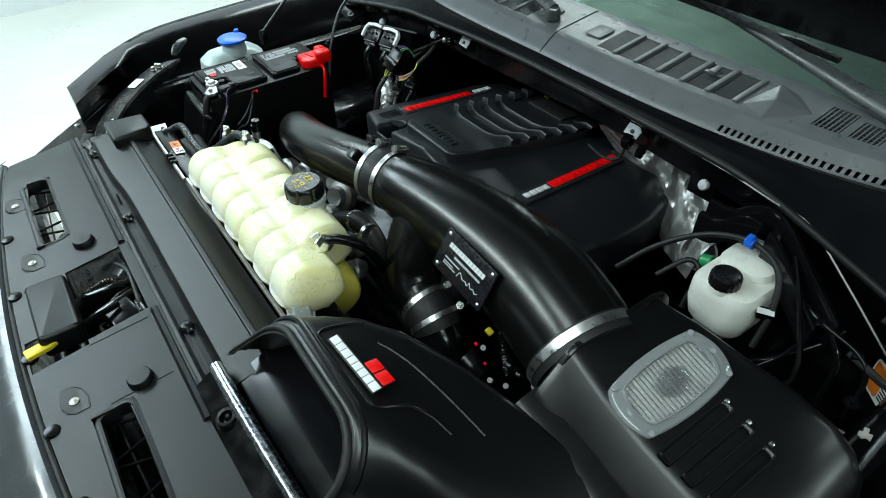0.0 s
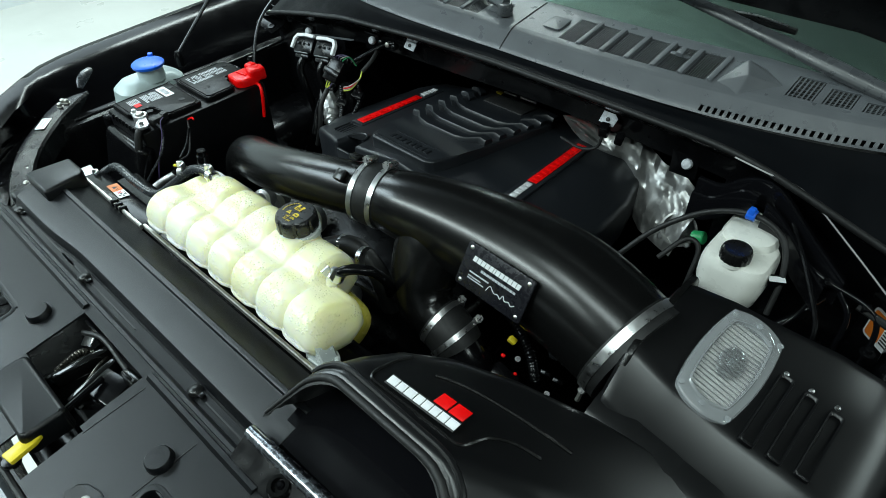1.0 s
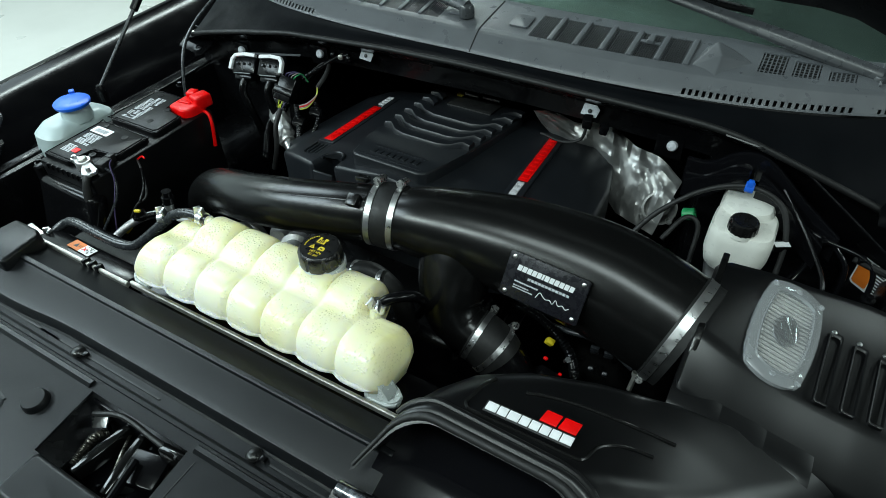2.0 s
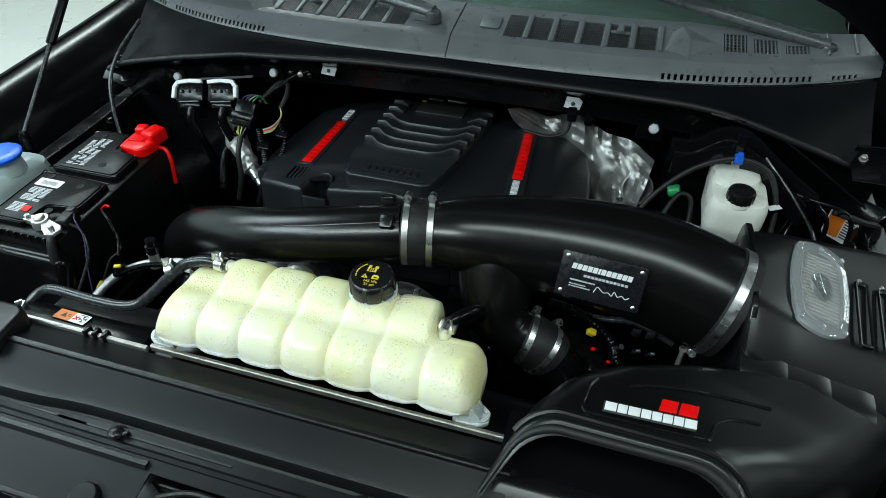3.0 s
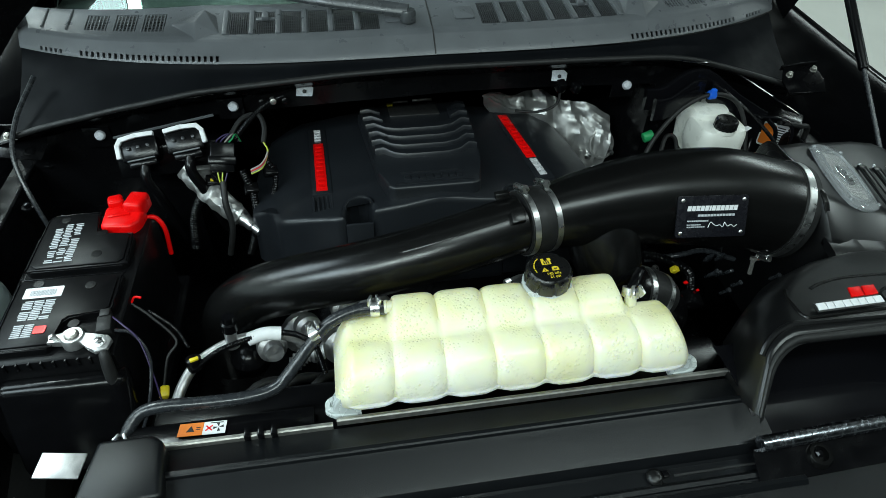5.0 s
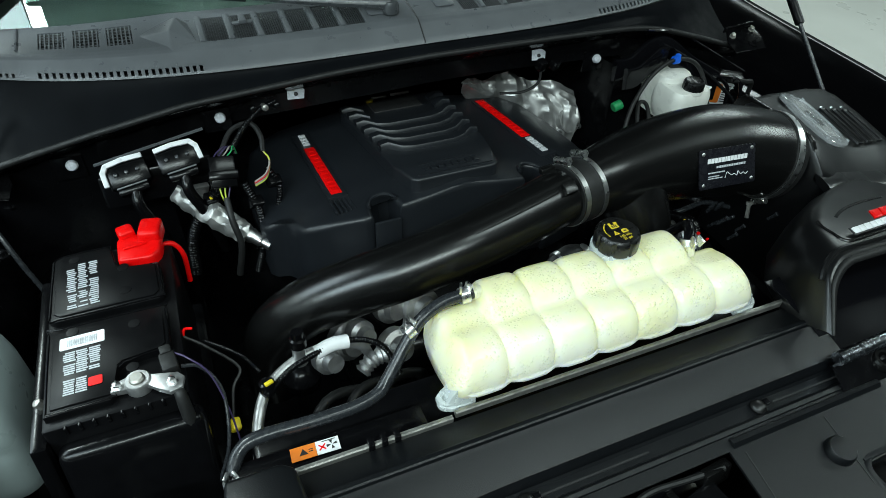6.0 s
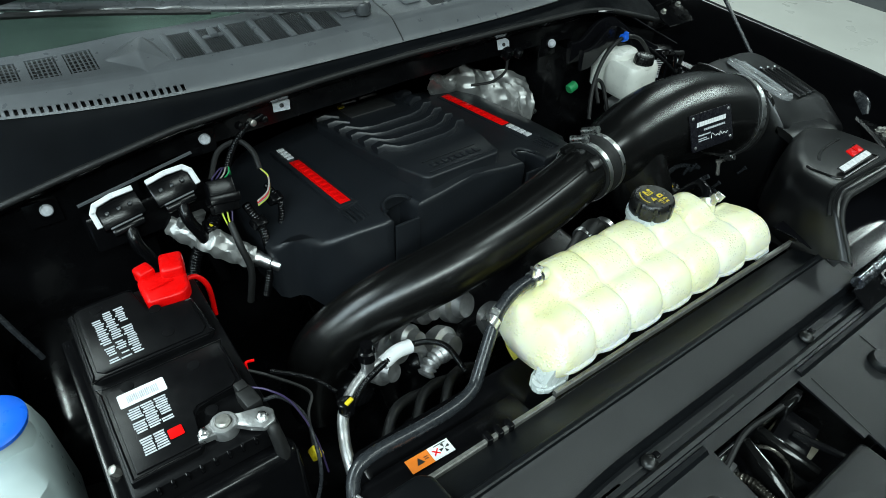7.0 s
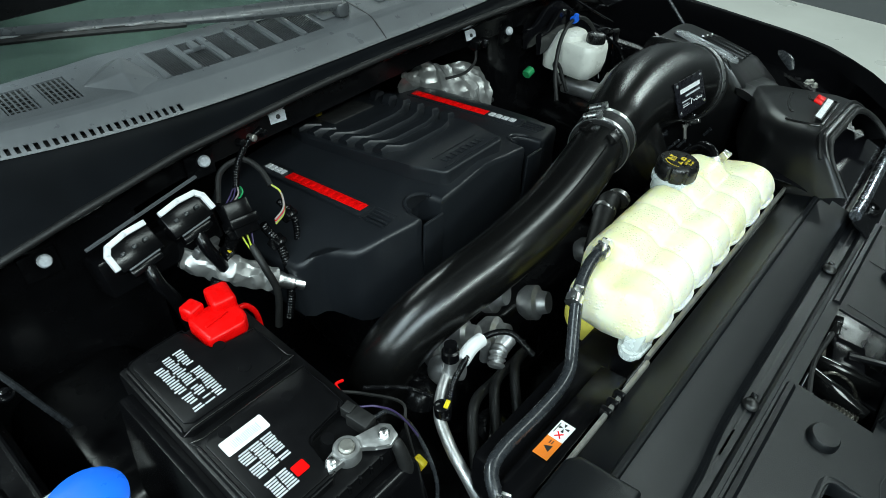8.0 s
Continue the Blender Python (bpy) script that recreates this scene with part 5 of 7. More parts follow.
# ribs pressed into the top
for k, x in enumerate((0.722, 0.753, 0.784)):
    zt = top_z(x, -0.408) + 0.0055
    rm = Matrix.Translation((x, -0.408, zt)) @ pose(0, 0, 0, 9.5, math.degrees(math.atan(0.17)), 0)
    bm = bmesh.new()
    o, i_ = rounded(0, 0, 0.019, 0.112 - 0.006 * k, 0.004), rounded(0, 0, 0.012, 0.100 - 0.006 * k, 0.003)
    loft(bm, [[rm @ V(x_, y_, z_) for x_, y_ in p] for p, z_ in ((o, -0.001), (rounded(0, 0, 0.0175, 0.110 - 0.006 * k, 0.004), 0.0028), (rounded(0, 0, 0.0145, 0.106 - 0.006 * k, 0.003), 0.0026), (i_, 0.0004))], caps=False)
    part("pressed_rib", bm, M_BOX, fbox)
    bm = bmesh.new()
    lathe(bm, rm @ V(-0.004, 0.055, 0.001), (0.3, 0, 1), ((0, 0.0035), (0.003, 0.003), (0.004, 0.001)), 10)
    part("rib_screw", bm, M_STEEL, fbox)

# ---- scoop that feeds the filter box ----
scoop = thing("air_scoop", (0.45, -0.68, 1.0), "black moulded air scoop with a red and white badge", "air scoop")


def scoop_ring(L, R, down, h, r, splay=0.0, inset=0.0, n=7):
    L, R, dn = Vector(L), Vector(R), Vector(down).normalized()
    u = (R - L).normalized()
    L, R = L + u * inset + dn * inset, R - u * inset + dn * inset
    w, h = (R - L).length, h - 2 * inset
    pts = []
    rb = min(r, 0.014)
    ro = min(1.9 * r, 0.085, h - rb - 0.004)
    for cx, cy, a0, q in ((w - ro, ro, 0, ro), (w - rb, h - rb, 90, rb), (rb, h - rb, 180, rb), (r, r, 270, r)):
        for i in range(n):
            a = radians(a0 + 90 * i / (n - 1))
            along, deep = cx + q * math.sin(a), cy - q * math.cos(a)
            pts.append(L + u * (along - splay * (deep / h) * (1 - along / w)) + dn * deep)
    return pts


STATIONS = [((0.314, -0.734, 1.259), (0.547, -0.738, 1.259), (0, -0.77, -0.64), 0.102, 0.034, 0.045),
            ((0.313, -0.725, 1.264), (0.552, -0.731, 1.265), (0, -0.72, -0.69), 0.106, 0.034, 0.045),
            ((0.315, -0.707, 1.263), (0.566, -0.722, 1.265), (0, -0.55, -0.84), 0.112, 0.036, 0.042),
            ((0.325, -0.68, 1.2595), (0.598, -0.712, 1.256), (0, -0.3, -0.95), 0.115, 0.04, 0.036),
            ((0.348, -0.642, 1.254), (0.645, -0.697, 1.238), (0, -0.1, -1), 0.115, 0.045, 0.026),
            ((0.395, -0.605, 1.247), (0.692, -0.67, 1.212), (0, 0, -1), 0.115, 0.048, 0.018),
            ((0.47, -0.57, 1.233), (0.735, -0.63, 1.186), (0, 0, -1), 0.115, 0.045, 0.01),
            ((0.56, -0.54, 1.208), (0.765, -0.58, 1.162), (0, 0, -1), 0.11, 0.035, 0.004),
            ((0.66, -0.515, 1.178), (0.79, -0.535, 1.142), (0, 0, -1), 0.11, 0.03, 0.0)]
bm = bmesh.new()
fine = []
for a, b in zip(STATIONS, STATIONS[1:]):
    for k in range(4):
        f = k / 4
        fine.append(tuple(tuple(np.array(p) * (1 - f) + np.array(q) * f) if not isinstance(p, float) else p * (1 - f) + q * f for p, q in zip(a, b)))
fine.append(STATIONS[-1])
loft(bm, [scoop_ring(*s) for s in fine], caps=False)
inner = [scoop_ring(*s, inset=0.006) for s in fine[:24]]
loft(bm, inner, caps=False)
f0, f1 = scoop_ring(*fine[0]), inner[0]
loft(bm, [f0, f1], caps=False)
bmesh.ops.remove_doubles(bm, verts=bm.verts, dist=0.00005)
# the mouth is open below: the bracket's plate is its floor there
bmesh.ops.delete(bm, geom=[f for f in bm.faces if all(v.co.z < 1.2035 and v.co.y < -0.722 for v in f.verts)], context="FACES")
skin = BVHTree.FromBMesh(bm)
part("duct", bm, M_BOX, scoop, angle=50)
bm = bmesh.new()
lip_line = f0[20:] + f0[:9]
sweep(bm, [(p.x, p.y, p.z, min(0.0055, 0.0022 + 0.0006 * i)) for i, p in enumerate(lip_line)], seg=10, sub=1)
part("mouth_lip", bm, M_RUBBER, scoop, "rounded black lip round the mouth")
bm = bmesh.new()
sweep(bm, [tuple(p + V(0, 0.006, 0.001)) for p in scoop_ring(*fine[5])[21:] + scoop_ring(*fine[5])[:7]], 0.004, seg=8, sub=1)
part("second_lip", bm, M_BOX, scoop)
# badge: raised outline, blocks in place of the lettering
bmx = (Vector((0.495, -0.684, 1.2595)) - Vector((0.385, -0.689, 1.2635))).normalized()
bz = V(0.05, -0.12, 1).normalized()
by = bz.cross(bmx).normalized()
bz = bmx.cross(by)
badge = Matrix.Translation((0.440, -0.6845, 1.2638)) @ Matrix((bmx, by, bz)).transposed().to_4x4()
bm = bmesh.new()


def on_skin(x, y):
    hit = skin.ray_cast(badge @ V(x, y, 0.08), -bz, 0.2)[0]
    return tuple(hit or badge @ V(x, y, 0))


frame_line = ((-0.058, 0.036), (-0.066, 0.022), (-0.071, 0.002), (-0.073, -0.010), (-0.070, -0.018), (-0.062, -0.021), (-0.03, -0.0215), (0.0, -0.022), (0.03, -0.0225), (0.056, -0.023), (0.063, -0.020), (0.067, -0.013), (0.070, -0.002), (0.076, 0.010), (0.088, 0.020), (0.105, 0.027), (0.130, 0.031))
sweep(bm, [on_skin(x, y) for x, y in frame_line], 0.0026, seg=8, sub=4)
sweep(bm, [on_skin(x, y) for x, y in ((-0.02, 0.034), (0.0, 0.042), (0.03, 0.050), (0.07, 0.056), (0.11, 0.060), (0.15, 0.063))], 0.0026, seg=8, sub=4)
part("badge_outline", bm, M_TUBE, scoop, "thin raised outline round the badge")
bm = bmesh.new()
prism(bm, [(-0.0525, -0.0155), (0.048, -0.0155), (0.050, -0.001), (-0.051, -0.001)], 0.0, 0.0018, 0.0004, m=badge)
bk = part("badge_back", bm, M_INK_SHADE, scoop)
x = -0.0505
for k in range(8):
    wdt = 0.0128 if k in (0, 2, 7) else 0.0104
    bm = bmesh.new()
    prism(bm, [(x, -0.0135), (x + wdt, -0.0135), (x + wdt + 0.0012, -0.003), (x + 0.0012, -0.003)], 0.0018, 0.0034, 0.0003, m=badge)
    part("white_block", bm, M_PAPER, bk)
    x += wdt + 0.0012
for x0, w in ((0.008, 0.019), (0.029, 0.020)):
    bm = bmesh.new()
    prism(bm, [(x0, 0.0), (x0 + w, 0.0), (x0 + w + 0.003, 0.015), (x0 + 0.004, 0.015)], 0.0005, 0.0032, 0.0006, m=badge)
    part("red_block", bm, M_REDBAR, bk, "red slanted badge block")
# lapped plates of the joint with the box
for k in range(3):
    a, b = 0.560 + 0.055 * k, 0.622 + 0.055 * k
    bm = bmesh.new()
    rings = []
    for f in steps(0, 1, 6):
        x = a + (b - a) * f
        y, z = -0.526 - 0.06 * (x - 0.56), 1.1965 - 0.17 * (x - 0.56) + 0.0022 * f
        edge = 0.002 * (f > 0.99)
        rings.append([V(x, y + dy, z + dz - edge) for dy, dz in ((0.022, 0.003), (0.006, 0.002), (-0.008, -0.001), (-0.017, -0.005), (-0.023, -0.011), (-0.024, -0.022), (0.022, -0.010))])
    loft(bm, rings)
    part("joint_plate", bm, M_BOX, scoop, angle=30)
# glossy bracket below the mouth
brk = thing("scoop_bracket", (0.42, -0.83, 1.15), "glossy black bracket below the scoop, its bar paled for the highlight", "bracket")
# a black bar drawn pale, to carry its bright highlight
bm = bmesh.new()
sweep(bm, [(0.270, -0.824, 1.183), (0.34, -0.823, 1.186), (0.45, -0.819, 1.186), (0.62, -0.812, 1.182)], 0.0095, seg=24)
part("bar", bm, M_BAR_GLINT, brk)
bm = bmesh.new()
shell(bm, steps(0.285, 0.575, 14), steps(0, 1, 12), lambda x, v: V(x, -0.806 + 0.13 * v, 1.168 + 0.018 * math.sin(v * 2.2) + 0.003 * math.exp(-((v - 0.32) / 0.09) ** 2)), thick=0.002)
part("floor_plate", bm, M_PAINT, brk, "glossy black floor of the mouth")
bm = bmesh.new()
shell(bm, steps(0.262, 0.64, 8), (0, 1), lambda x, v: V(x, -0.826 - 0.035 * v + 0.03 * (x - 0.27), 1.176 - 0.022 * v), thick=0.003)
part("front_plate", bm, M_BAY, brk)
for x, y in ((0.345, -0.838), (0.520, -0.842)):
    bm = bmesh.new()
    lathe(bm, (x, y, 1.158), (0, -0.25, 1), ((0, 0.017), (0.010, 0.016), (0.014, 0.0135), (0.014, 0.009), (0.008, 0.008), (0.008, 0.001)), 24)
    eye = part("bolt_boss", bm, M_GLOSS, brk)
    bm = bmesh.new()
    lathe(bm, (x, y, 1.166), (0, -0.25, 1), ((0, 0.0055), (0.004, 0.0055), (0.006, 0.003)), 6)
    part("bolt", bm, M_BAY, eye)

# ---- engine cover ----
cov = thing("engine_cover", (-0.035, -0.1, 0.95), "black moulded plastic engine cover with two red bars", "engine cover")
CX = -0.030


def cover_outline():
    half = [(0.0, -0.292), (0.060, -0.292), (0.115, -0.292), (0.122, -0.289), (0.1245, -0.265), (0.131, -0.247), (0.147, -0.238), (0.163, -0.247), (0.1685, -0.265), (0.171, -0.292), (0.177, -0.295), (0.188, -0.293), (0.235, -0.279), (0.276, -0.266), (0.290, -0.255), (0.299, -0.230), (0.308, -0.203), (0.318, -0.193), (0.338, -0.189), (0.350, -0.176), (0.356, -0.09), (0.350, 0.02), (0.330, 0.105), (0.290, 0.143), (0.23, 0.155), (0.0, 0.160)]
    return [(CX + x, y) for x, y in half] + [(CX - x, y) for x, y in half[1:-1]][::-1]


def top_height(x, y):
    d = abs(x - CX)
    return 1.1375 - 0.105 * (y + 0.2) - 0.15 * (d - 0.21) - 0.35 * max(0, d - 0.265) - 0.25 * max(0, y - 0.10)


bm = bmesh.new()
o = cover_outline()


def inward(k, by):
    a, b = Vector(o[k - 1]), Vector(o[(k + 1) % len(o)])
    n = (b - a).normalized()
    p = Vector(o[k]) + Vector((-n.y, n.x)) * by
    return p.x, p.y


rings = []
for by, dz in ((0.0, None), (0.0, -0.060), (0.0, -0.011), (0.0008, -0.0065), (0.0030, -0.0026), (0.0062, -0.0006), (0.0095, 0.0)):
    ring = []
    for k, (x, y) in enumerate(o):
        px, py = inward(k, by)
        ring.append(V(px, py - (0.012 if dz is None else 0), 0.98 if dz is None else top_height(px, py) + dz))
    rings.append(ring)
loft(bm, rings)
cap_faces = bmesh.ops.triangulate(bm, faces=[f for f in bm.faces if len(f.verts) > 4])["faces"]
top_faces = [f for f in cap_faces if f.calc_center_median().z > 1.05]
for _ in range(3):
    edges = list({e for f in top_faces for e in f.edges if e.calc_length() > 0.05 and all(q in top_faces for q in e.link_faces)})
    if not edges:
        break
    bmesh.ops.subdivide_edges(bm, edges=edges, cuts=1)
    top_faces = [f for f in bm.faces if f.normal.z > 0.7 and f.calc_center_median().z > 1.05]
    bmesh.ops.triangulate(bm, faces=[f for f in top_faces if len(f.verts) > 3])
    top_faces = [f for f in bm.faces if f.normal.z > 0.7 and f.calc_center_median().z > 1.05 and len(f.verts) == 3]
ring_points = {tuple(round(c, 5) for c in p) for r in rings for p in r}
for v in bm.verts:
    if v.co.z > 1.05 and tuple(round(c, 5) for c in v.co) not in ring_points:
        v.co.z = top_height(v.co.x, v.co.y)
part("cover_shell", bm, M_COVER, cov, angle=40)
for side in (-1, 1):
    # low front wall of each bolt well
    bm = bmesh.new()
    box(bm, (CX + side * 0.147, -0.2965, 1.06), (0.048, 0.006, 0.158), bevel=0.002)
    part("well_wall", bm, M_COVER, cov)
# raised middle with stepped bars
def drop_back(bm):
    for v in bm.verts:
        if v.co.z > 1.05:
            v.co.z += 0.011 - 0.155 * (v.co.y + 0.2)


bm = bmesh.new()
prism(bm, [(-0.112, -0.272), (0.034, -0.272), (0.046, -0.262), (0.058, -0.200), (0.066, -0.150), (0.088, 0.07), (0.078, 0.122), (0.03, 0.132), (-0.10, 0.132), (-0.148, 0.122), (-0.160, 0.07), (-0.140, -0.150), (-0.136, -0.200), (-0.122, -0.262)], 1.02, 1.170, 0.006, seg=3)
drop_back(bm)
part("raised_middle", bm, M_COVER, cov)
for k in range(6):
    y = -0.140 + 0.043 * k
    w = 0.100 + 0.0035 * k
    z = 1.1705 - 0.001 * k
    bm = bmesh.new()
    path = [(-w, y + 0.020, z + 0.004), (-w * 0.84, y + 0.020, z + 0.007), (-w * 0.64, y + 0.002, z + 0.003), (-w * 0.4, y - 0.004, z + 0.001), (w * 0.4, y - 0.004, z + 0.001), (w * 0.64, y + 0.002, z + 0.003), (w * 0.84, y + 0.020, z + 0.007), (w, y + 0.020, z + 0.004)]
    if k >= 4:
        halves = (path[:3], path[5:])
    else:
        halves = (path,)
    for piece in halves:
        bm = bmesh.new()
        rings = []
        for px, py, pz in piece:
            rings.append([V(CX - 0.005 + px, py + dy, pz + dz) for dy, dz in ((-0.0140, -0.012), (-0.0125, 0.002), (-0.009, 0.0065), (0.009, 0.0065), (0.0125, 0.002), (0.0140, -0.012))])
        loft(bm, rings)
        drop_back(bm)
        part("stepped_bar", bm, M_COVER, cov)
# black slab drawn for the shade inside the rear pocket
bm = bmesh.new()
box(bm, (CX - 0.005, 0.085, 1.170), (0.11, 0.07, 0.006), bevel=0.002)
drop_back(bm)
part("pocket_shade", bm, M_INK_SHADE, cov)
for c, sz, mt in (((CX - 0.03, 0.115, 1.180), (0.035, 0.006, 0.005), M_ZINC), ((CX + 0.02, 0.118, 1.180), (0.045, 0.005, 0.006), M_ZINC), ((CX - 0.055, 0.106, 1.178), (0.014, 0.01, 0.006), M_YELLOW)):
    bm = bmesh.new()
    box(bm, c, sz, bevel=0.001)
    drop_back(bm)
    part("bracket_edge", bm, mt, cov)
# embossed nameplate field as plain blocks
bm = bmesh.new()
for y, wide in ((-0.218, 0.116), (-0.259, 0.142)):
    box(bm, (CX - 0.007, y, 1.1705), (wide, 0.0026, 0.0026))
drop_back(bm)
part("field_frame", bm, M_COVER, cov)
for k in range(8):
    bm = bmesh.new()
    box(bm, (CX - 0.055 + 0.0136 * k, -0.239, 1.171), (0.0105, 0.015, 0.003), bevel=0.0008)
    drop_back(bm)
    part("embossed_block", bm, M_COVER, cov)
# rounded rims of the bolt wells
for s in (-1, 1):
    bm = bmesh.new()
    rim = []
    for k in range(13):
        a = radians(180 * k / 12)
        x, y = CX + s * (0.147 + 0.0245 * math.cos(a)), -0.266 + 0.029 * math.sin(a)
        rim.append((x, y, top_height(x, y) + 0.0005))
    sweep(bm, rim, 0.0035, seg=8, sub=2)
    part("well_rim", bm, M_COVER, cov)
# the red bars
for s, xa, ya, xb, yb in ((-1, -0.2405, -0.200, -0.2505, 0.068), (1, 0.187, -0.205, 0.168, 0.078)):
    a, b = V(xa, ya, top_height(xa, ya) + 0.001), V(xb, yb, top_height(xb, yb) + 0.001)
    u = (b - a).normalized()
    n = V(0.0, 0.13, 1).normalized()
    w = u.cross(n).normalized()
    n = w.cross(u)
    L = (b - a).length
    bmx_ = Matrix.Translation(a) @ Matrix((w, u, n)).transposed().to_4x4()
    bm = bmesh.new()
    prism(bm, [(-0.0185, -0.006), (0.0185, -0.006), (0.0185, L), (-0.0185, L)], -0.004, 0.0035, 0.001, m=bmx_)
    fr = part("bar_frame", bm, M_COVER, cov)
    bm = bmesh.new()
    r0, r1 = (0.004, L * 0.74) if s < 0 else (L * 0.27, L - 0.006)
    prism(bm, [(-0.0105, r0), (0.0105, r0), (0.0105, r1), (-0.0105, r1)], 0.002, 0.0046, 0.0004, m=bmx_)
    rb = part("red_bar", bm, M_REDBAR, fr, "bright red inlay bar")
    for k in range(11):
        bm = bmesh.new()
        y = r0 + 0.006 + (r1 - r0 - 0.012) * (k + 0.5) / 11
        box(bm, None, (0.0125, 0.0105, 0.0012), bevel=0.0004, m=bmx_ @ Matrix.Translation((0, y, 0.005)))
        part("raised_block", bm, M_RED, fr)
    g0, g1 = (L * 0.78, L - 0.006) if s < 0 else (0.004, L * 0.25)
    for k in range(4):
        bm = bmesh.new()
        y = g0 + (g1 - g0) * (k + 0.5) / 4
        box(bm, None, (0.014, (g1 - g0) / 5, 0.003), bevel=0.0008, m=bmx_ @ Matrix.Translation((0, y, 0.0045)))
        part("silver_block", bm, M_SILVER, fr, "silver raised block")
    for k in range(5):
        bm = bmesh.new()
        x = -0.017 + 0.0085 * k
        box(bm, None, (0.004, 0.045, 0.005), bevel=0.001, m=bmx_ @ Matrix.Translation((x, -0.034, -0.0005)))
        part("cooling_fin", bm, M_COVER, fr)

# ---- battery ----
bat = thing("car_battery", (-0.61, -0.4, 0.98), "black car battery with white labels", "battery")
bm = bmesh.new()
box(bm, (-0.608, -0.402, 1.075), (0.166, 0.312, 0.18), bevel=0.005)
part("case", bm, M_LID, bat)
REAR_LID = [(-0.686, -0.262), (-0.676, -0.252), (-0.614, -0.250), (-0.606, -0.258), (-0.600, -0.304), (-0.592, -0.310), (-0.546, -0.314), (-0.540, -0.322), (-0.538, -0.382), (-0.546, -0.390), (-0.678, -0.390), (-0.687, -0.382)]
FRONT_LID = [(-0.686, -0.545), (-0.612, -0.545), (-0.607, -0.538), (-0.604, -0.496), (-0.596, -0.489), (-0.548, -0.486), (-0.538, -0.478), (-0.538, -0.412), (-0.546, -0.403), (-0.678, -0.403), (-0.687, -0.411)]
for name, line in (("rear_lid", REAR_LID), ("front_lid", FRONT_LID)):
    cx, cy = sum(p[0] for p in line) / len(line), sum(p[1] for p in line) / len(line)
    bm = bmesh.new()
    prism(bm, line, 1.158, 1.1755, 0.0025)
    lid = part(name, bm, M_LID, bat)
    bm = bmesh.new()
    inner_line = [(cx + (x - cx) * 0.90, cy + (y - cy) * 0.90) for x, y in line]
    prism(bm, inner_line, 1.174, 1.1778, 0.0012)
    part("raised_field", bm, M_LID, lid, "raised field of the lid")
    bm = bmesh.new()
    rim_line = [(cx + (x - cx) * 0.955, cy + (y - cy) * 0.955, 1.1757) for x, y in line]
    sweep(bm, rim_line + rim_line[:1], 0.0010, seg=6, sub=2)
    part("embossed_line", bm, M_BLACK, lid)
bm = bmesh.new()
box(bm, (-0.5345, -0.40, 1.160), (0.006, 0.17, 0.006), bevel=0.0015)
part("case_edge", bm, M_BLACK, bat)
for k in range(9):
    bm = bmesh.new()
    box(bm, (-0.665 + 0.0155 * k, -0.556, 1.158), (0.004, 0.008, 0.012), bevel=0.001)
    part("grip_rib", bm, M_BLACK, bat)
for x, y in ((-0.655, -0.270), (-0.59, -0.31), (-0.588, -0.36), (-0.655, -0.418), (-0.58, -0.43), (-0.585, -0.505)):
    bm = bmesh.new()
    lathe(bm, (x, y, 1.177), (0, 0, 1), ((0, 0.008), (0.0014, 0.0075), (0.0016, 0.004)), 16)
    part("vent_plug", bm, M_LID, bat)
bm = bmesh.new()
lathe(bm, (-0.580, -0.530, 1.155), (0, 0, 1), ((0, 0.010), (0.03, 0.0088), (0.032, 0.007)), 18)
part("terminal_post", bm, M_ZINC, bat)
bm = bmesh.new()
prism(bm, rounded(0, 0, 0.053, 0.021, 0.002), 0, 0.0006, m=pose(-0.643, -0.437, 1.1779, 0, 0, 0))
label = part("barcode_label", bm, M_PAPER, bat, "white barcode label")
bm = bmesh.new()
bars(bm, pose(-0.643, -0.438, 1.1788), [(-0.017 + 0.0021 * k, 0, 0.0012 if k % 3 else 0.0007, 0.011) for k in range(17)])
part("barcode", bm, M_GREYINK, label)
rs = random.Random(4)
rows_a = []
for c in range(3):
    for k in range(22):
        if (c, k) in ((0, 0), (0, 1), (2, 7), (1, 13), (0, 14)) or rs.random() < 0.06:
            continue
        rows_a.append((-0.0145 + 0.0142 * c + rs.uniform(-0.0012, 0.0012), 0.044 - 0.0042 * k, rs.uniform(0.0088, 0.0126), 0.0022))
bm = bmesh.new()
bars(bm, pose(-0.643, -0.327, 1.1779, 0, 0, 2), rows_a)
part("small_print", bm, M_GREYINK, bat, "blocks of pale small print")
rows_b = [(-0.0145 + 0.0145 * c + rs.uniform(-0.0008, 0.0008), 0.030 - 0.0035 * k, rs.uniform(0.0110, 0.0138), 0.0021) for c in range(3) for k in range(11) if (c, k) not in ((0, 5), (2, 8))]
rows_b += [(-0.0145 + 0.014 * c, -0.016 - 0.0035 * k, rs.uniform(0.0108, 0.0132), 0.0021) for c in range(2) for k in range(7)]
bm = bmesh.new()
bars(bm, pose(-0.643, -0.484, 1.1779, 0, 0, 0), rows_b)
part("small_print", bm, M_GREYINK, bat, "blocks of pale small print")
bm = bmesh.new()
prism(bm, rounded(-0.6275, -0.511, 0.016, 0.014, 0.002), 1.1786, 1.1792)
part("red_mark", bm, M_RED, bat, "small red printed mark")
tray = thing("battery_tray", (-0.61, -0.42, 0.95), "black plastic battery tray", "battery tray")
bm = bmesh.new()
box(bm, (-0.608, -0.402, 0.975), (0.20, 0.36, 0.03), bevel=0.01)
part("base", bm, M_BLACK, tray)
bm = bmesh.new()
box(bm, (-0.60, -0.585, 1.06), (0.17, 0.04, 0.16), (-18, 0, 0), bevel=0.015, seg=3)
part("front_guard", bm, M_BLACK, tray)
bm = bmesh.new()
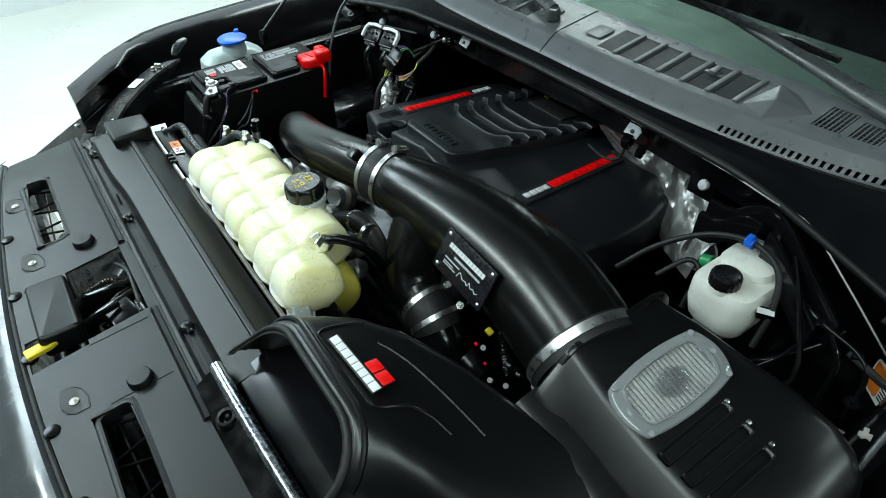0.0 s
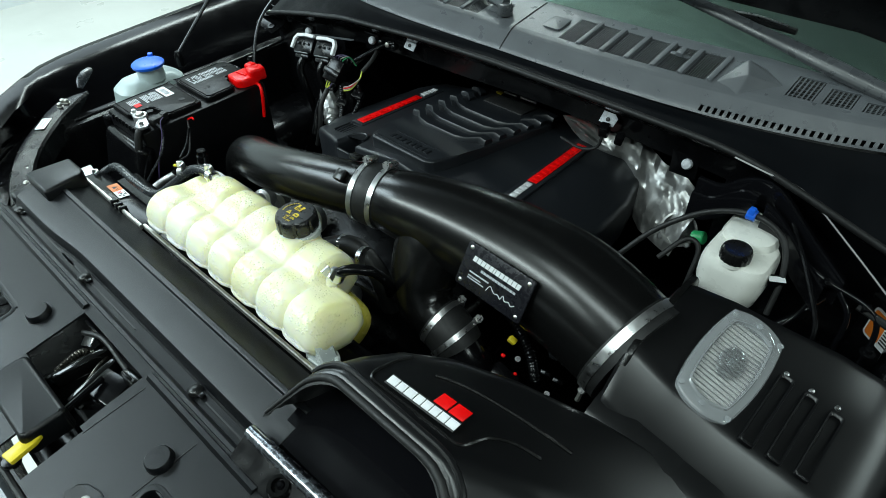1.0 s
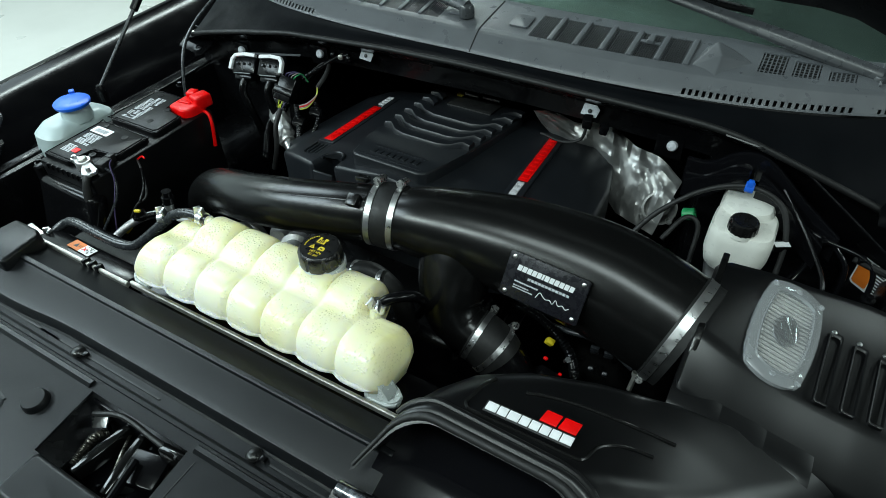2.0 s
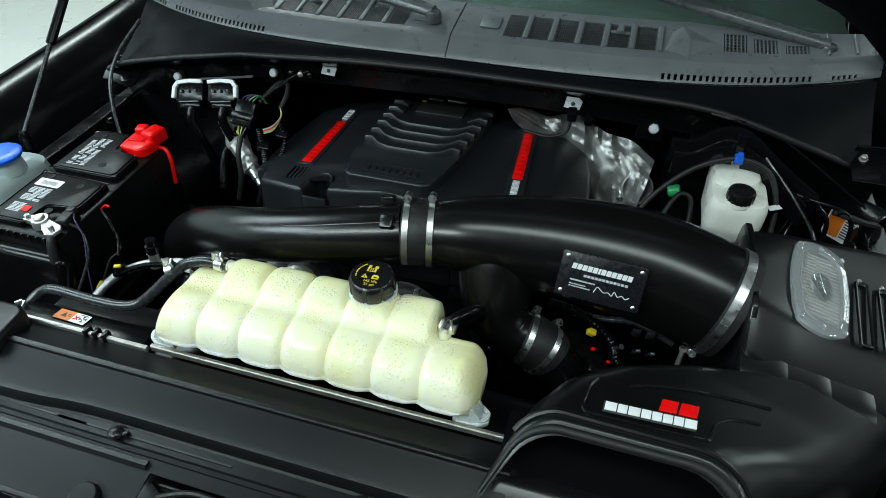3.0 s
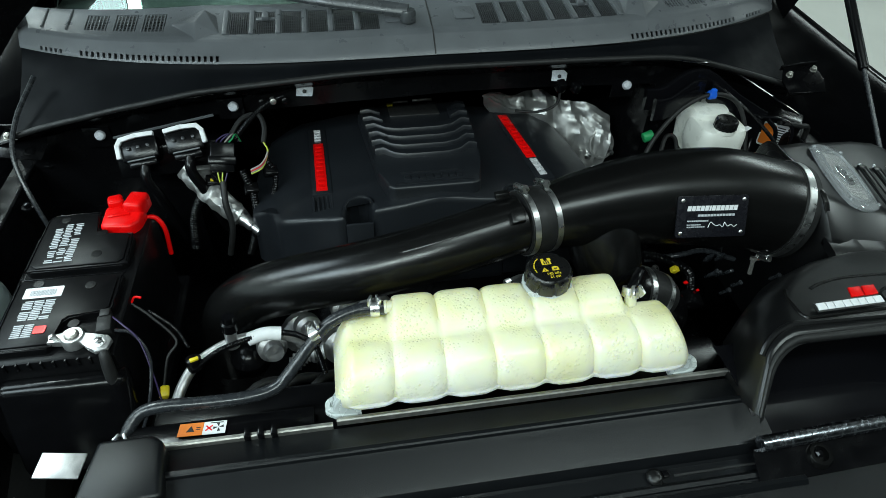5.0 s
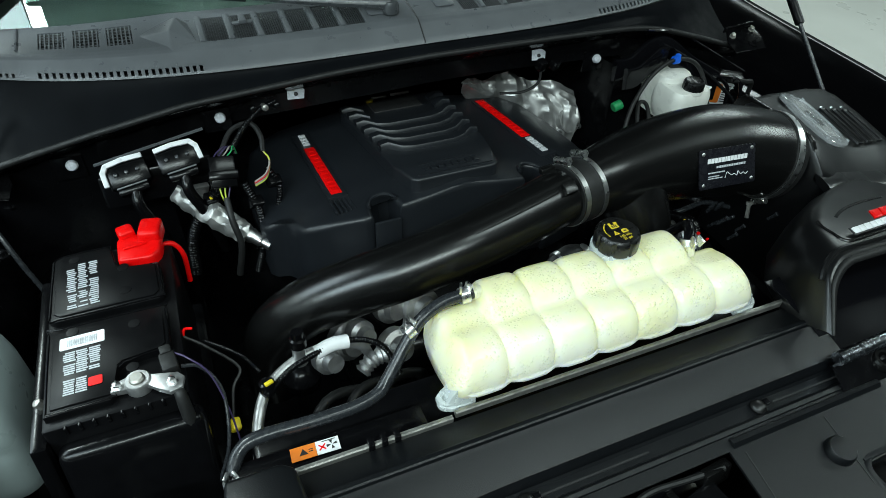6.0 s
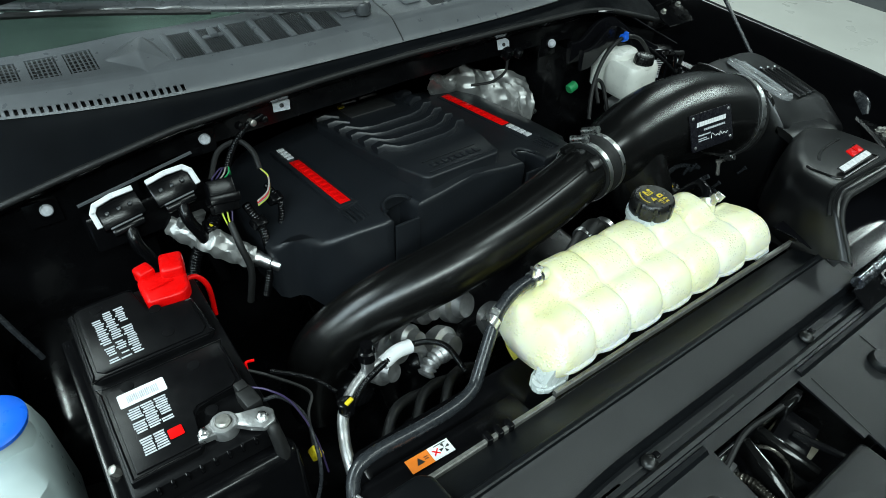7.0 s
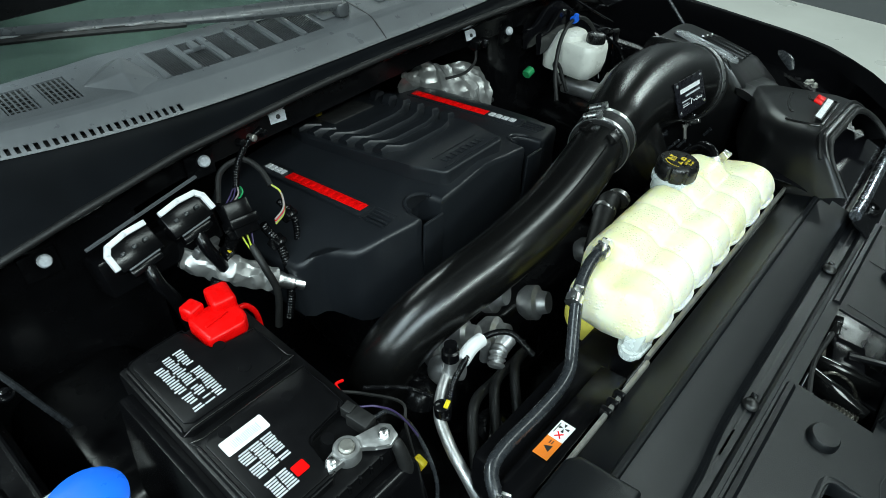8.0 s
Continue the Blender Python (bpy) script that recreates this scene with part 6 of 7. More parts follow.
box(bm, (-0.708, -0.42, 1.06), (0.02, 0.30, 0.18), (0, 6, 0), bevel=0.006)
part("side_guard", bm, M_BLACK, tray)
bm = bmesh.new()
lathe(bm, (-0.694, -0.505, 1.15), (-0.5, 0, 1), ((0, 0.006), (0.012, 0.006), (0.014, 0.003)), 6)
part("guard_bolt", bm, M_ZINC, tray)
# negative clamp with its sensor
neg = thing("battery_clamp", (-0.585, -0.528, 1.165), "dull cast battery clamp with a black sensor and cable", "battery clamp")
bm = bmesh.new()
lathe(bm, (-0.580, -0.530, 1.166), (0, 0, 1), ((0, 0.016), (0.014, 0.0155), (0.016, 0.014), (0.016, 0.0095), (0.0, 0.0095)), 24)
prism(bm, [(-0.612, -0.538), (-0.606, -0.524), (-0.590, -0.520), (-0.588, -0.540)], 1.170, 1.180, 0.002)
part("casting", bm, M_CAST, neg, "pale cast clamp ring")
bm = bmesh.new()
prism(bm, [(-0.568, -0.522), (-0.556, -0.530), (-0.534, -0.532), (-0.526, -0.542), (-0.530, -0.558), (-0.545, -0.562), (-0.556, -0.550), (-0.572, -0.540)], 1.172, 1.179, 0.002)
part("lug", bm, M_CAST, neg, "pale flat cable lug")
for x, y in ((-0.603, -0.532), (-0.541, -0.547)):
    bm = bmesh.new()
    lathe(bm, (x, y, 1.178), (0, 0, 1), ((0, 0.0075), (0.002, 0.0075), (0.0021, 0.0052), (0.008, 0.0052), (0.0095, 0.0028)), 6)
    part("clamp_bolt", bm, M_STEEL, neg)
bm = bmesh.new()
box(bm, (-0.543, -0.512, 1.172), (0.020, 0.030, 0.020), (0, 0, 8), bevel=0.003)
box(bm, (-0.545, -0.494, 1.176), (0.014, 0.014, 0.016), (0, 0, 8), bevel=0.002)
part("sensor", bm, M_RUBBER, neg, "matt black sensor block")
bm = bmesh.new()
sweep(bm, [(-0.537, -0.552, 1.172, 0.006), (-0.535, -0.562, 1.166, 0.0075), (-0.533, -0.574, 1.13, 0.0085), (-0.530, -0.585, 1.06, 0.0085), (-0.53, -0.59, 0.96, 0.0085)], seg=12)
part("cable", bm, M_RUBBER, neg, "black earth cable")
bm = bmesh.new()
sweep(bm, [(-0.530, -0.520, 1.172), (-0.508, -0.522, 1.162), (-0.490, -0.545, 1.13), (-0.498, -0.59, 1.08), (-0.522, -0.61, 1.03)], 0.0026, seg=8)
part("sense_wire", bm, M_HOSE, neg)
bm = bmesh.new()
sweep(bm, [(-0.535, -0.500, 1.178), (-0.52, -0.515, 1.178), (-0.50, -0.53, 1.155), (-0.488, -0.56, 1.11), (-0.485, -0.58, 1.05)], 0.0013, seg=6)
part("violet_wire", bm, M_VIOLET, neg)
# red cover on the positive post
pos = thing("terminal_cover", (-0.56, -0.225, 1.15), "bright red plastic cover over the positive terminal", "terminal cover")
bm = bmesh.new()
prism(bm, [(-0.596, -0.300), (-0.548, -0.306), (-0.536, -0.292), (-0.532, -0.262), (-0.540, -0.246), (-0.590, -0.242), (-0.597, -0.252)], 1.140, 1.184, 0.006, seg=3)
box(bm, (-0.546, -0.250, 1.184), (0.032, 0.040, 0.030), (0, 0, -12), bevel=0.006, seg=3)
box(bm, (-0.582, -0.240, 1.182), (0.024, 0.024, 0.024), (0, 0, 15), bevel=0.005, seg=3)
part("cap", bm, M_RED, pos)
bm = bmesh.new()
box(bm, (-0.570, -0.276, 1.1845), (0.034, 0.005, 0.005), (0, 0, 8), bevel=0.001)
part("catch", bm, M_RED, pos)
bm = bmesh.new()
sweep(bm, [(-0.535, -0.262, 1.165), (-0.520, -0.262, 1.162), (-0.510, -0.268, 1.140), (-0.512, -0.275, 1.09)], 0.0042, seg=10)
part("cable", bm, M_RED, pos, "red positive cable")

# ---- washer tank ----
wash = thing("washer_tank", (-0.79, -0.41, 0.95), "pale translucent washer tank with a blue cap", "washer tank")
bm = bmesh.new()
rings = []
for z, k in ((0.95, 0.9), (0.98, 1.0), (1.10, 1.0), (1.14, 0.92), (1.155, 0.7), (1.16, 0.5)):
    rings.append([V(-0.806 + (x) * k, -0.405 + y * k, z) for x, y in rounded(0, 0, 0.105, 0.18, 0.04, 6)])
loft(bm, rings)
part("tank", bm, M_TEAL, wash)
bm = bmesh.new()
lathe(bm, (-0.792, -0.397, 1.15), (0, 0, 1), ((0, 0.034), (0.03, 0.030), (0.034, 0.033), (0.038, 0.030)), 28)
part("neck", bm, M_TEAL, wash)
bm = bmesh.new()
lathe(bm, (-0.792, -0.397, 1.184), (0, 0, 1), ((0, 0.038), (0.006, 0.039), (0.009, 0.035), (0.011, 0.02), (0.0115, 0.002)), 32)
box(bm, (-0.824, -0.372, 1.194), (0.014, 0.012, 0.008), (0, 0, -30), bevel=0.002)
part("cap", bm, M_BLUE, wash, "bright blue snap cap")

# ---- control unit with its two plugs ----
ecu = thing("control_unit", (-0.54, -0.04, 1.1), "black engine control unit with two large plugs", "control unit")
bm = bmesh.new()
box(bm, (-0.530, -0.045, 1.145), (0.19, 0.06, 0.06), (-18, 0, 4), bevel=0.006)
part("case", bm, M_BLACK, ecu)
bm = bmesh.new()
box(bm, (-0.530, -0.040, 1.208), (0.19, 0.005, 0.003), (0, -8, 5))
part("top_edge", bm, M_COWL, ecu)
for ox, oz, flip in ((-0.572, 1.182, 1), (-0.488, 1.194, -1)):
    m = pose(ox, -0.076, oz, 48, -7, 5)
    bm = bmesh.new()
    box(bm, None, (0.068, 0.040, 0.026), m=m, bevel=0.004)
    box(bm, None, (0.052, 0.016, 0.02), m=m @ Matrix.Translation((0, -0.026, 0.0)), bevel=0.005)
    plug = part("plug", bm, M_BLACK, ecu, "black multi-pin plug")
    bm = bmesh.new()
    pts = [(-0.037 * flip, -0.010), (-0.036 * flip, 0.012), (-0.028 * flip, 0.022), (0.0, 0.025), (0.030 * flip, 0.023)]
    for a, b in zip(pts, pts[1:]):
        mid = ((a[0] + b[0]) / 2, (a[1] + b[1]) / 2)
        ang = math.degrees(math.atan2(b[1] - a[1], b[0] - a[0]))
        ln = math.hypot(b[0] - a[0], b[1] - a[1])
        box(bm, None, (ln + 0.005, 0.0085, 0.010), bevel=0.0015, m=m @ Matrix.Translation((*mid, 0.014)) @ pose(0, 0, 0, 0, 0, ang))
    part("locking_lever", bm, M_PAPER, plug, "white locking lever")
    for k in range(3):
        bm = bmesh.new()
        box(bm, None, (0.006, 0.006, 0.006), bevel=0.001, m=m @ Matrix.Translation((-0.018 + 0.018 * k, 0.003, 0.015)))
        part("catch", bm, M_HOSE, plug)
    bm = bmesh.new()
    box(bm, None, (0.05, 0.003, 0.004), m=m @ Matrix.Translation((0, -0.020, 0.013)), bevel=0.001)
    part("rib", bm, M_COWL, plug)
    bm = bmesh.new()
    sweep(bm, [tuple(m @ V(0, -0.03, 0)), (ox + 0.005, -0.112, oz - 0.045), (ox + 0.02, -0.115, oz - 0.09), (ox + 0.04, -0.10, oz - 0.2)], 0.010, seg=12)
    part("loom", bm, M_BLACK, plug)
# inline connector with coloured wires
con = thing("wiring_connector", (-0.42, -0.115, 1.12), "black inline wiring connector with coloured wires", "connector")
m = pose(-0.422, -0.108, 1.172, 50, 8, 2)
bm = bmesh.new()
box(bm, None, (0.044, 0.056, 0.026), m=m, bevel=0.003)
box(bm, None, (0.050, 0.016, 0.030), m=m @ Matrix.Translation((0, -0.006, 0.002)), bevel=0.002)
part("housing", bm, M_BLACK, con)
for k, mt in enumerate((M_VIOLET, M_VIOLET, M_PALEWIRE, M_GREEN)):
    bm = bmesh.new()
    sweep(bm, [tuple(m @ V(-0.012 + 0.007 * k, 0.026, 0.004)), tuple(m @ V(-0.006 + 0.008 * k, 0.034, 0.014)), tuple(m @ V(0.012 + 0.004 * k, 0.045, 0.004)), tuple(m @ V(0.026 + 0.002 * k, 0.035, -0.02))], 0.0013, seg=6)
    part("wire", bm, mt, con)
for k, mt in enumerate((M_LIME, M_LIME, M_VIOLET)):
    bm = bmesh.new()
    sweep(bm, [tuple(m @ V(-0.009 + 0.009 * k, -0.026, 0.003)), tuple(m @ V(-0.007 + 0.006 * k, -0.040, 0.002)), tuple(m @ V(-0.002 + 0.002 * k, -0.055, -0.002))], 0.0014, seg=6)
    part("wire", bm, mt, con)
bm = bmesh.new()
sweep(bm, [tuple(m @ V(0, -0.045, 0)), (-0.425, -0.165, 1.105), (-0.42, -0.18, 1.06), (-0.435, -0.19, 1.0)], 0.006, seg=10)
part("loom", bm, M_RUBBER, con)
for k, mt in enumerate((M_PALEWIRE, M_RED, M_PALEWIRE, M_LIME)):
    bm = bmesh.new()
    sweep(bm, [(-0.372, -0.130, 1.155 - 0.003 * k), (-0.350, -0.125, 1.165 - 0.003 * k), (-0.338, -0.105, 1.178), (-0.345, -0.09, 1.19)], 0.0016, seg=6)
    part("wire", bm, mt, con)
bm = bmesh.new()
sweep(bm, [(-0.345, -0.09, 1.188), (-0.342, -0.06, 1.205), (-0.355, -0.03, 1.215), (-0.39, -0.02, 1.20), (-0.42, -0.05, 1.17)], 0.005, seg=8)
part("loom", bm, M_RUBBER, con)

# ---- foil-wrapped pipe and rear metalwork ----
foil = thing("foil_wrapped_pipe", (-0.45, -0.1, 1.0), "crumpled silver foil-wrapped pipe with a steel fitting", "pipe")
bm = bmesh.new()
sweep(bm, [(-0.510, -0.070, 1.122, 0.017), (-0.480, -0.092, 1.103, 0.021), (-0.450, -0.118, 1.086, 0.022), (-0.424, -0.140, 1.072, 0.019), (-0.404, -0.156, 1.062, 0.016)], seg=22, sub=12)
for v in bm.verts:
    fold = 1 - abs(noise.noise(v.co * 48)) * 2
    v.co += Vector(noise.noise_vector(v.co * 60)) * 0.007 + V(0, 0, 0.004 * fold)
part("wrap", bm, M_FOIL, foil, angle=22)
bm = bmesh.new()
lathe(bm, (-0.408, -0.152, 1.064), (0.68, -0.55, -0.34), ((0, 0.013), (0.012, 0.015), (0.02, 0.012), (0.034, 0.012), (0.036, 0.010), (0.052, 0.010), (0.054, 0.006)), 18)
part("fitting", bm, M_STEEL, foil, "bright turned steel fitting")
bm = bmesh.new()
box(bm, (-0.475, -0.09, 1.135), (0.05, 0.012, 0.02), (20, 12, 20), bevel=0.003)
box(bm, (-0.47, -0.095, 1.115), (0.02, 0.02, 0.035), (0, 20, 0), bevel=0.004)
part("bracket", bm, M_CAST, foil)
shield = thing("heat_shield", (0.33, -0.02, 1.0), "crumpled silver foil heat shield on the firewall side", "heat shield")
bm = bmesh.new()


FOIL_TOP = ((0.0, (0.115, 0.080, 1.160)), (0.35, (0.230, 0.140, 1.135)), (0.6, (0.310, 0.150, 1.112)), (1.0, (0.442, 0.110, 1.074)))
FOIL_LOW = ((0.0, (0.13, 0.10, 1.120)), (0.35, (0.245, 0.150, 0.990)), (0.6, (0.325, 0.095, 0.950)), (1.0, (0.420, 0.045, 0.960)))


def along(line, u):
    return V(*[float(np.interp(u, [q[0] for q in line], [q[1][i] for q in line])) for i in range(3)])


def foil_at(u, v):
    p = along(FOIL_TOP, u).lerp(along(FOIL_LOW, u), v)
    p.z += 0.008 * math.sin(17 * u) * (1 - v)
    ridge = 1 - abs(noise.noise(V(u * 5.0, v * 1.6, 0.7)) * 2)
    fine_fold = 1 - abs(noise.noise(V(u * 13, v * 5, 4.2)) * 2)
    out = 0.022 * math.sin(v * math.pi) * min(1, u * 3) + 0.020 * ridge + 0.006 * fine_fold
    return p + V(0.1, -0.75, 0.65) * out


shell(bm, steps(0, 1, 60), steps(0, 1, 36), foil_at, thick=0.0012)
part("sheet", bm, M_FOIL, shield, angle=24)
# cast flange in a dark round opening at the sheet's end
fc, fa = V(0.418, 0.060, 1.025), V(0.25, -0.85, 0.45).normalized()
bm = bmesh.new()
lathe(bm, fc - fa * 0.03, fa, ((0, 0.020), (0.0, 0.030), (0.034, 0.034), (0.038, 0.036), (0.039, 0.032), (0.030, 0.029), (0.004, 0.027), (0.003, 0.0)), 28)
part("opening_collar", bm, M_FOIL, shield)
bm = bmesh.new()
lathe(bm, fc - fa * 0.025, fa, ((0, 0.017), (0.014, 0.017), (0.018, 0.012), (0.036, 0.010), (0.038, 0.006)), 16)
part("turbo_flange", bm, M_CAST, shield, "cast metal flange")
for dx, dz in ((-0.030, -0.028), (0.0, -0.034), (0.026, -0.022)):
    bm = bmesh.new()
    lathe(bm, fc + V(dx, -0.006, dz), fa, ((0, 0.008), (0.006, 0.008), (0.012, 0.005)), 6)
    part("nut", bm, M_STEEL, shield)
shield2 = thing("heat_shield", (-0.15, 0.02, 1.1), "small strip of silver foil behind the engine cover", "heat shield")
bm = bmesh.new()
shell(bm, steps(-0.22, 0.12, 16), steps(0, 1, 3), lambda x, v: V(x, 0.185 - 0.01 * v, 1.165 - 0.03 * v) + Vector(noise.noise_vector(V(x, v, 0) * 30)) * 0.006, thick=0.001)
part("sheet", bm, M_FOIL, shield2, angle=70)

# ---- firewall fittings ----
for s, lab_ in ((-1, "small bare metal tab on the firewall"), (1, "small bare metal tab on the firewall")):
    tg = thing("metal_tab", (s * 0.26, -0.004, 1.235), lab_, "metal tab", "tabs on the firewall")
    bm = bmesh.new()
    prism(bm, [(-0.017, -0.010), (0.014, -0.012), (0.018, 0.004), (0.010, 0.011), (-0.014, 0.011)], -0.001, 0.001, 0.0004, m=pose(s * 0.26, -0.008, 1.249, 60, 0, 0))
    part("plate", bm, M_GREYINK, tg)
    bm = bmesh.new()
    lathe(bm, (s * 0.26, -0.010, 1.248), (0, -0.9, 0.5), ((0, 0.004), (0.002, 0.004), (0.003, 0.002)), 10)
    part("hole_plug", bm, M_INK_SHADE, tg)
for x, z in ((-0.402, 1.218), (0.420, 1.212), (-0.665, 1.173)):
    nb = thing("firewall_bolt", (x, 0.0, z), "pale round plastic nut on the black firewall", "bolt", "pale nuts on the firewall")
    bm = bmesh.new()
    lathe(bm, (x, 0.002, z), (0, -0.9, 0.35), ((0, 0.010), (0.005, 0.010), (0.008, 0.008), (0.0095, 0.003)), 18)
    part("nut", bm, M_GREYINK, nb)
    bm = bmesh.new()
    box(bm, (x - 0.006, 0.006, z - 0.006), (0.05, 0.006, 0.045), bevel=0.001)
    part("backing_plate", bm, M_BLACK, nb)
clipr = thing("line_clip", (0.285, -0.01, 1.23), "black line clip below a firewall tab", "clip")
bm = bmesh.new()
box(bm, (0.262, -0.022, 1.232), (0.018, 0.02, 0.024), (20, 0, 10), bevel=0.003)
box(bm, (0.295, -0.022, 1.226), (0.016, 0.02, 0.02), (10, 10, 20), bevel=0.004)
part("body", bm, M_BLACK, clipr)
bm = bmesh.new()
sweep(bm, [(0.262, -0.025, 1.222), (0.255, -0.03, 1.195), (0.22, -0.03, 1.18), (0.17, -0.02, 1.18)], 0.003, seg=8)
part("wire", bm, M_RUBBER, clipr)
clipl = thing("line_clip", (-0.31, -0.01, 1.22), "black line clips with small brass eyes on the firewall", "clip")
for k in range(3):
    bm = bmesh.new()
    lathe(bm, (-0.345 + 0.022 * k, -0.015, 1.236), (0.2, -1, 0.2), ((0, 0.007), (0.012, 0.006), (0.014, 0.003)), 12)
    part("eye", bm, M_BLACK if k != 1 else M_ZINC, clipl)

# ---- brake fluid reservoir ----
brake = thing("brake_reservoir", (0.565, -0.15, 1.08), "white plastic brake fluid reservoir with a black cap", "reservoir")
bm = bmesh.new()
rings = []
for z, k in ((1.098, 0.78), (1.108, 0.9), (1.135, 1.0), (1.165, 1.0), (1.176, 0.97), (1.183, 0.90), (1.185, 0.8)):
    rings.append([V(0.580 + x * k, -0.120 + y * k, z) for x, y in rounded(0, 0, 0.102, 0.104, 0.028, 7)])
loft(bm, rings)
part("tank", bm, M_WHITE, brake)
bm = bmesh.new()
rings = []
for z, k in ((1.10, 0.9), (1.17, 1.0), (1.187, 0.97), (1.195, 0.86), (1.197, 0.6)):
    rings.append([V(0.572 + x * k, -0.088 + y * k, z) for x, y in rounded(0.004, 0.020, 0.088, 0.100, 0.030, 7)])
loft(bm, rings)
part("upper_chamber", bm, M_WHITE, brake)
bm = bmesh.new()
lathe(bm, (0.578, -0.150, 1.180), (0, 0, 1), ((0, 0.023), (0.010, 0.022)), 24)
part("neck", bm, M_WHITE, brake)
bm = bmesh.new()
rings = []
for d, r, notch in ((0.0, 0.0235, 1), (0.014, 0.0232, 1), (0.0175, 0.0215, 0.2), (0.0185, 0.019, 0), (0.0175, 0.017, 0), (0.0175, 0.003, 0)):
    rings.append([V(0.578 + (r - notch * (0.0009 if i % 4 < 2 else 0)) * math.cos(2 * math.pi * i / 72), -0.150 + (r - notch * (0.0009 if i % 4 < 2 else 0)) * math.sin(2 * math.pi * i / 72), 1.188 + d) for i in range(72)])
loft(bm, rings)
part("cap", bm, M_CAP, brake, "black ribbed cap")
bm = bmesh.new()
box(bm, (0.57, -0.14, 1.065), (0.05, 0.10, 0.035), (0, 0, 10), bevel=0.01, seg=3)
lathe(bm, (0.575, -0.22, 1.05), (0, 1, 0.1), ((0, 0.014), (0.03, 0.018), (0.12, 0.02)), 18)
prism(bm, [(0.60, -0.20), (0.645, -0.21), (0.64, -0.19), (0.605, -0.16)], 1.04, 1.046)
part("master_cylinder", bm, M_CAST, brake, "cast aluminium master cylinder")
bm = bmesh.new()
box(bm, (0.640, -0.128, 1.160), (0.022, 0.014, 0.016), (0, 0, 30), bevel=0.002)
part("level_sensor", bm, M_BLACK, brake)
bm = bmesh.new()
box(bm, (0.642, -0.133, 1.1685), (0.024, 0.012, 0.001), (0, 0, 30))
part("sensor_tag", bm, M_PAPER, brake)
vac = thing("vacuum_hose", (0.5, -0.1, 1.1), "thin black hose with a blue clip over the brake reservoir", "hose")
bm = bmesh.new()
sweep(bm, [(0.40, -0.17, 1.10), (0.44, -0.13, 1.155), (0.50, -0.10, 1.205), (0.565, -0.088, 1.228), (0.62, -0.095, 1.215), (0.645, -0.12, 1.17), (0.65, -0.15, 1.11)], 0.0048, seg=10)
part("hose", bm, M_RUBBER, vac)
bm = bmesh.new()
cyl(bm, (0.560, -0.0885, 1.228), (0.574, -0.0885, 1.228), 0.0095, seg=16, bevel=0.001)
box(bm, (0.567, -0.092, 1.234), (0.010, 0.01, 0.018), bevel=0.002)
part("blue_clip", bm, M_BLUE, vac, "bright blue clip")
bm = bmesh.new()
sweep(bm, [(0.46, -0.14, 1.11), (0.485, -0.10, 1.14), (0.51, -0.10, 1.13), (0.515, -0.13, 1.07)], 0.0045, seg=10)
part("lower_hose", bm, M_RUBBER, vac)
bm = bmesh.new()
cyl(bm, (0.474, -0.03, 1.094), (0.496, -0.03, 1.102), 0.012, seg=16, bevel=0.002)
part("green_cap", bm, M_GREEN, vac, "small green cap")
# pressed ridges on the firewall behind the reservoir
ridge = thing("firewall_brace", (0.6, -0.03, 1.15), "glossy black pressed brace on the firewall", "brace")
RAILS = ([(0.455, -0.028, 1.214), (0.494, -0.028, 1.216), (0.533, -0.030, 1.249), (0.580, -0.036, 1.256), (0.655, -0.055, 1.205), (0.72, -0.08, 1.170)],
         [(0.462, -0.063, 1.208), (0.495, -0.063, 1.212), (0.536, -0.062, 1.245), (0.562, -0.062, 1.246)],
         [(0.578, -0.064, 1.240), (0.61, -0.07, 1.222), (0.66, -0.085, 1.185), (0.70, -0.10, 1.160)])
for line_ in RAILS:
    bm = bmesh.new()
    rings = [[V(x, y + dy, z + dz) for dy, dz in ((0.012, -0.004), (0.008, 0.001), (0.0, 0.002), (-0.003, 0.0), (-0.004, -0.004), (-0.006, -0.045), (0.004, -0.05))] for x, y, z in (tuple(q) for q in spline(line_, 3))]
    loft(bm, rings)
    part("rail", bm, M_PAINT, ridge, angle=25)
bm = bmesh.new()
sweep(bm, [(0.505, -0.046, 1.286), (0.56, -0.043, 1.277), (0.612, -0.03, 1.262), (0.70, -0.05, 1.215), (0.80, -0.08, 1.16)], 0.0025, seg=6)
part("flange_edge", bm, M_PAINT, ridge)
bm = bmesh.new()
sweep(bm, [(0.62, -0.05, 1.215), (0.68, -0.11, 1.17), (0.72, -0.16, 1.12), (0.70, -0.2, 1.06)], 0.004, seg=8)
part("brake_line", bm, M_BAY, ridge)
fuse = thing("fuse_box", (0.80, -0.06, 0.95), "black box with an orange and white warning sticker", "fuse box")
bm = bmesh.new()
box(bm, (0.815, -0.012, 1.04), (0.10, 0.06, 0.16), (0, 0, -38), bevel=0.006)
part("box", bm, M_BLACK, fuse)
sm = pose(0.796, -0.0365, 1.080, 90, 0, -38)
bm = bmesh.new()
prism(bm, rounded(0, 0, 0.058, 0.062, 0.008), 0, 0.0006, m=sm)
st = part("sticker", bm, M_PAPER, fuse, "white-edged warning sticker")
bm = bmesh.new()
prism(bm, rounded(-0.012, 0, 0.028, 0.052, 0.005), 0.0006, 0.0011, m=sm)
part("orange_field", bm, M_ORANGE, st)
bm = bmesh.new()
bars(bm, sm @ Matrix.Translation((0, 0, 0.0006)), [(0.013, 0.022 - 0.006 * k, 0.018, 0.0028) for k in range(8)])
part("print", bm, M_INK_SHADE, st)
bm = bmesh.new()
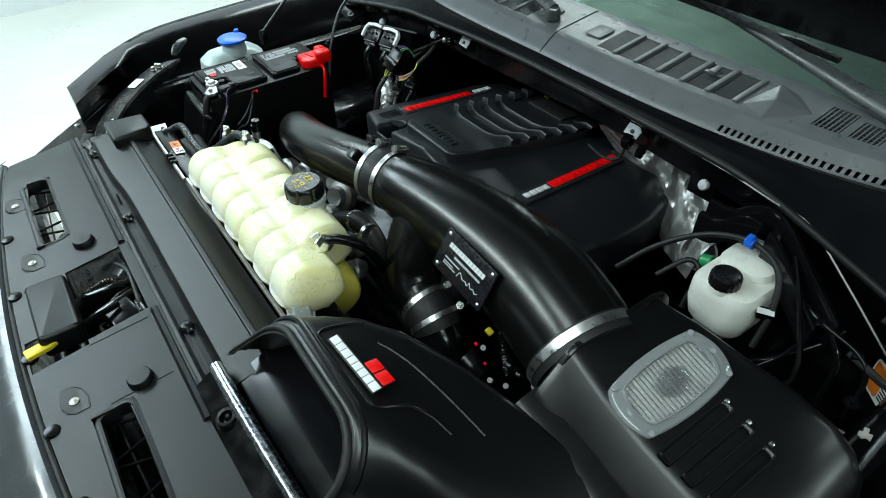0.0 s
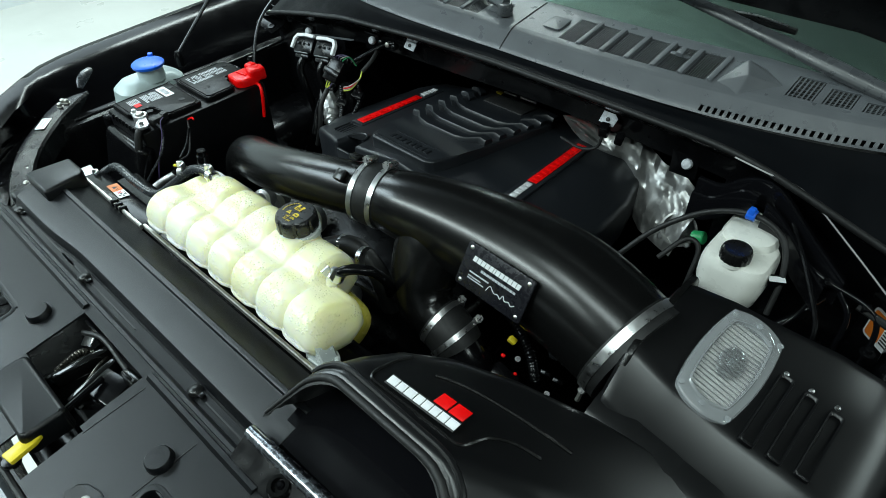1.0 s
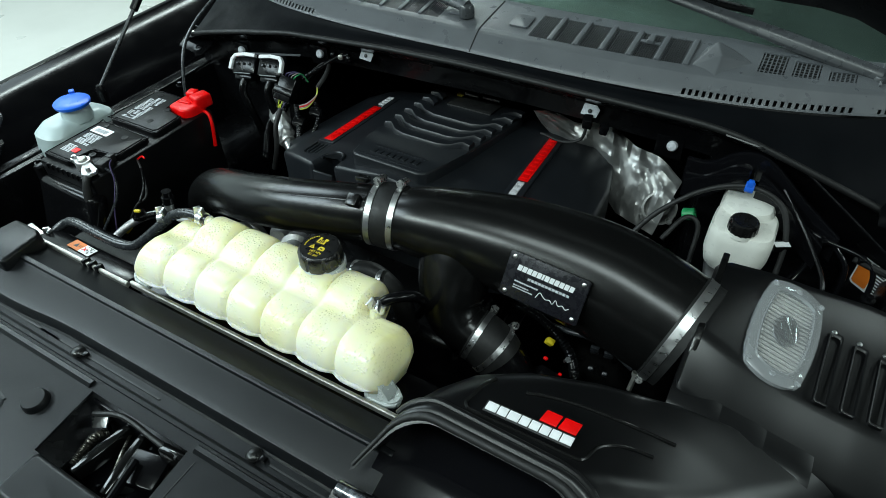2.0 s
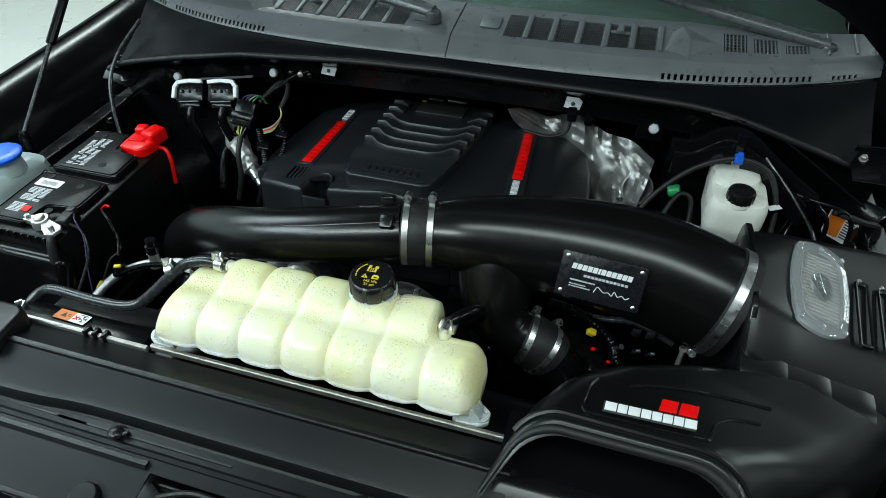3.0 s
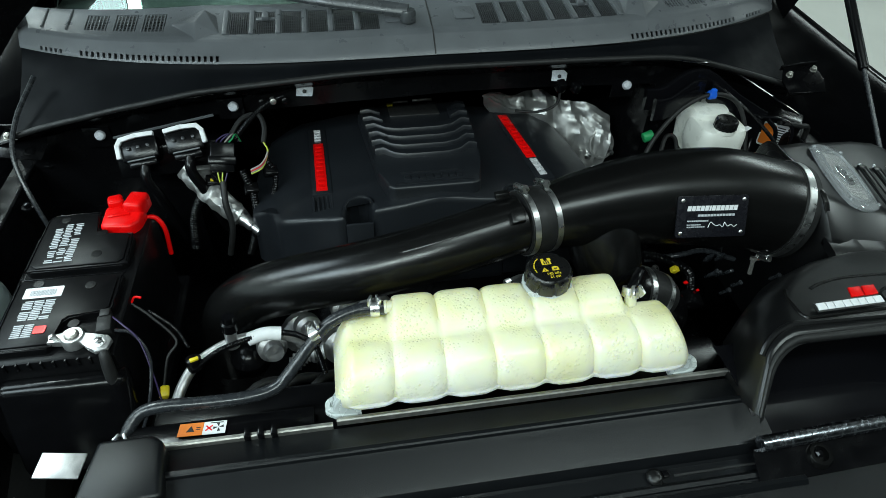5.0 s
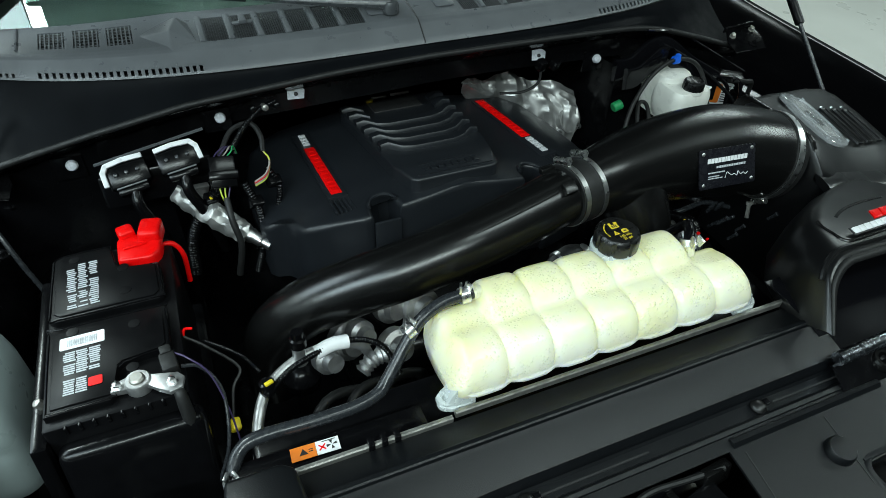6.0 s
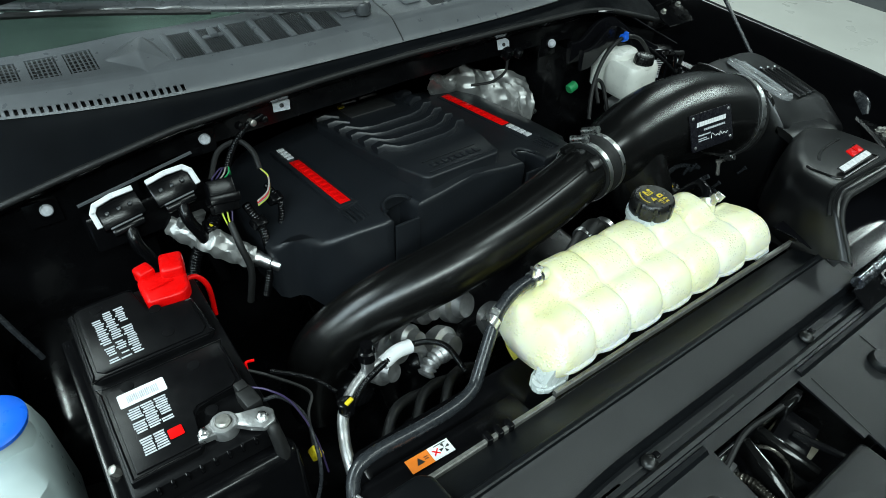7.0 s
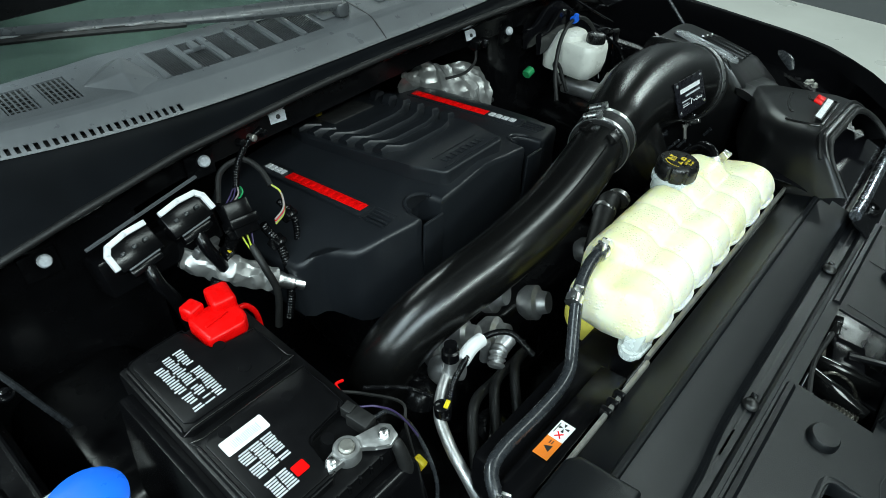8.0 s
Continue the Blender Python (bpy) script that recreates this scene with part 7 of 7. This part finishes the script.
sweep(bm, [(0.75, -0.09, 1.15), (0.80, -0.095, 1.14), (0.835, -0.085, 1.12), (0.84, -0.075, 1.02)], 0.006, seg=8)
part("cable", bm, M_RUBBER, fuse)

# ---- hood struts ----
for s in (-1, 1):
    st = thing("hood_strut", (s * 0.85, -0.29, 1.15), "black gas strut holding the hood up", "gas strut", "hood struts")
    a, b = V(s * 0.852, -0.292, 1.158), V(s * 0.842, 0.075, 1.478)
    bm = bmesh.new()
    cyl(bm, a, a.lerp(b, 0.5), 0.0045, seg=12)
    part("rod", bm, M_HOSE, st)
    bm = bmesh.new()
    cyl(bm, a.lerp(b, 0.42), b, 0.0098, seg=16, bevel=0.002)
    part("cylinder", bm, M_BLACK, st)
    bm = bmesh.new()
    lathe(bm, a - V(0, 0, 0.03), (0, 0, 1), ((0, 0.012), (0.02, 0.012), (0.03, 0.010), (0.038, 0.006)), 14)
    part("ball_socket", bm, M_BAY, st)
# washer hose over the inner fender
wh = thing("washer_hose", (-0.8, 0, 1.15), "thin black washer hose from the cowl to the fender", "hose")
bm = bmesh.new()
sweep(bm, [(-0.755, 0.04, 1.285), (-0.79, -0.02, 1.23), (-0.80, -0.07, 1.175), (-0.775, -0.12, 1.10), (-0.75, -0.15, 1.02)], 0.0045, seg=8)
part("hose", bm, M_HOSE, wh)

# ---- pipes between the battery and the reservoir ----
ac = thing("air_conditioning_pipe", (-0.4, -0.53, 1.0), "bare aluminium pipe with white and black sleeves", "pipe")
bm = bmesh.new()
sweep(bm, [(-0.470, -0.66, 1.02), (-0.466, -0.615, 1.065), (-0.455, -0.572, 1.088), (-0.432, -0.535, 1.100), (-0.385, -0.510, 1.108), (-0.33, -0.503, 1.108), (-0.29, -0.50, 1.085), (-0.27, -0.49, 1.02)], 0.0078, seg=12)
part("pipe", bm, M_CAST, ac)
bm = bmesh.new()
sweep(bm, [(-0.36, -0.512, 1.112), (-0.335, -0.508, 1.116), (-0.312, -0.507, 1.112)], 0.0105, seg=12)
part("white_sleeve", bm, M_PAPER, ac, "white sleeve")
bm = bmesh.new()
sweep(bm, [(-0.44, -0.555, 1.105), (-0.40, -0.53, 1.115), (-0.36, -0.517, 1.118), (-0.345, -0.512, 1.118)], 0.005, seg=10, ribs=0.0012, pitch=0.0035)
sweep(bm, [(-0.312, -0.507, 1.115), (-0.285, -0.515, 1.112), (-0.262, -0.53, 1.10), (-0.25, -0.56, 1.07)], 0.005, seg=10, ribs=0.0012, pitch=0.0035)
part("conduit", bm, M_BLACK, ac, "black corrugated conduit")
bm = bmesh.new()
lathe(bm, (-0.384, -0.513, 1.105), (0.05, 0.1, 1), ((0, 0.012), (0.006, 0.012), (0.007, 0.009), (0.028, 0.009), (0.03, 0.011)), 14)
sens = part("pressure_sensor", bm, M_CAST, ac, "grey pressure sensor")
bm = bmesh.new()
lathe(bm, (-0.382, -0.509, 1.135), (0.05, 0.1, 1), ((0, 0.012), (0.014, 0.012), (0.016, 0.009), (0.026, 0.009)), 12)
part("plug", bm, M_BLACK, sens)
bm = bmesh.new()
lathe(bm, (-0.435, -0.545, 1.10), (0, 0.2, 1), ((0, 0.011), (0.018, 0.011), (0.02, 0.008)), 14)
part("service_cap", bm, M_BLACK, ac)
bm = bmesh.new()
box(bm, (-0.432, -0.547, 1.122), (0.012, 0.006, 0.004), (0, 0, 20), bevel=0.001)
part("yellow_mark", bm, M_YELLOW, ac)
bm = bmesh.new()
sweep(bm, [(-0.30, -0.53, 1.06), (-0.28, -0.52, 1.07), (-0.25, -0.515, 1.07)], 0.014, seg=14, ribs=0.004, pitch=0.008)
part("bellows", bm, M_CAST, ac, "short metal bellows")
yc = thing("yellow_plug", (-0.49, -0.55, 1.05), "small yellow plug on a thin wire", "plug")
bm = bmesh.new()
box(bm, (-0.488, -0.552, 1.060), (0.013, 0.018, 0.016), (20, 20, 10), bevel=0.003)
part("body", bm, M_YELLOW, yc)
bm = bmesh.new()
sweep(bm, [(-0.488, -0.545, 1.066), (-0.478, -0.52, 1.10), (-0.465, -0.50, 1.115), (-0.50, -0.47, 1.14), (-0.525, -0.455, 1.155)], 0.0022, seg=6)
part("wire", bm, M_RUBBER, yc)
bm = bmesh.new()
sweep(bm, [(-0.525, -0.455, 1.156), (-0.522, -0.445, 1.158), (-0.512, -0.447, 1.158)], 0.002, seg=6)
part("red_end", bm, M_RED, yc)
bm = bmesh.new()
sweep(bm, [(-0.50, -0.468, 1.15), (-0.46, -0.50, 1.14), (-0.44, -0.53, 1.13)], 0.003, seg=8, ribs=0.0008, pitch=0.003)
part("conduit", bm, M_BLACK, yc)
br2 = thing("metal_bracket", (-0.58, -0.68, 1.05), "pale metal bracket beside the cover's end", "bracket")
bm = bmesh.new()
box(bm, (-0.585, -0.678, 1.10), (0.055, 0.035, 0.003), (0, 6, -6), bevel=0.001)
part("plate", bm, M_CAST, br2)
bm = bmesh.new()
box(bm, (-0.60, -0.74, 1.085), (0.10, 0.006, 0.006), (0, 0, -40), bevel=0.001)
part("edge", bm, M_ZINC, br2)

# ---- engine block and accessories below ----
eng = thing("engine_block", (0, -0.35, 0.73), "dark engine front with cast metal parts and belts", "engine")
bm = bmesh.new()
box(bm, (-0.03, -0.20, 0.86), (0.50, 0.52, 0.24), bevel=0.04, seg=3)
part("block", bm, M_BAY, eng)
for x, y, z, r in ((-0.30, -0.40, 1.0, 0.035), (-0.22, -0.38, 1.03, 0.028), (-0.13, -0.46, 1.02, 0.03), (0.02, -0.47, 1.05, 0.024), (0.07, -0.50, 1.04, 0.02), (-0.17, -0.40, 1.03, 0.034), (-0.235, -0.455, 1.02, 0.030), (-0.345, -0.45, 1.03, 0.024), (-0.285, -0.43, 1.045, 0.022)):
    bm = bmesh.new()
    lathe(bm, (x, y, z), (0.3, -0.9, 0.4), ((0, r * 0.7), (0.012, r), (0.03, r), (0.035, r * 0.7), (0.05, r * 0.6)), 18)
    part("cast_housing", bm, M_CAST, eng, "grey cast housing")
bm = bmesh.new()
box(bm, (-0.27, -0.36, 1.05), (0.09, 0.05, 0.05), (25, 15, 30), bevel=0.015, seg=3)
part("casting", bm, M_CAST, eng)
bm = bmesh.new()
sweep(bm, [(-0.02, -0.52, 1.10), (0.03, -0.50, 1.13), (0.075, -0.485, 1.14), (0.12, -0.48, 1.10), (0.13, -0.47, 1.02)], 0.018, seg=16)
part("breather_hose", bm, M_RUBBER, eng)
for x in (0.045, 0.095):
    bm = bmesh.new()
    lathe(bm, (x, -0.492, 1.135), (1, 0.2, 0.2), ((0, 0.0182), (0, 0.0205), (0.009, 0.0205), (0.009, 0.0182)), 22)
    part("clamp", bm, M_STEEL, eng)
for x, y, z in ((-0.38, -0.45, 0.98), (-0.33, -0.56, 0.95), (-0.36, -0.6, 0.93)):
    bm = bmesh.new()
    lathe(bm, (x, y, z), (0, -0.2, 1), ((0, 0.03), (0.03, 0.032), (0.045, 0.02), (0.05, 0.006)), 18)
    part("pulley", bm, M_BAY, eng)
for k in range(3):
    bm = bmesh.new()
    sweep(bm, [(-0.42 + 0.05 * k, -0.60, 0.98), (-0.36 + 0.05 * k, -0.54, 1.03), (-0.28 + 0.04 * k, -0.52, 1.0), (-0.2, -0.5, 0.95)], 0.008, seg=10)
    part("lower_hose", bm, M_RUBBER, eng)
# small parts seen under the main pipe
hs = thing("wiring_harness", (0.38, -0.45, 1.0), "black wiring harness with red and yellow connectors", "wiring harness")
bm = bmesh.new()
sweep(bm, [(0.295, -0.385, 1.082), (0.335, -0.395, 1.086), (0.372, -0.410, 1.082), (0.405, -0.425, 1.064), (0.42, -0.43, 1.02)], 0.0085, seg=12, ribs=0.0022, pitch=0.005)
part("ribbed_hose", bm, M_BLACK, hs)
for c, s_, mt in (((0.405, -0.465, 1.058), 0.006, M_RED), ((0.378, -0.462, 1.078), 0.007, M_RED), ((0.371, -0.430, 1.080), 0.013, M_YELLOW)):
    bm = bmesh.new()
    box(bm, c, (s_, s_ * 0.8, s_), (20, 30, 10), bevel=0.002)
    part("connector", bm, mt, hs)
bm = bmesh.new()
box(bm, (0.388, -0.475, 1.045), (0.045, 0.03, 0.03), (20, 30, 10), bevel=0.006)
part("connector_body", bm, M_BLACK, hs)
bm = bmesh.new()
sweep(bm, [(0.340, -0.380, 1.06), (0.39, -0.40, 1.085), (0.44, -0.40, 1.09), (0.50, -0.41, 1.07)], 0.005, seg=10)
part("cable", bm, M_HOSE, hs)
for x in (0.440, 0.462):
    bm = bmesh.new()
    box(bm, (x, -0.418, 1.088), (0.014, 0.006, 0.020), (15, 0, 8), bevel=0.002)
    box(bm, (x + 0.004, -0.440, 1.068), (0.008, 0.006, 0.045), (35, 0, 8), bevel=0.0015)
    part("bracket", bm, M_HOSE, hs)
bm = bmesh.new()
lathe(bm, (0.507, -0.452, 1.072), (0.1, 0.35, 1), ((0, 0.004), (0.026, 0.004), (0.027, 0.0065), (0.033, 0.0065)), 6)
part("bolt", bm, M_ZINC, hs, "small zinc bolt")
for x, y, z in ((0.44, -0.48, 1.06), (0.465, -0.47, 1.065), (0.52, -0.485, 1.09), (0.41, -0.47, 1.10)):
    bm = bmesh.new()
    lathe(bm, (x, y, z), (0.3, -0.4, 0.8), ((0, 0.003), (0.018, 0.003), (0.0185, 0.0045), (0.021, 0.0045)), 8)
    part("stud", bm, M_HOSE, hs)

# ---- lines, clips and brackets in the corners of the bay ----
lines = thing("brake_lines", (0.68, -0.05, 1.05), "glossy black brake lines below the firewall brace", "brake line")
for pts, r in (([(0.60, -0.20, 1.05), (0.645, -0.136, 1.06), (0.674, -0.092, 1.07), (0.705, -0.03, 1.09), (0.712, 0.0, 1.10)], 0.0045), ([(0.645, -0.07, 1.175), (0.70, -0.085, 1.165), (0.76, -0.09, 1.155), (0.785, -0.10, 1.13), (0.79, -0.11, 1.05)], 0.0042), ([(0.655, -0.075, 1.165), (0.69, -0.09, 1.14), (0.685, -0.11, 1.10), (0.66, -0.14, 1.06)], 0.0035), ([(0.72, -0.09, 1.16), (0.745, -0.10, 1.13), (0.75, -0.105, 1.06), (0.755, -0.11, 1.0)], 0.0045)):
    bm = bmesh.new()
    sweep(bm, pts, r, seg=10)
    part("line", bm, M_PAINT, lines)
for c in ((0.655, -0.072, 1.170), (0.70, -0.086, 1.163), (0.76, -0.09, 1.152)):
    bm = bmesh.new()
    box(bm, c, (0.014, 0.014, 0.012), (20, 10, 30), bevel=0.003)
    part("line_clip", bm, M_BLACK, lines)
strip = thing("pale_strip", (0.784, -0.104, 1.02), "pale beige plastic strip low beside the fender", "strip")
bm = bmesh.new()
box(bm, (0.784, -0.104, 1.02), (0.035, 0.005, 0.004), (0, 0, 17), bevel=0.002)
part("strip", bm, M_PALEWIRE, strip)
fclip = thing("fender_fastener", (0.831, -0.200, 1.15), "small pale plastic fastener on the inner fender", "fastener")
bm = bmesh.new()
prism(bm, [(-0.012, -0.010), (-0.002, -0.014), (0.004, -0.008), (0.013, -0.010), (0.012, 0.006), (0.004, 0.004), (0.002, 0.014), (-0.008, 0.012), (-0.006, 0.002), (-0.013, 0.0)], -0.002, 0.002, 0.0008, m=pose(0.831, -0.200, 1.151, 35, 0, 10) @ Matrix.Scale(0.6, 4))
part("clip", bm, M_PALEWIRE, fclip)
for s in (-1, 1):
    hb = thing("hinge_bracket", (s * 0.80, -0.01, 1.15), "pressed black metal bracket at the hood hinge", "bracket", "hinge brackets")
    m = pose(s * 0.80, -0.046, 1.228, 22, s * -8, s * -6) if s > 0 else pose(s * 0.80, -0.015, 1.178, 22, s * -8, s * -6)
    bm = bmesh.new()
    prism(bm, [(-0.04, -0.035), (0.034, -0.042), (0.042, -0.01), (0.036, 0.03), (-0.03, 0.034), (-0.044, 0.0)], -0.002, 0.002, 0.001, m=m)
    part("plate", bm, M_BAY, hb)
    bm = bmesh.new()
    box(bm, None, (0.075, 0.004, 0.014), bevel=0.001, m=m @ Matrix.Translation((0, 0.033, 0.004)))
    part("flange", bm, M_BAY, hb)
    bm = bmesh.new()
    lathe(bm, m @ V(0.012, -0.022, 0.001), m.to_3x3() @ V(0, 0, 1), ((0, 0.011), (0.003, 0.011), (0.003, 0.006), (0.0, 0.005)), 16)
    part("hole_ring", bm, M_BAY, hb)
    for x, y in ((-0.025, 0.012), (0.028, 0.018)):
        bm = bmesh.new()
        lathe(bm, m @ V(x, y, 0.001), m.to_3x3() @ V(0, 0, 1), ((0, 0.008), (0.002, 0.008), (0.0022, 0.006), (0.009, 0.0055), (0.010, 0.004)), 6)
        part("bolt", bm, M_ZINC, hb)
loom = thing("wiring_loom", (-0.38, -0.03, 1.2), "black taped wiring loom with clips along the firewall", "wiring loom")
for pts, r in (([(-0.30, -0.018, 1.245), (-0.335, -0.022, 1.232), (-0.37, -0.04, 1.21), (-0.40, -0.075, 1.19)], 0.006), ([(-0.43, -0.10, 1.14), (-0.47, -0.11, 1.10), (-0.50, -0.12, 1.05), (-0.51, -0.14, 0.98)], 0.011), ([(-0.39, -0.12, 1.15), (-0.375, -0.14, 1.10), (-0.38, -0.16, 1.04), (-0.40, -0.17, 0.98)], 0.008), ([(-0.345, -0.105, 1.165), (-0.33, -0.12, 1.13), (-0.345, -0.14, 1.08), (-0.37, -0.15, 1.0)], 0.006)):
    bm = bmesh.new()
    sweep(bm, pts, r, seg=10, ribs=0.0012, pitch=0.005)
    part("conduit", bm, M_BLACK, loom)
for c in ((-0.452, -0.105, 1.12), (-0.378, -0.135, 1.115), (-0.338, -0.117, 1.14)):
    bm = bmesh.new()
    box(bm, c, (0.026, 0.02, 0.018), (30, 15, 20), bevel=0.003)
    part("plug", bm, M_BLACK, loom)
bm = bmesh.new()
box(bm, (-0.452, -0.112, 1.125), (0.006, 0.006, 0.006), (30, 15, 20), bevel=0.001)
part("yellow_catch", bm, M_YELLOW, loom)
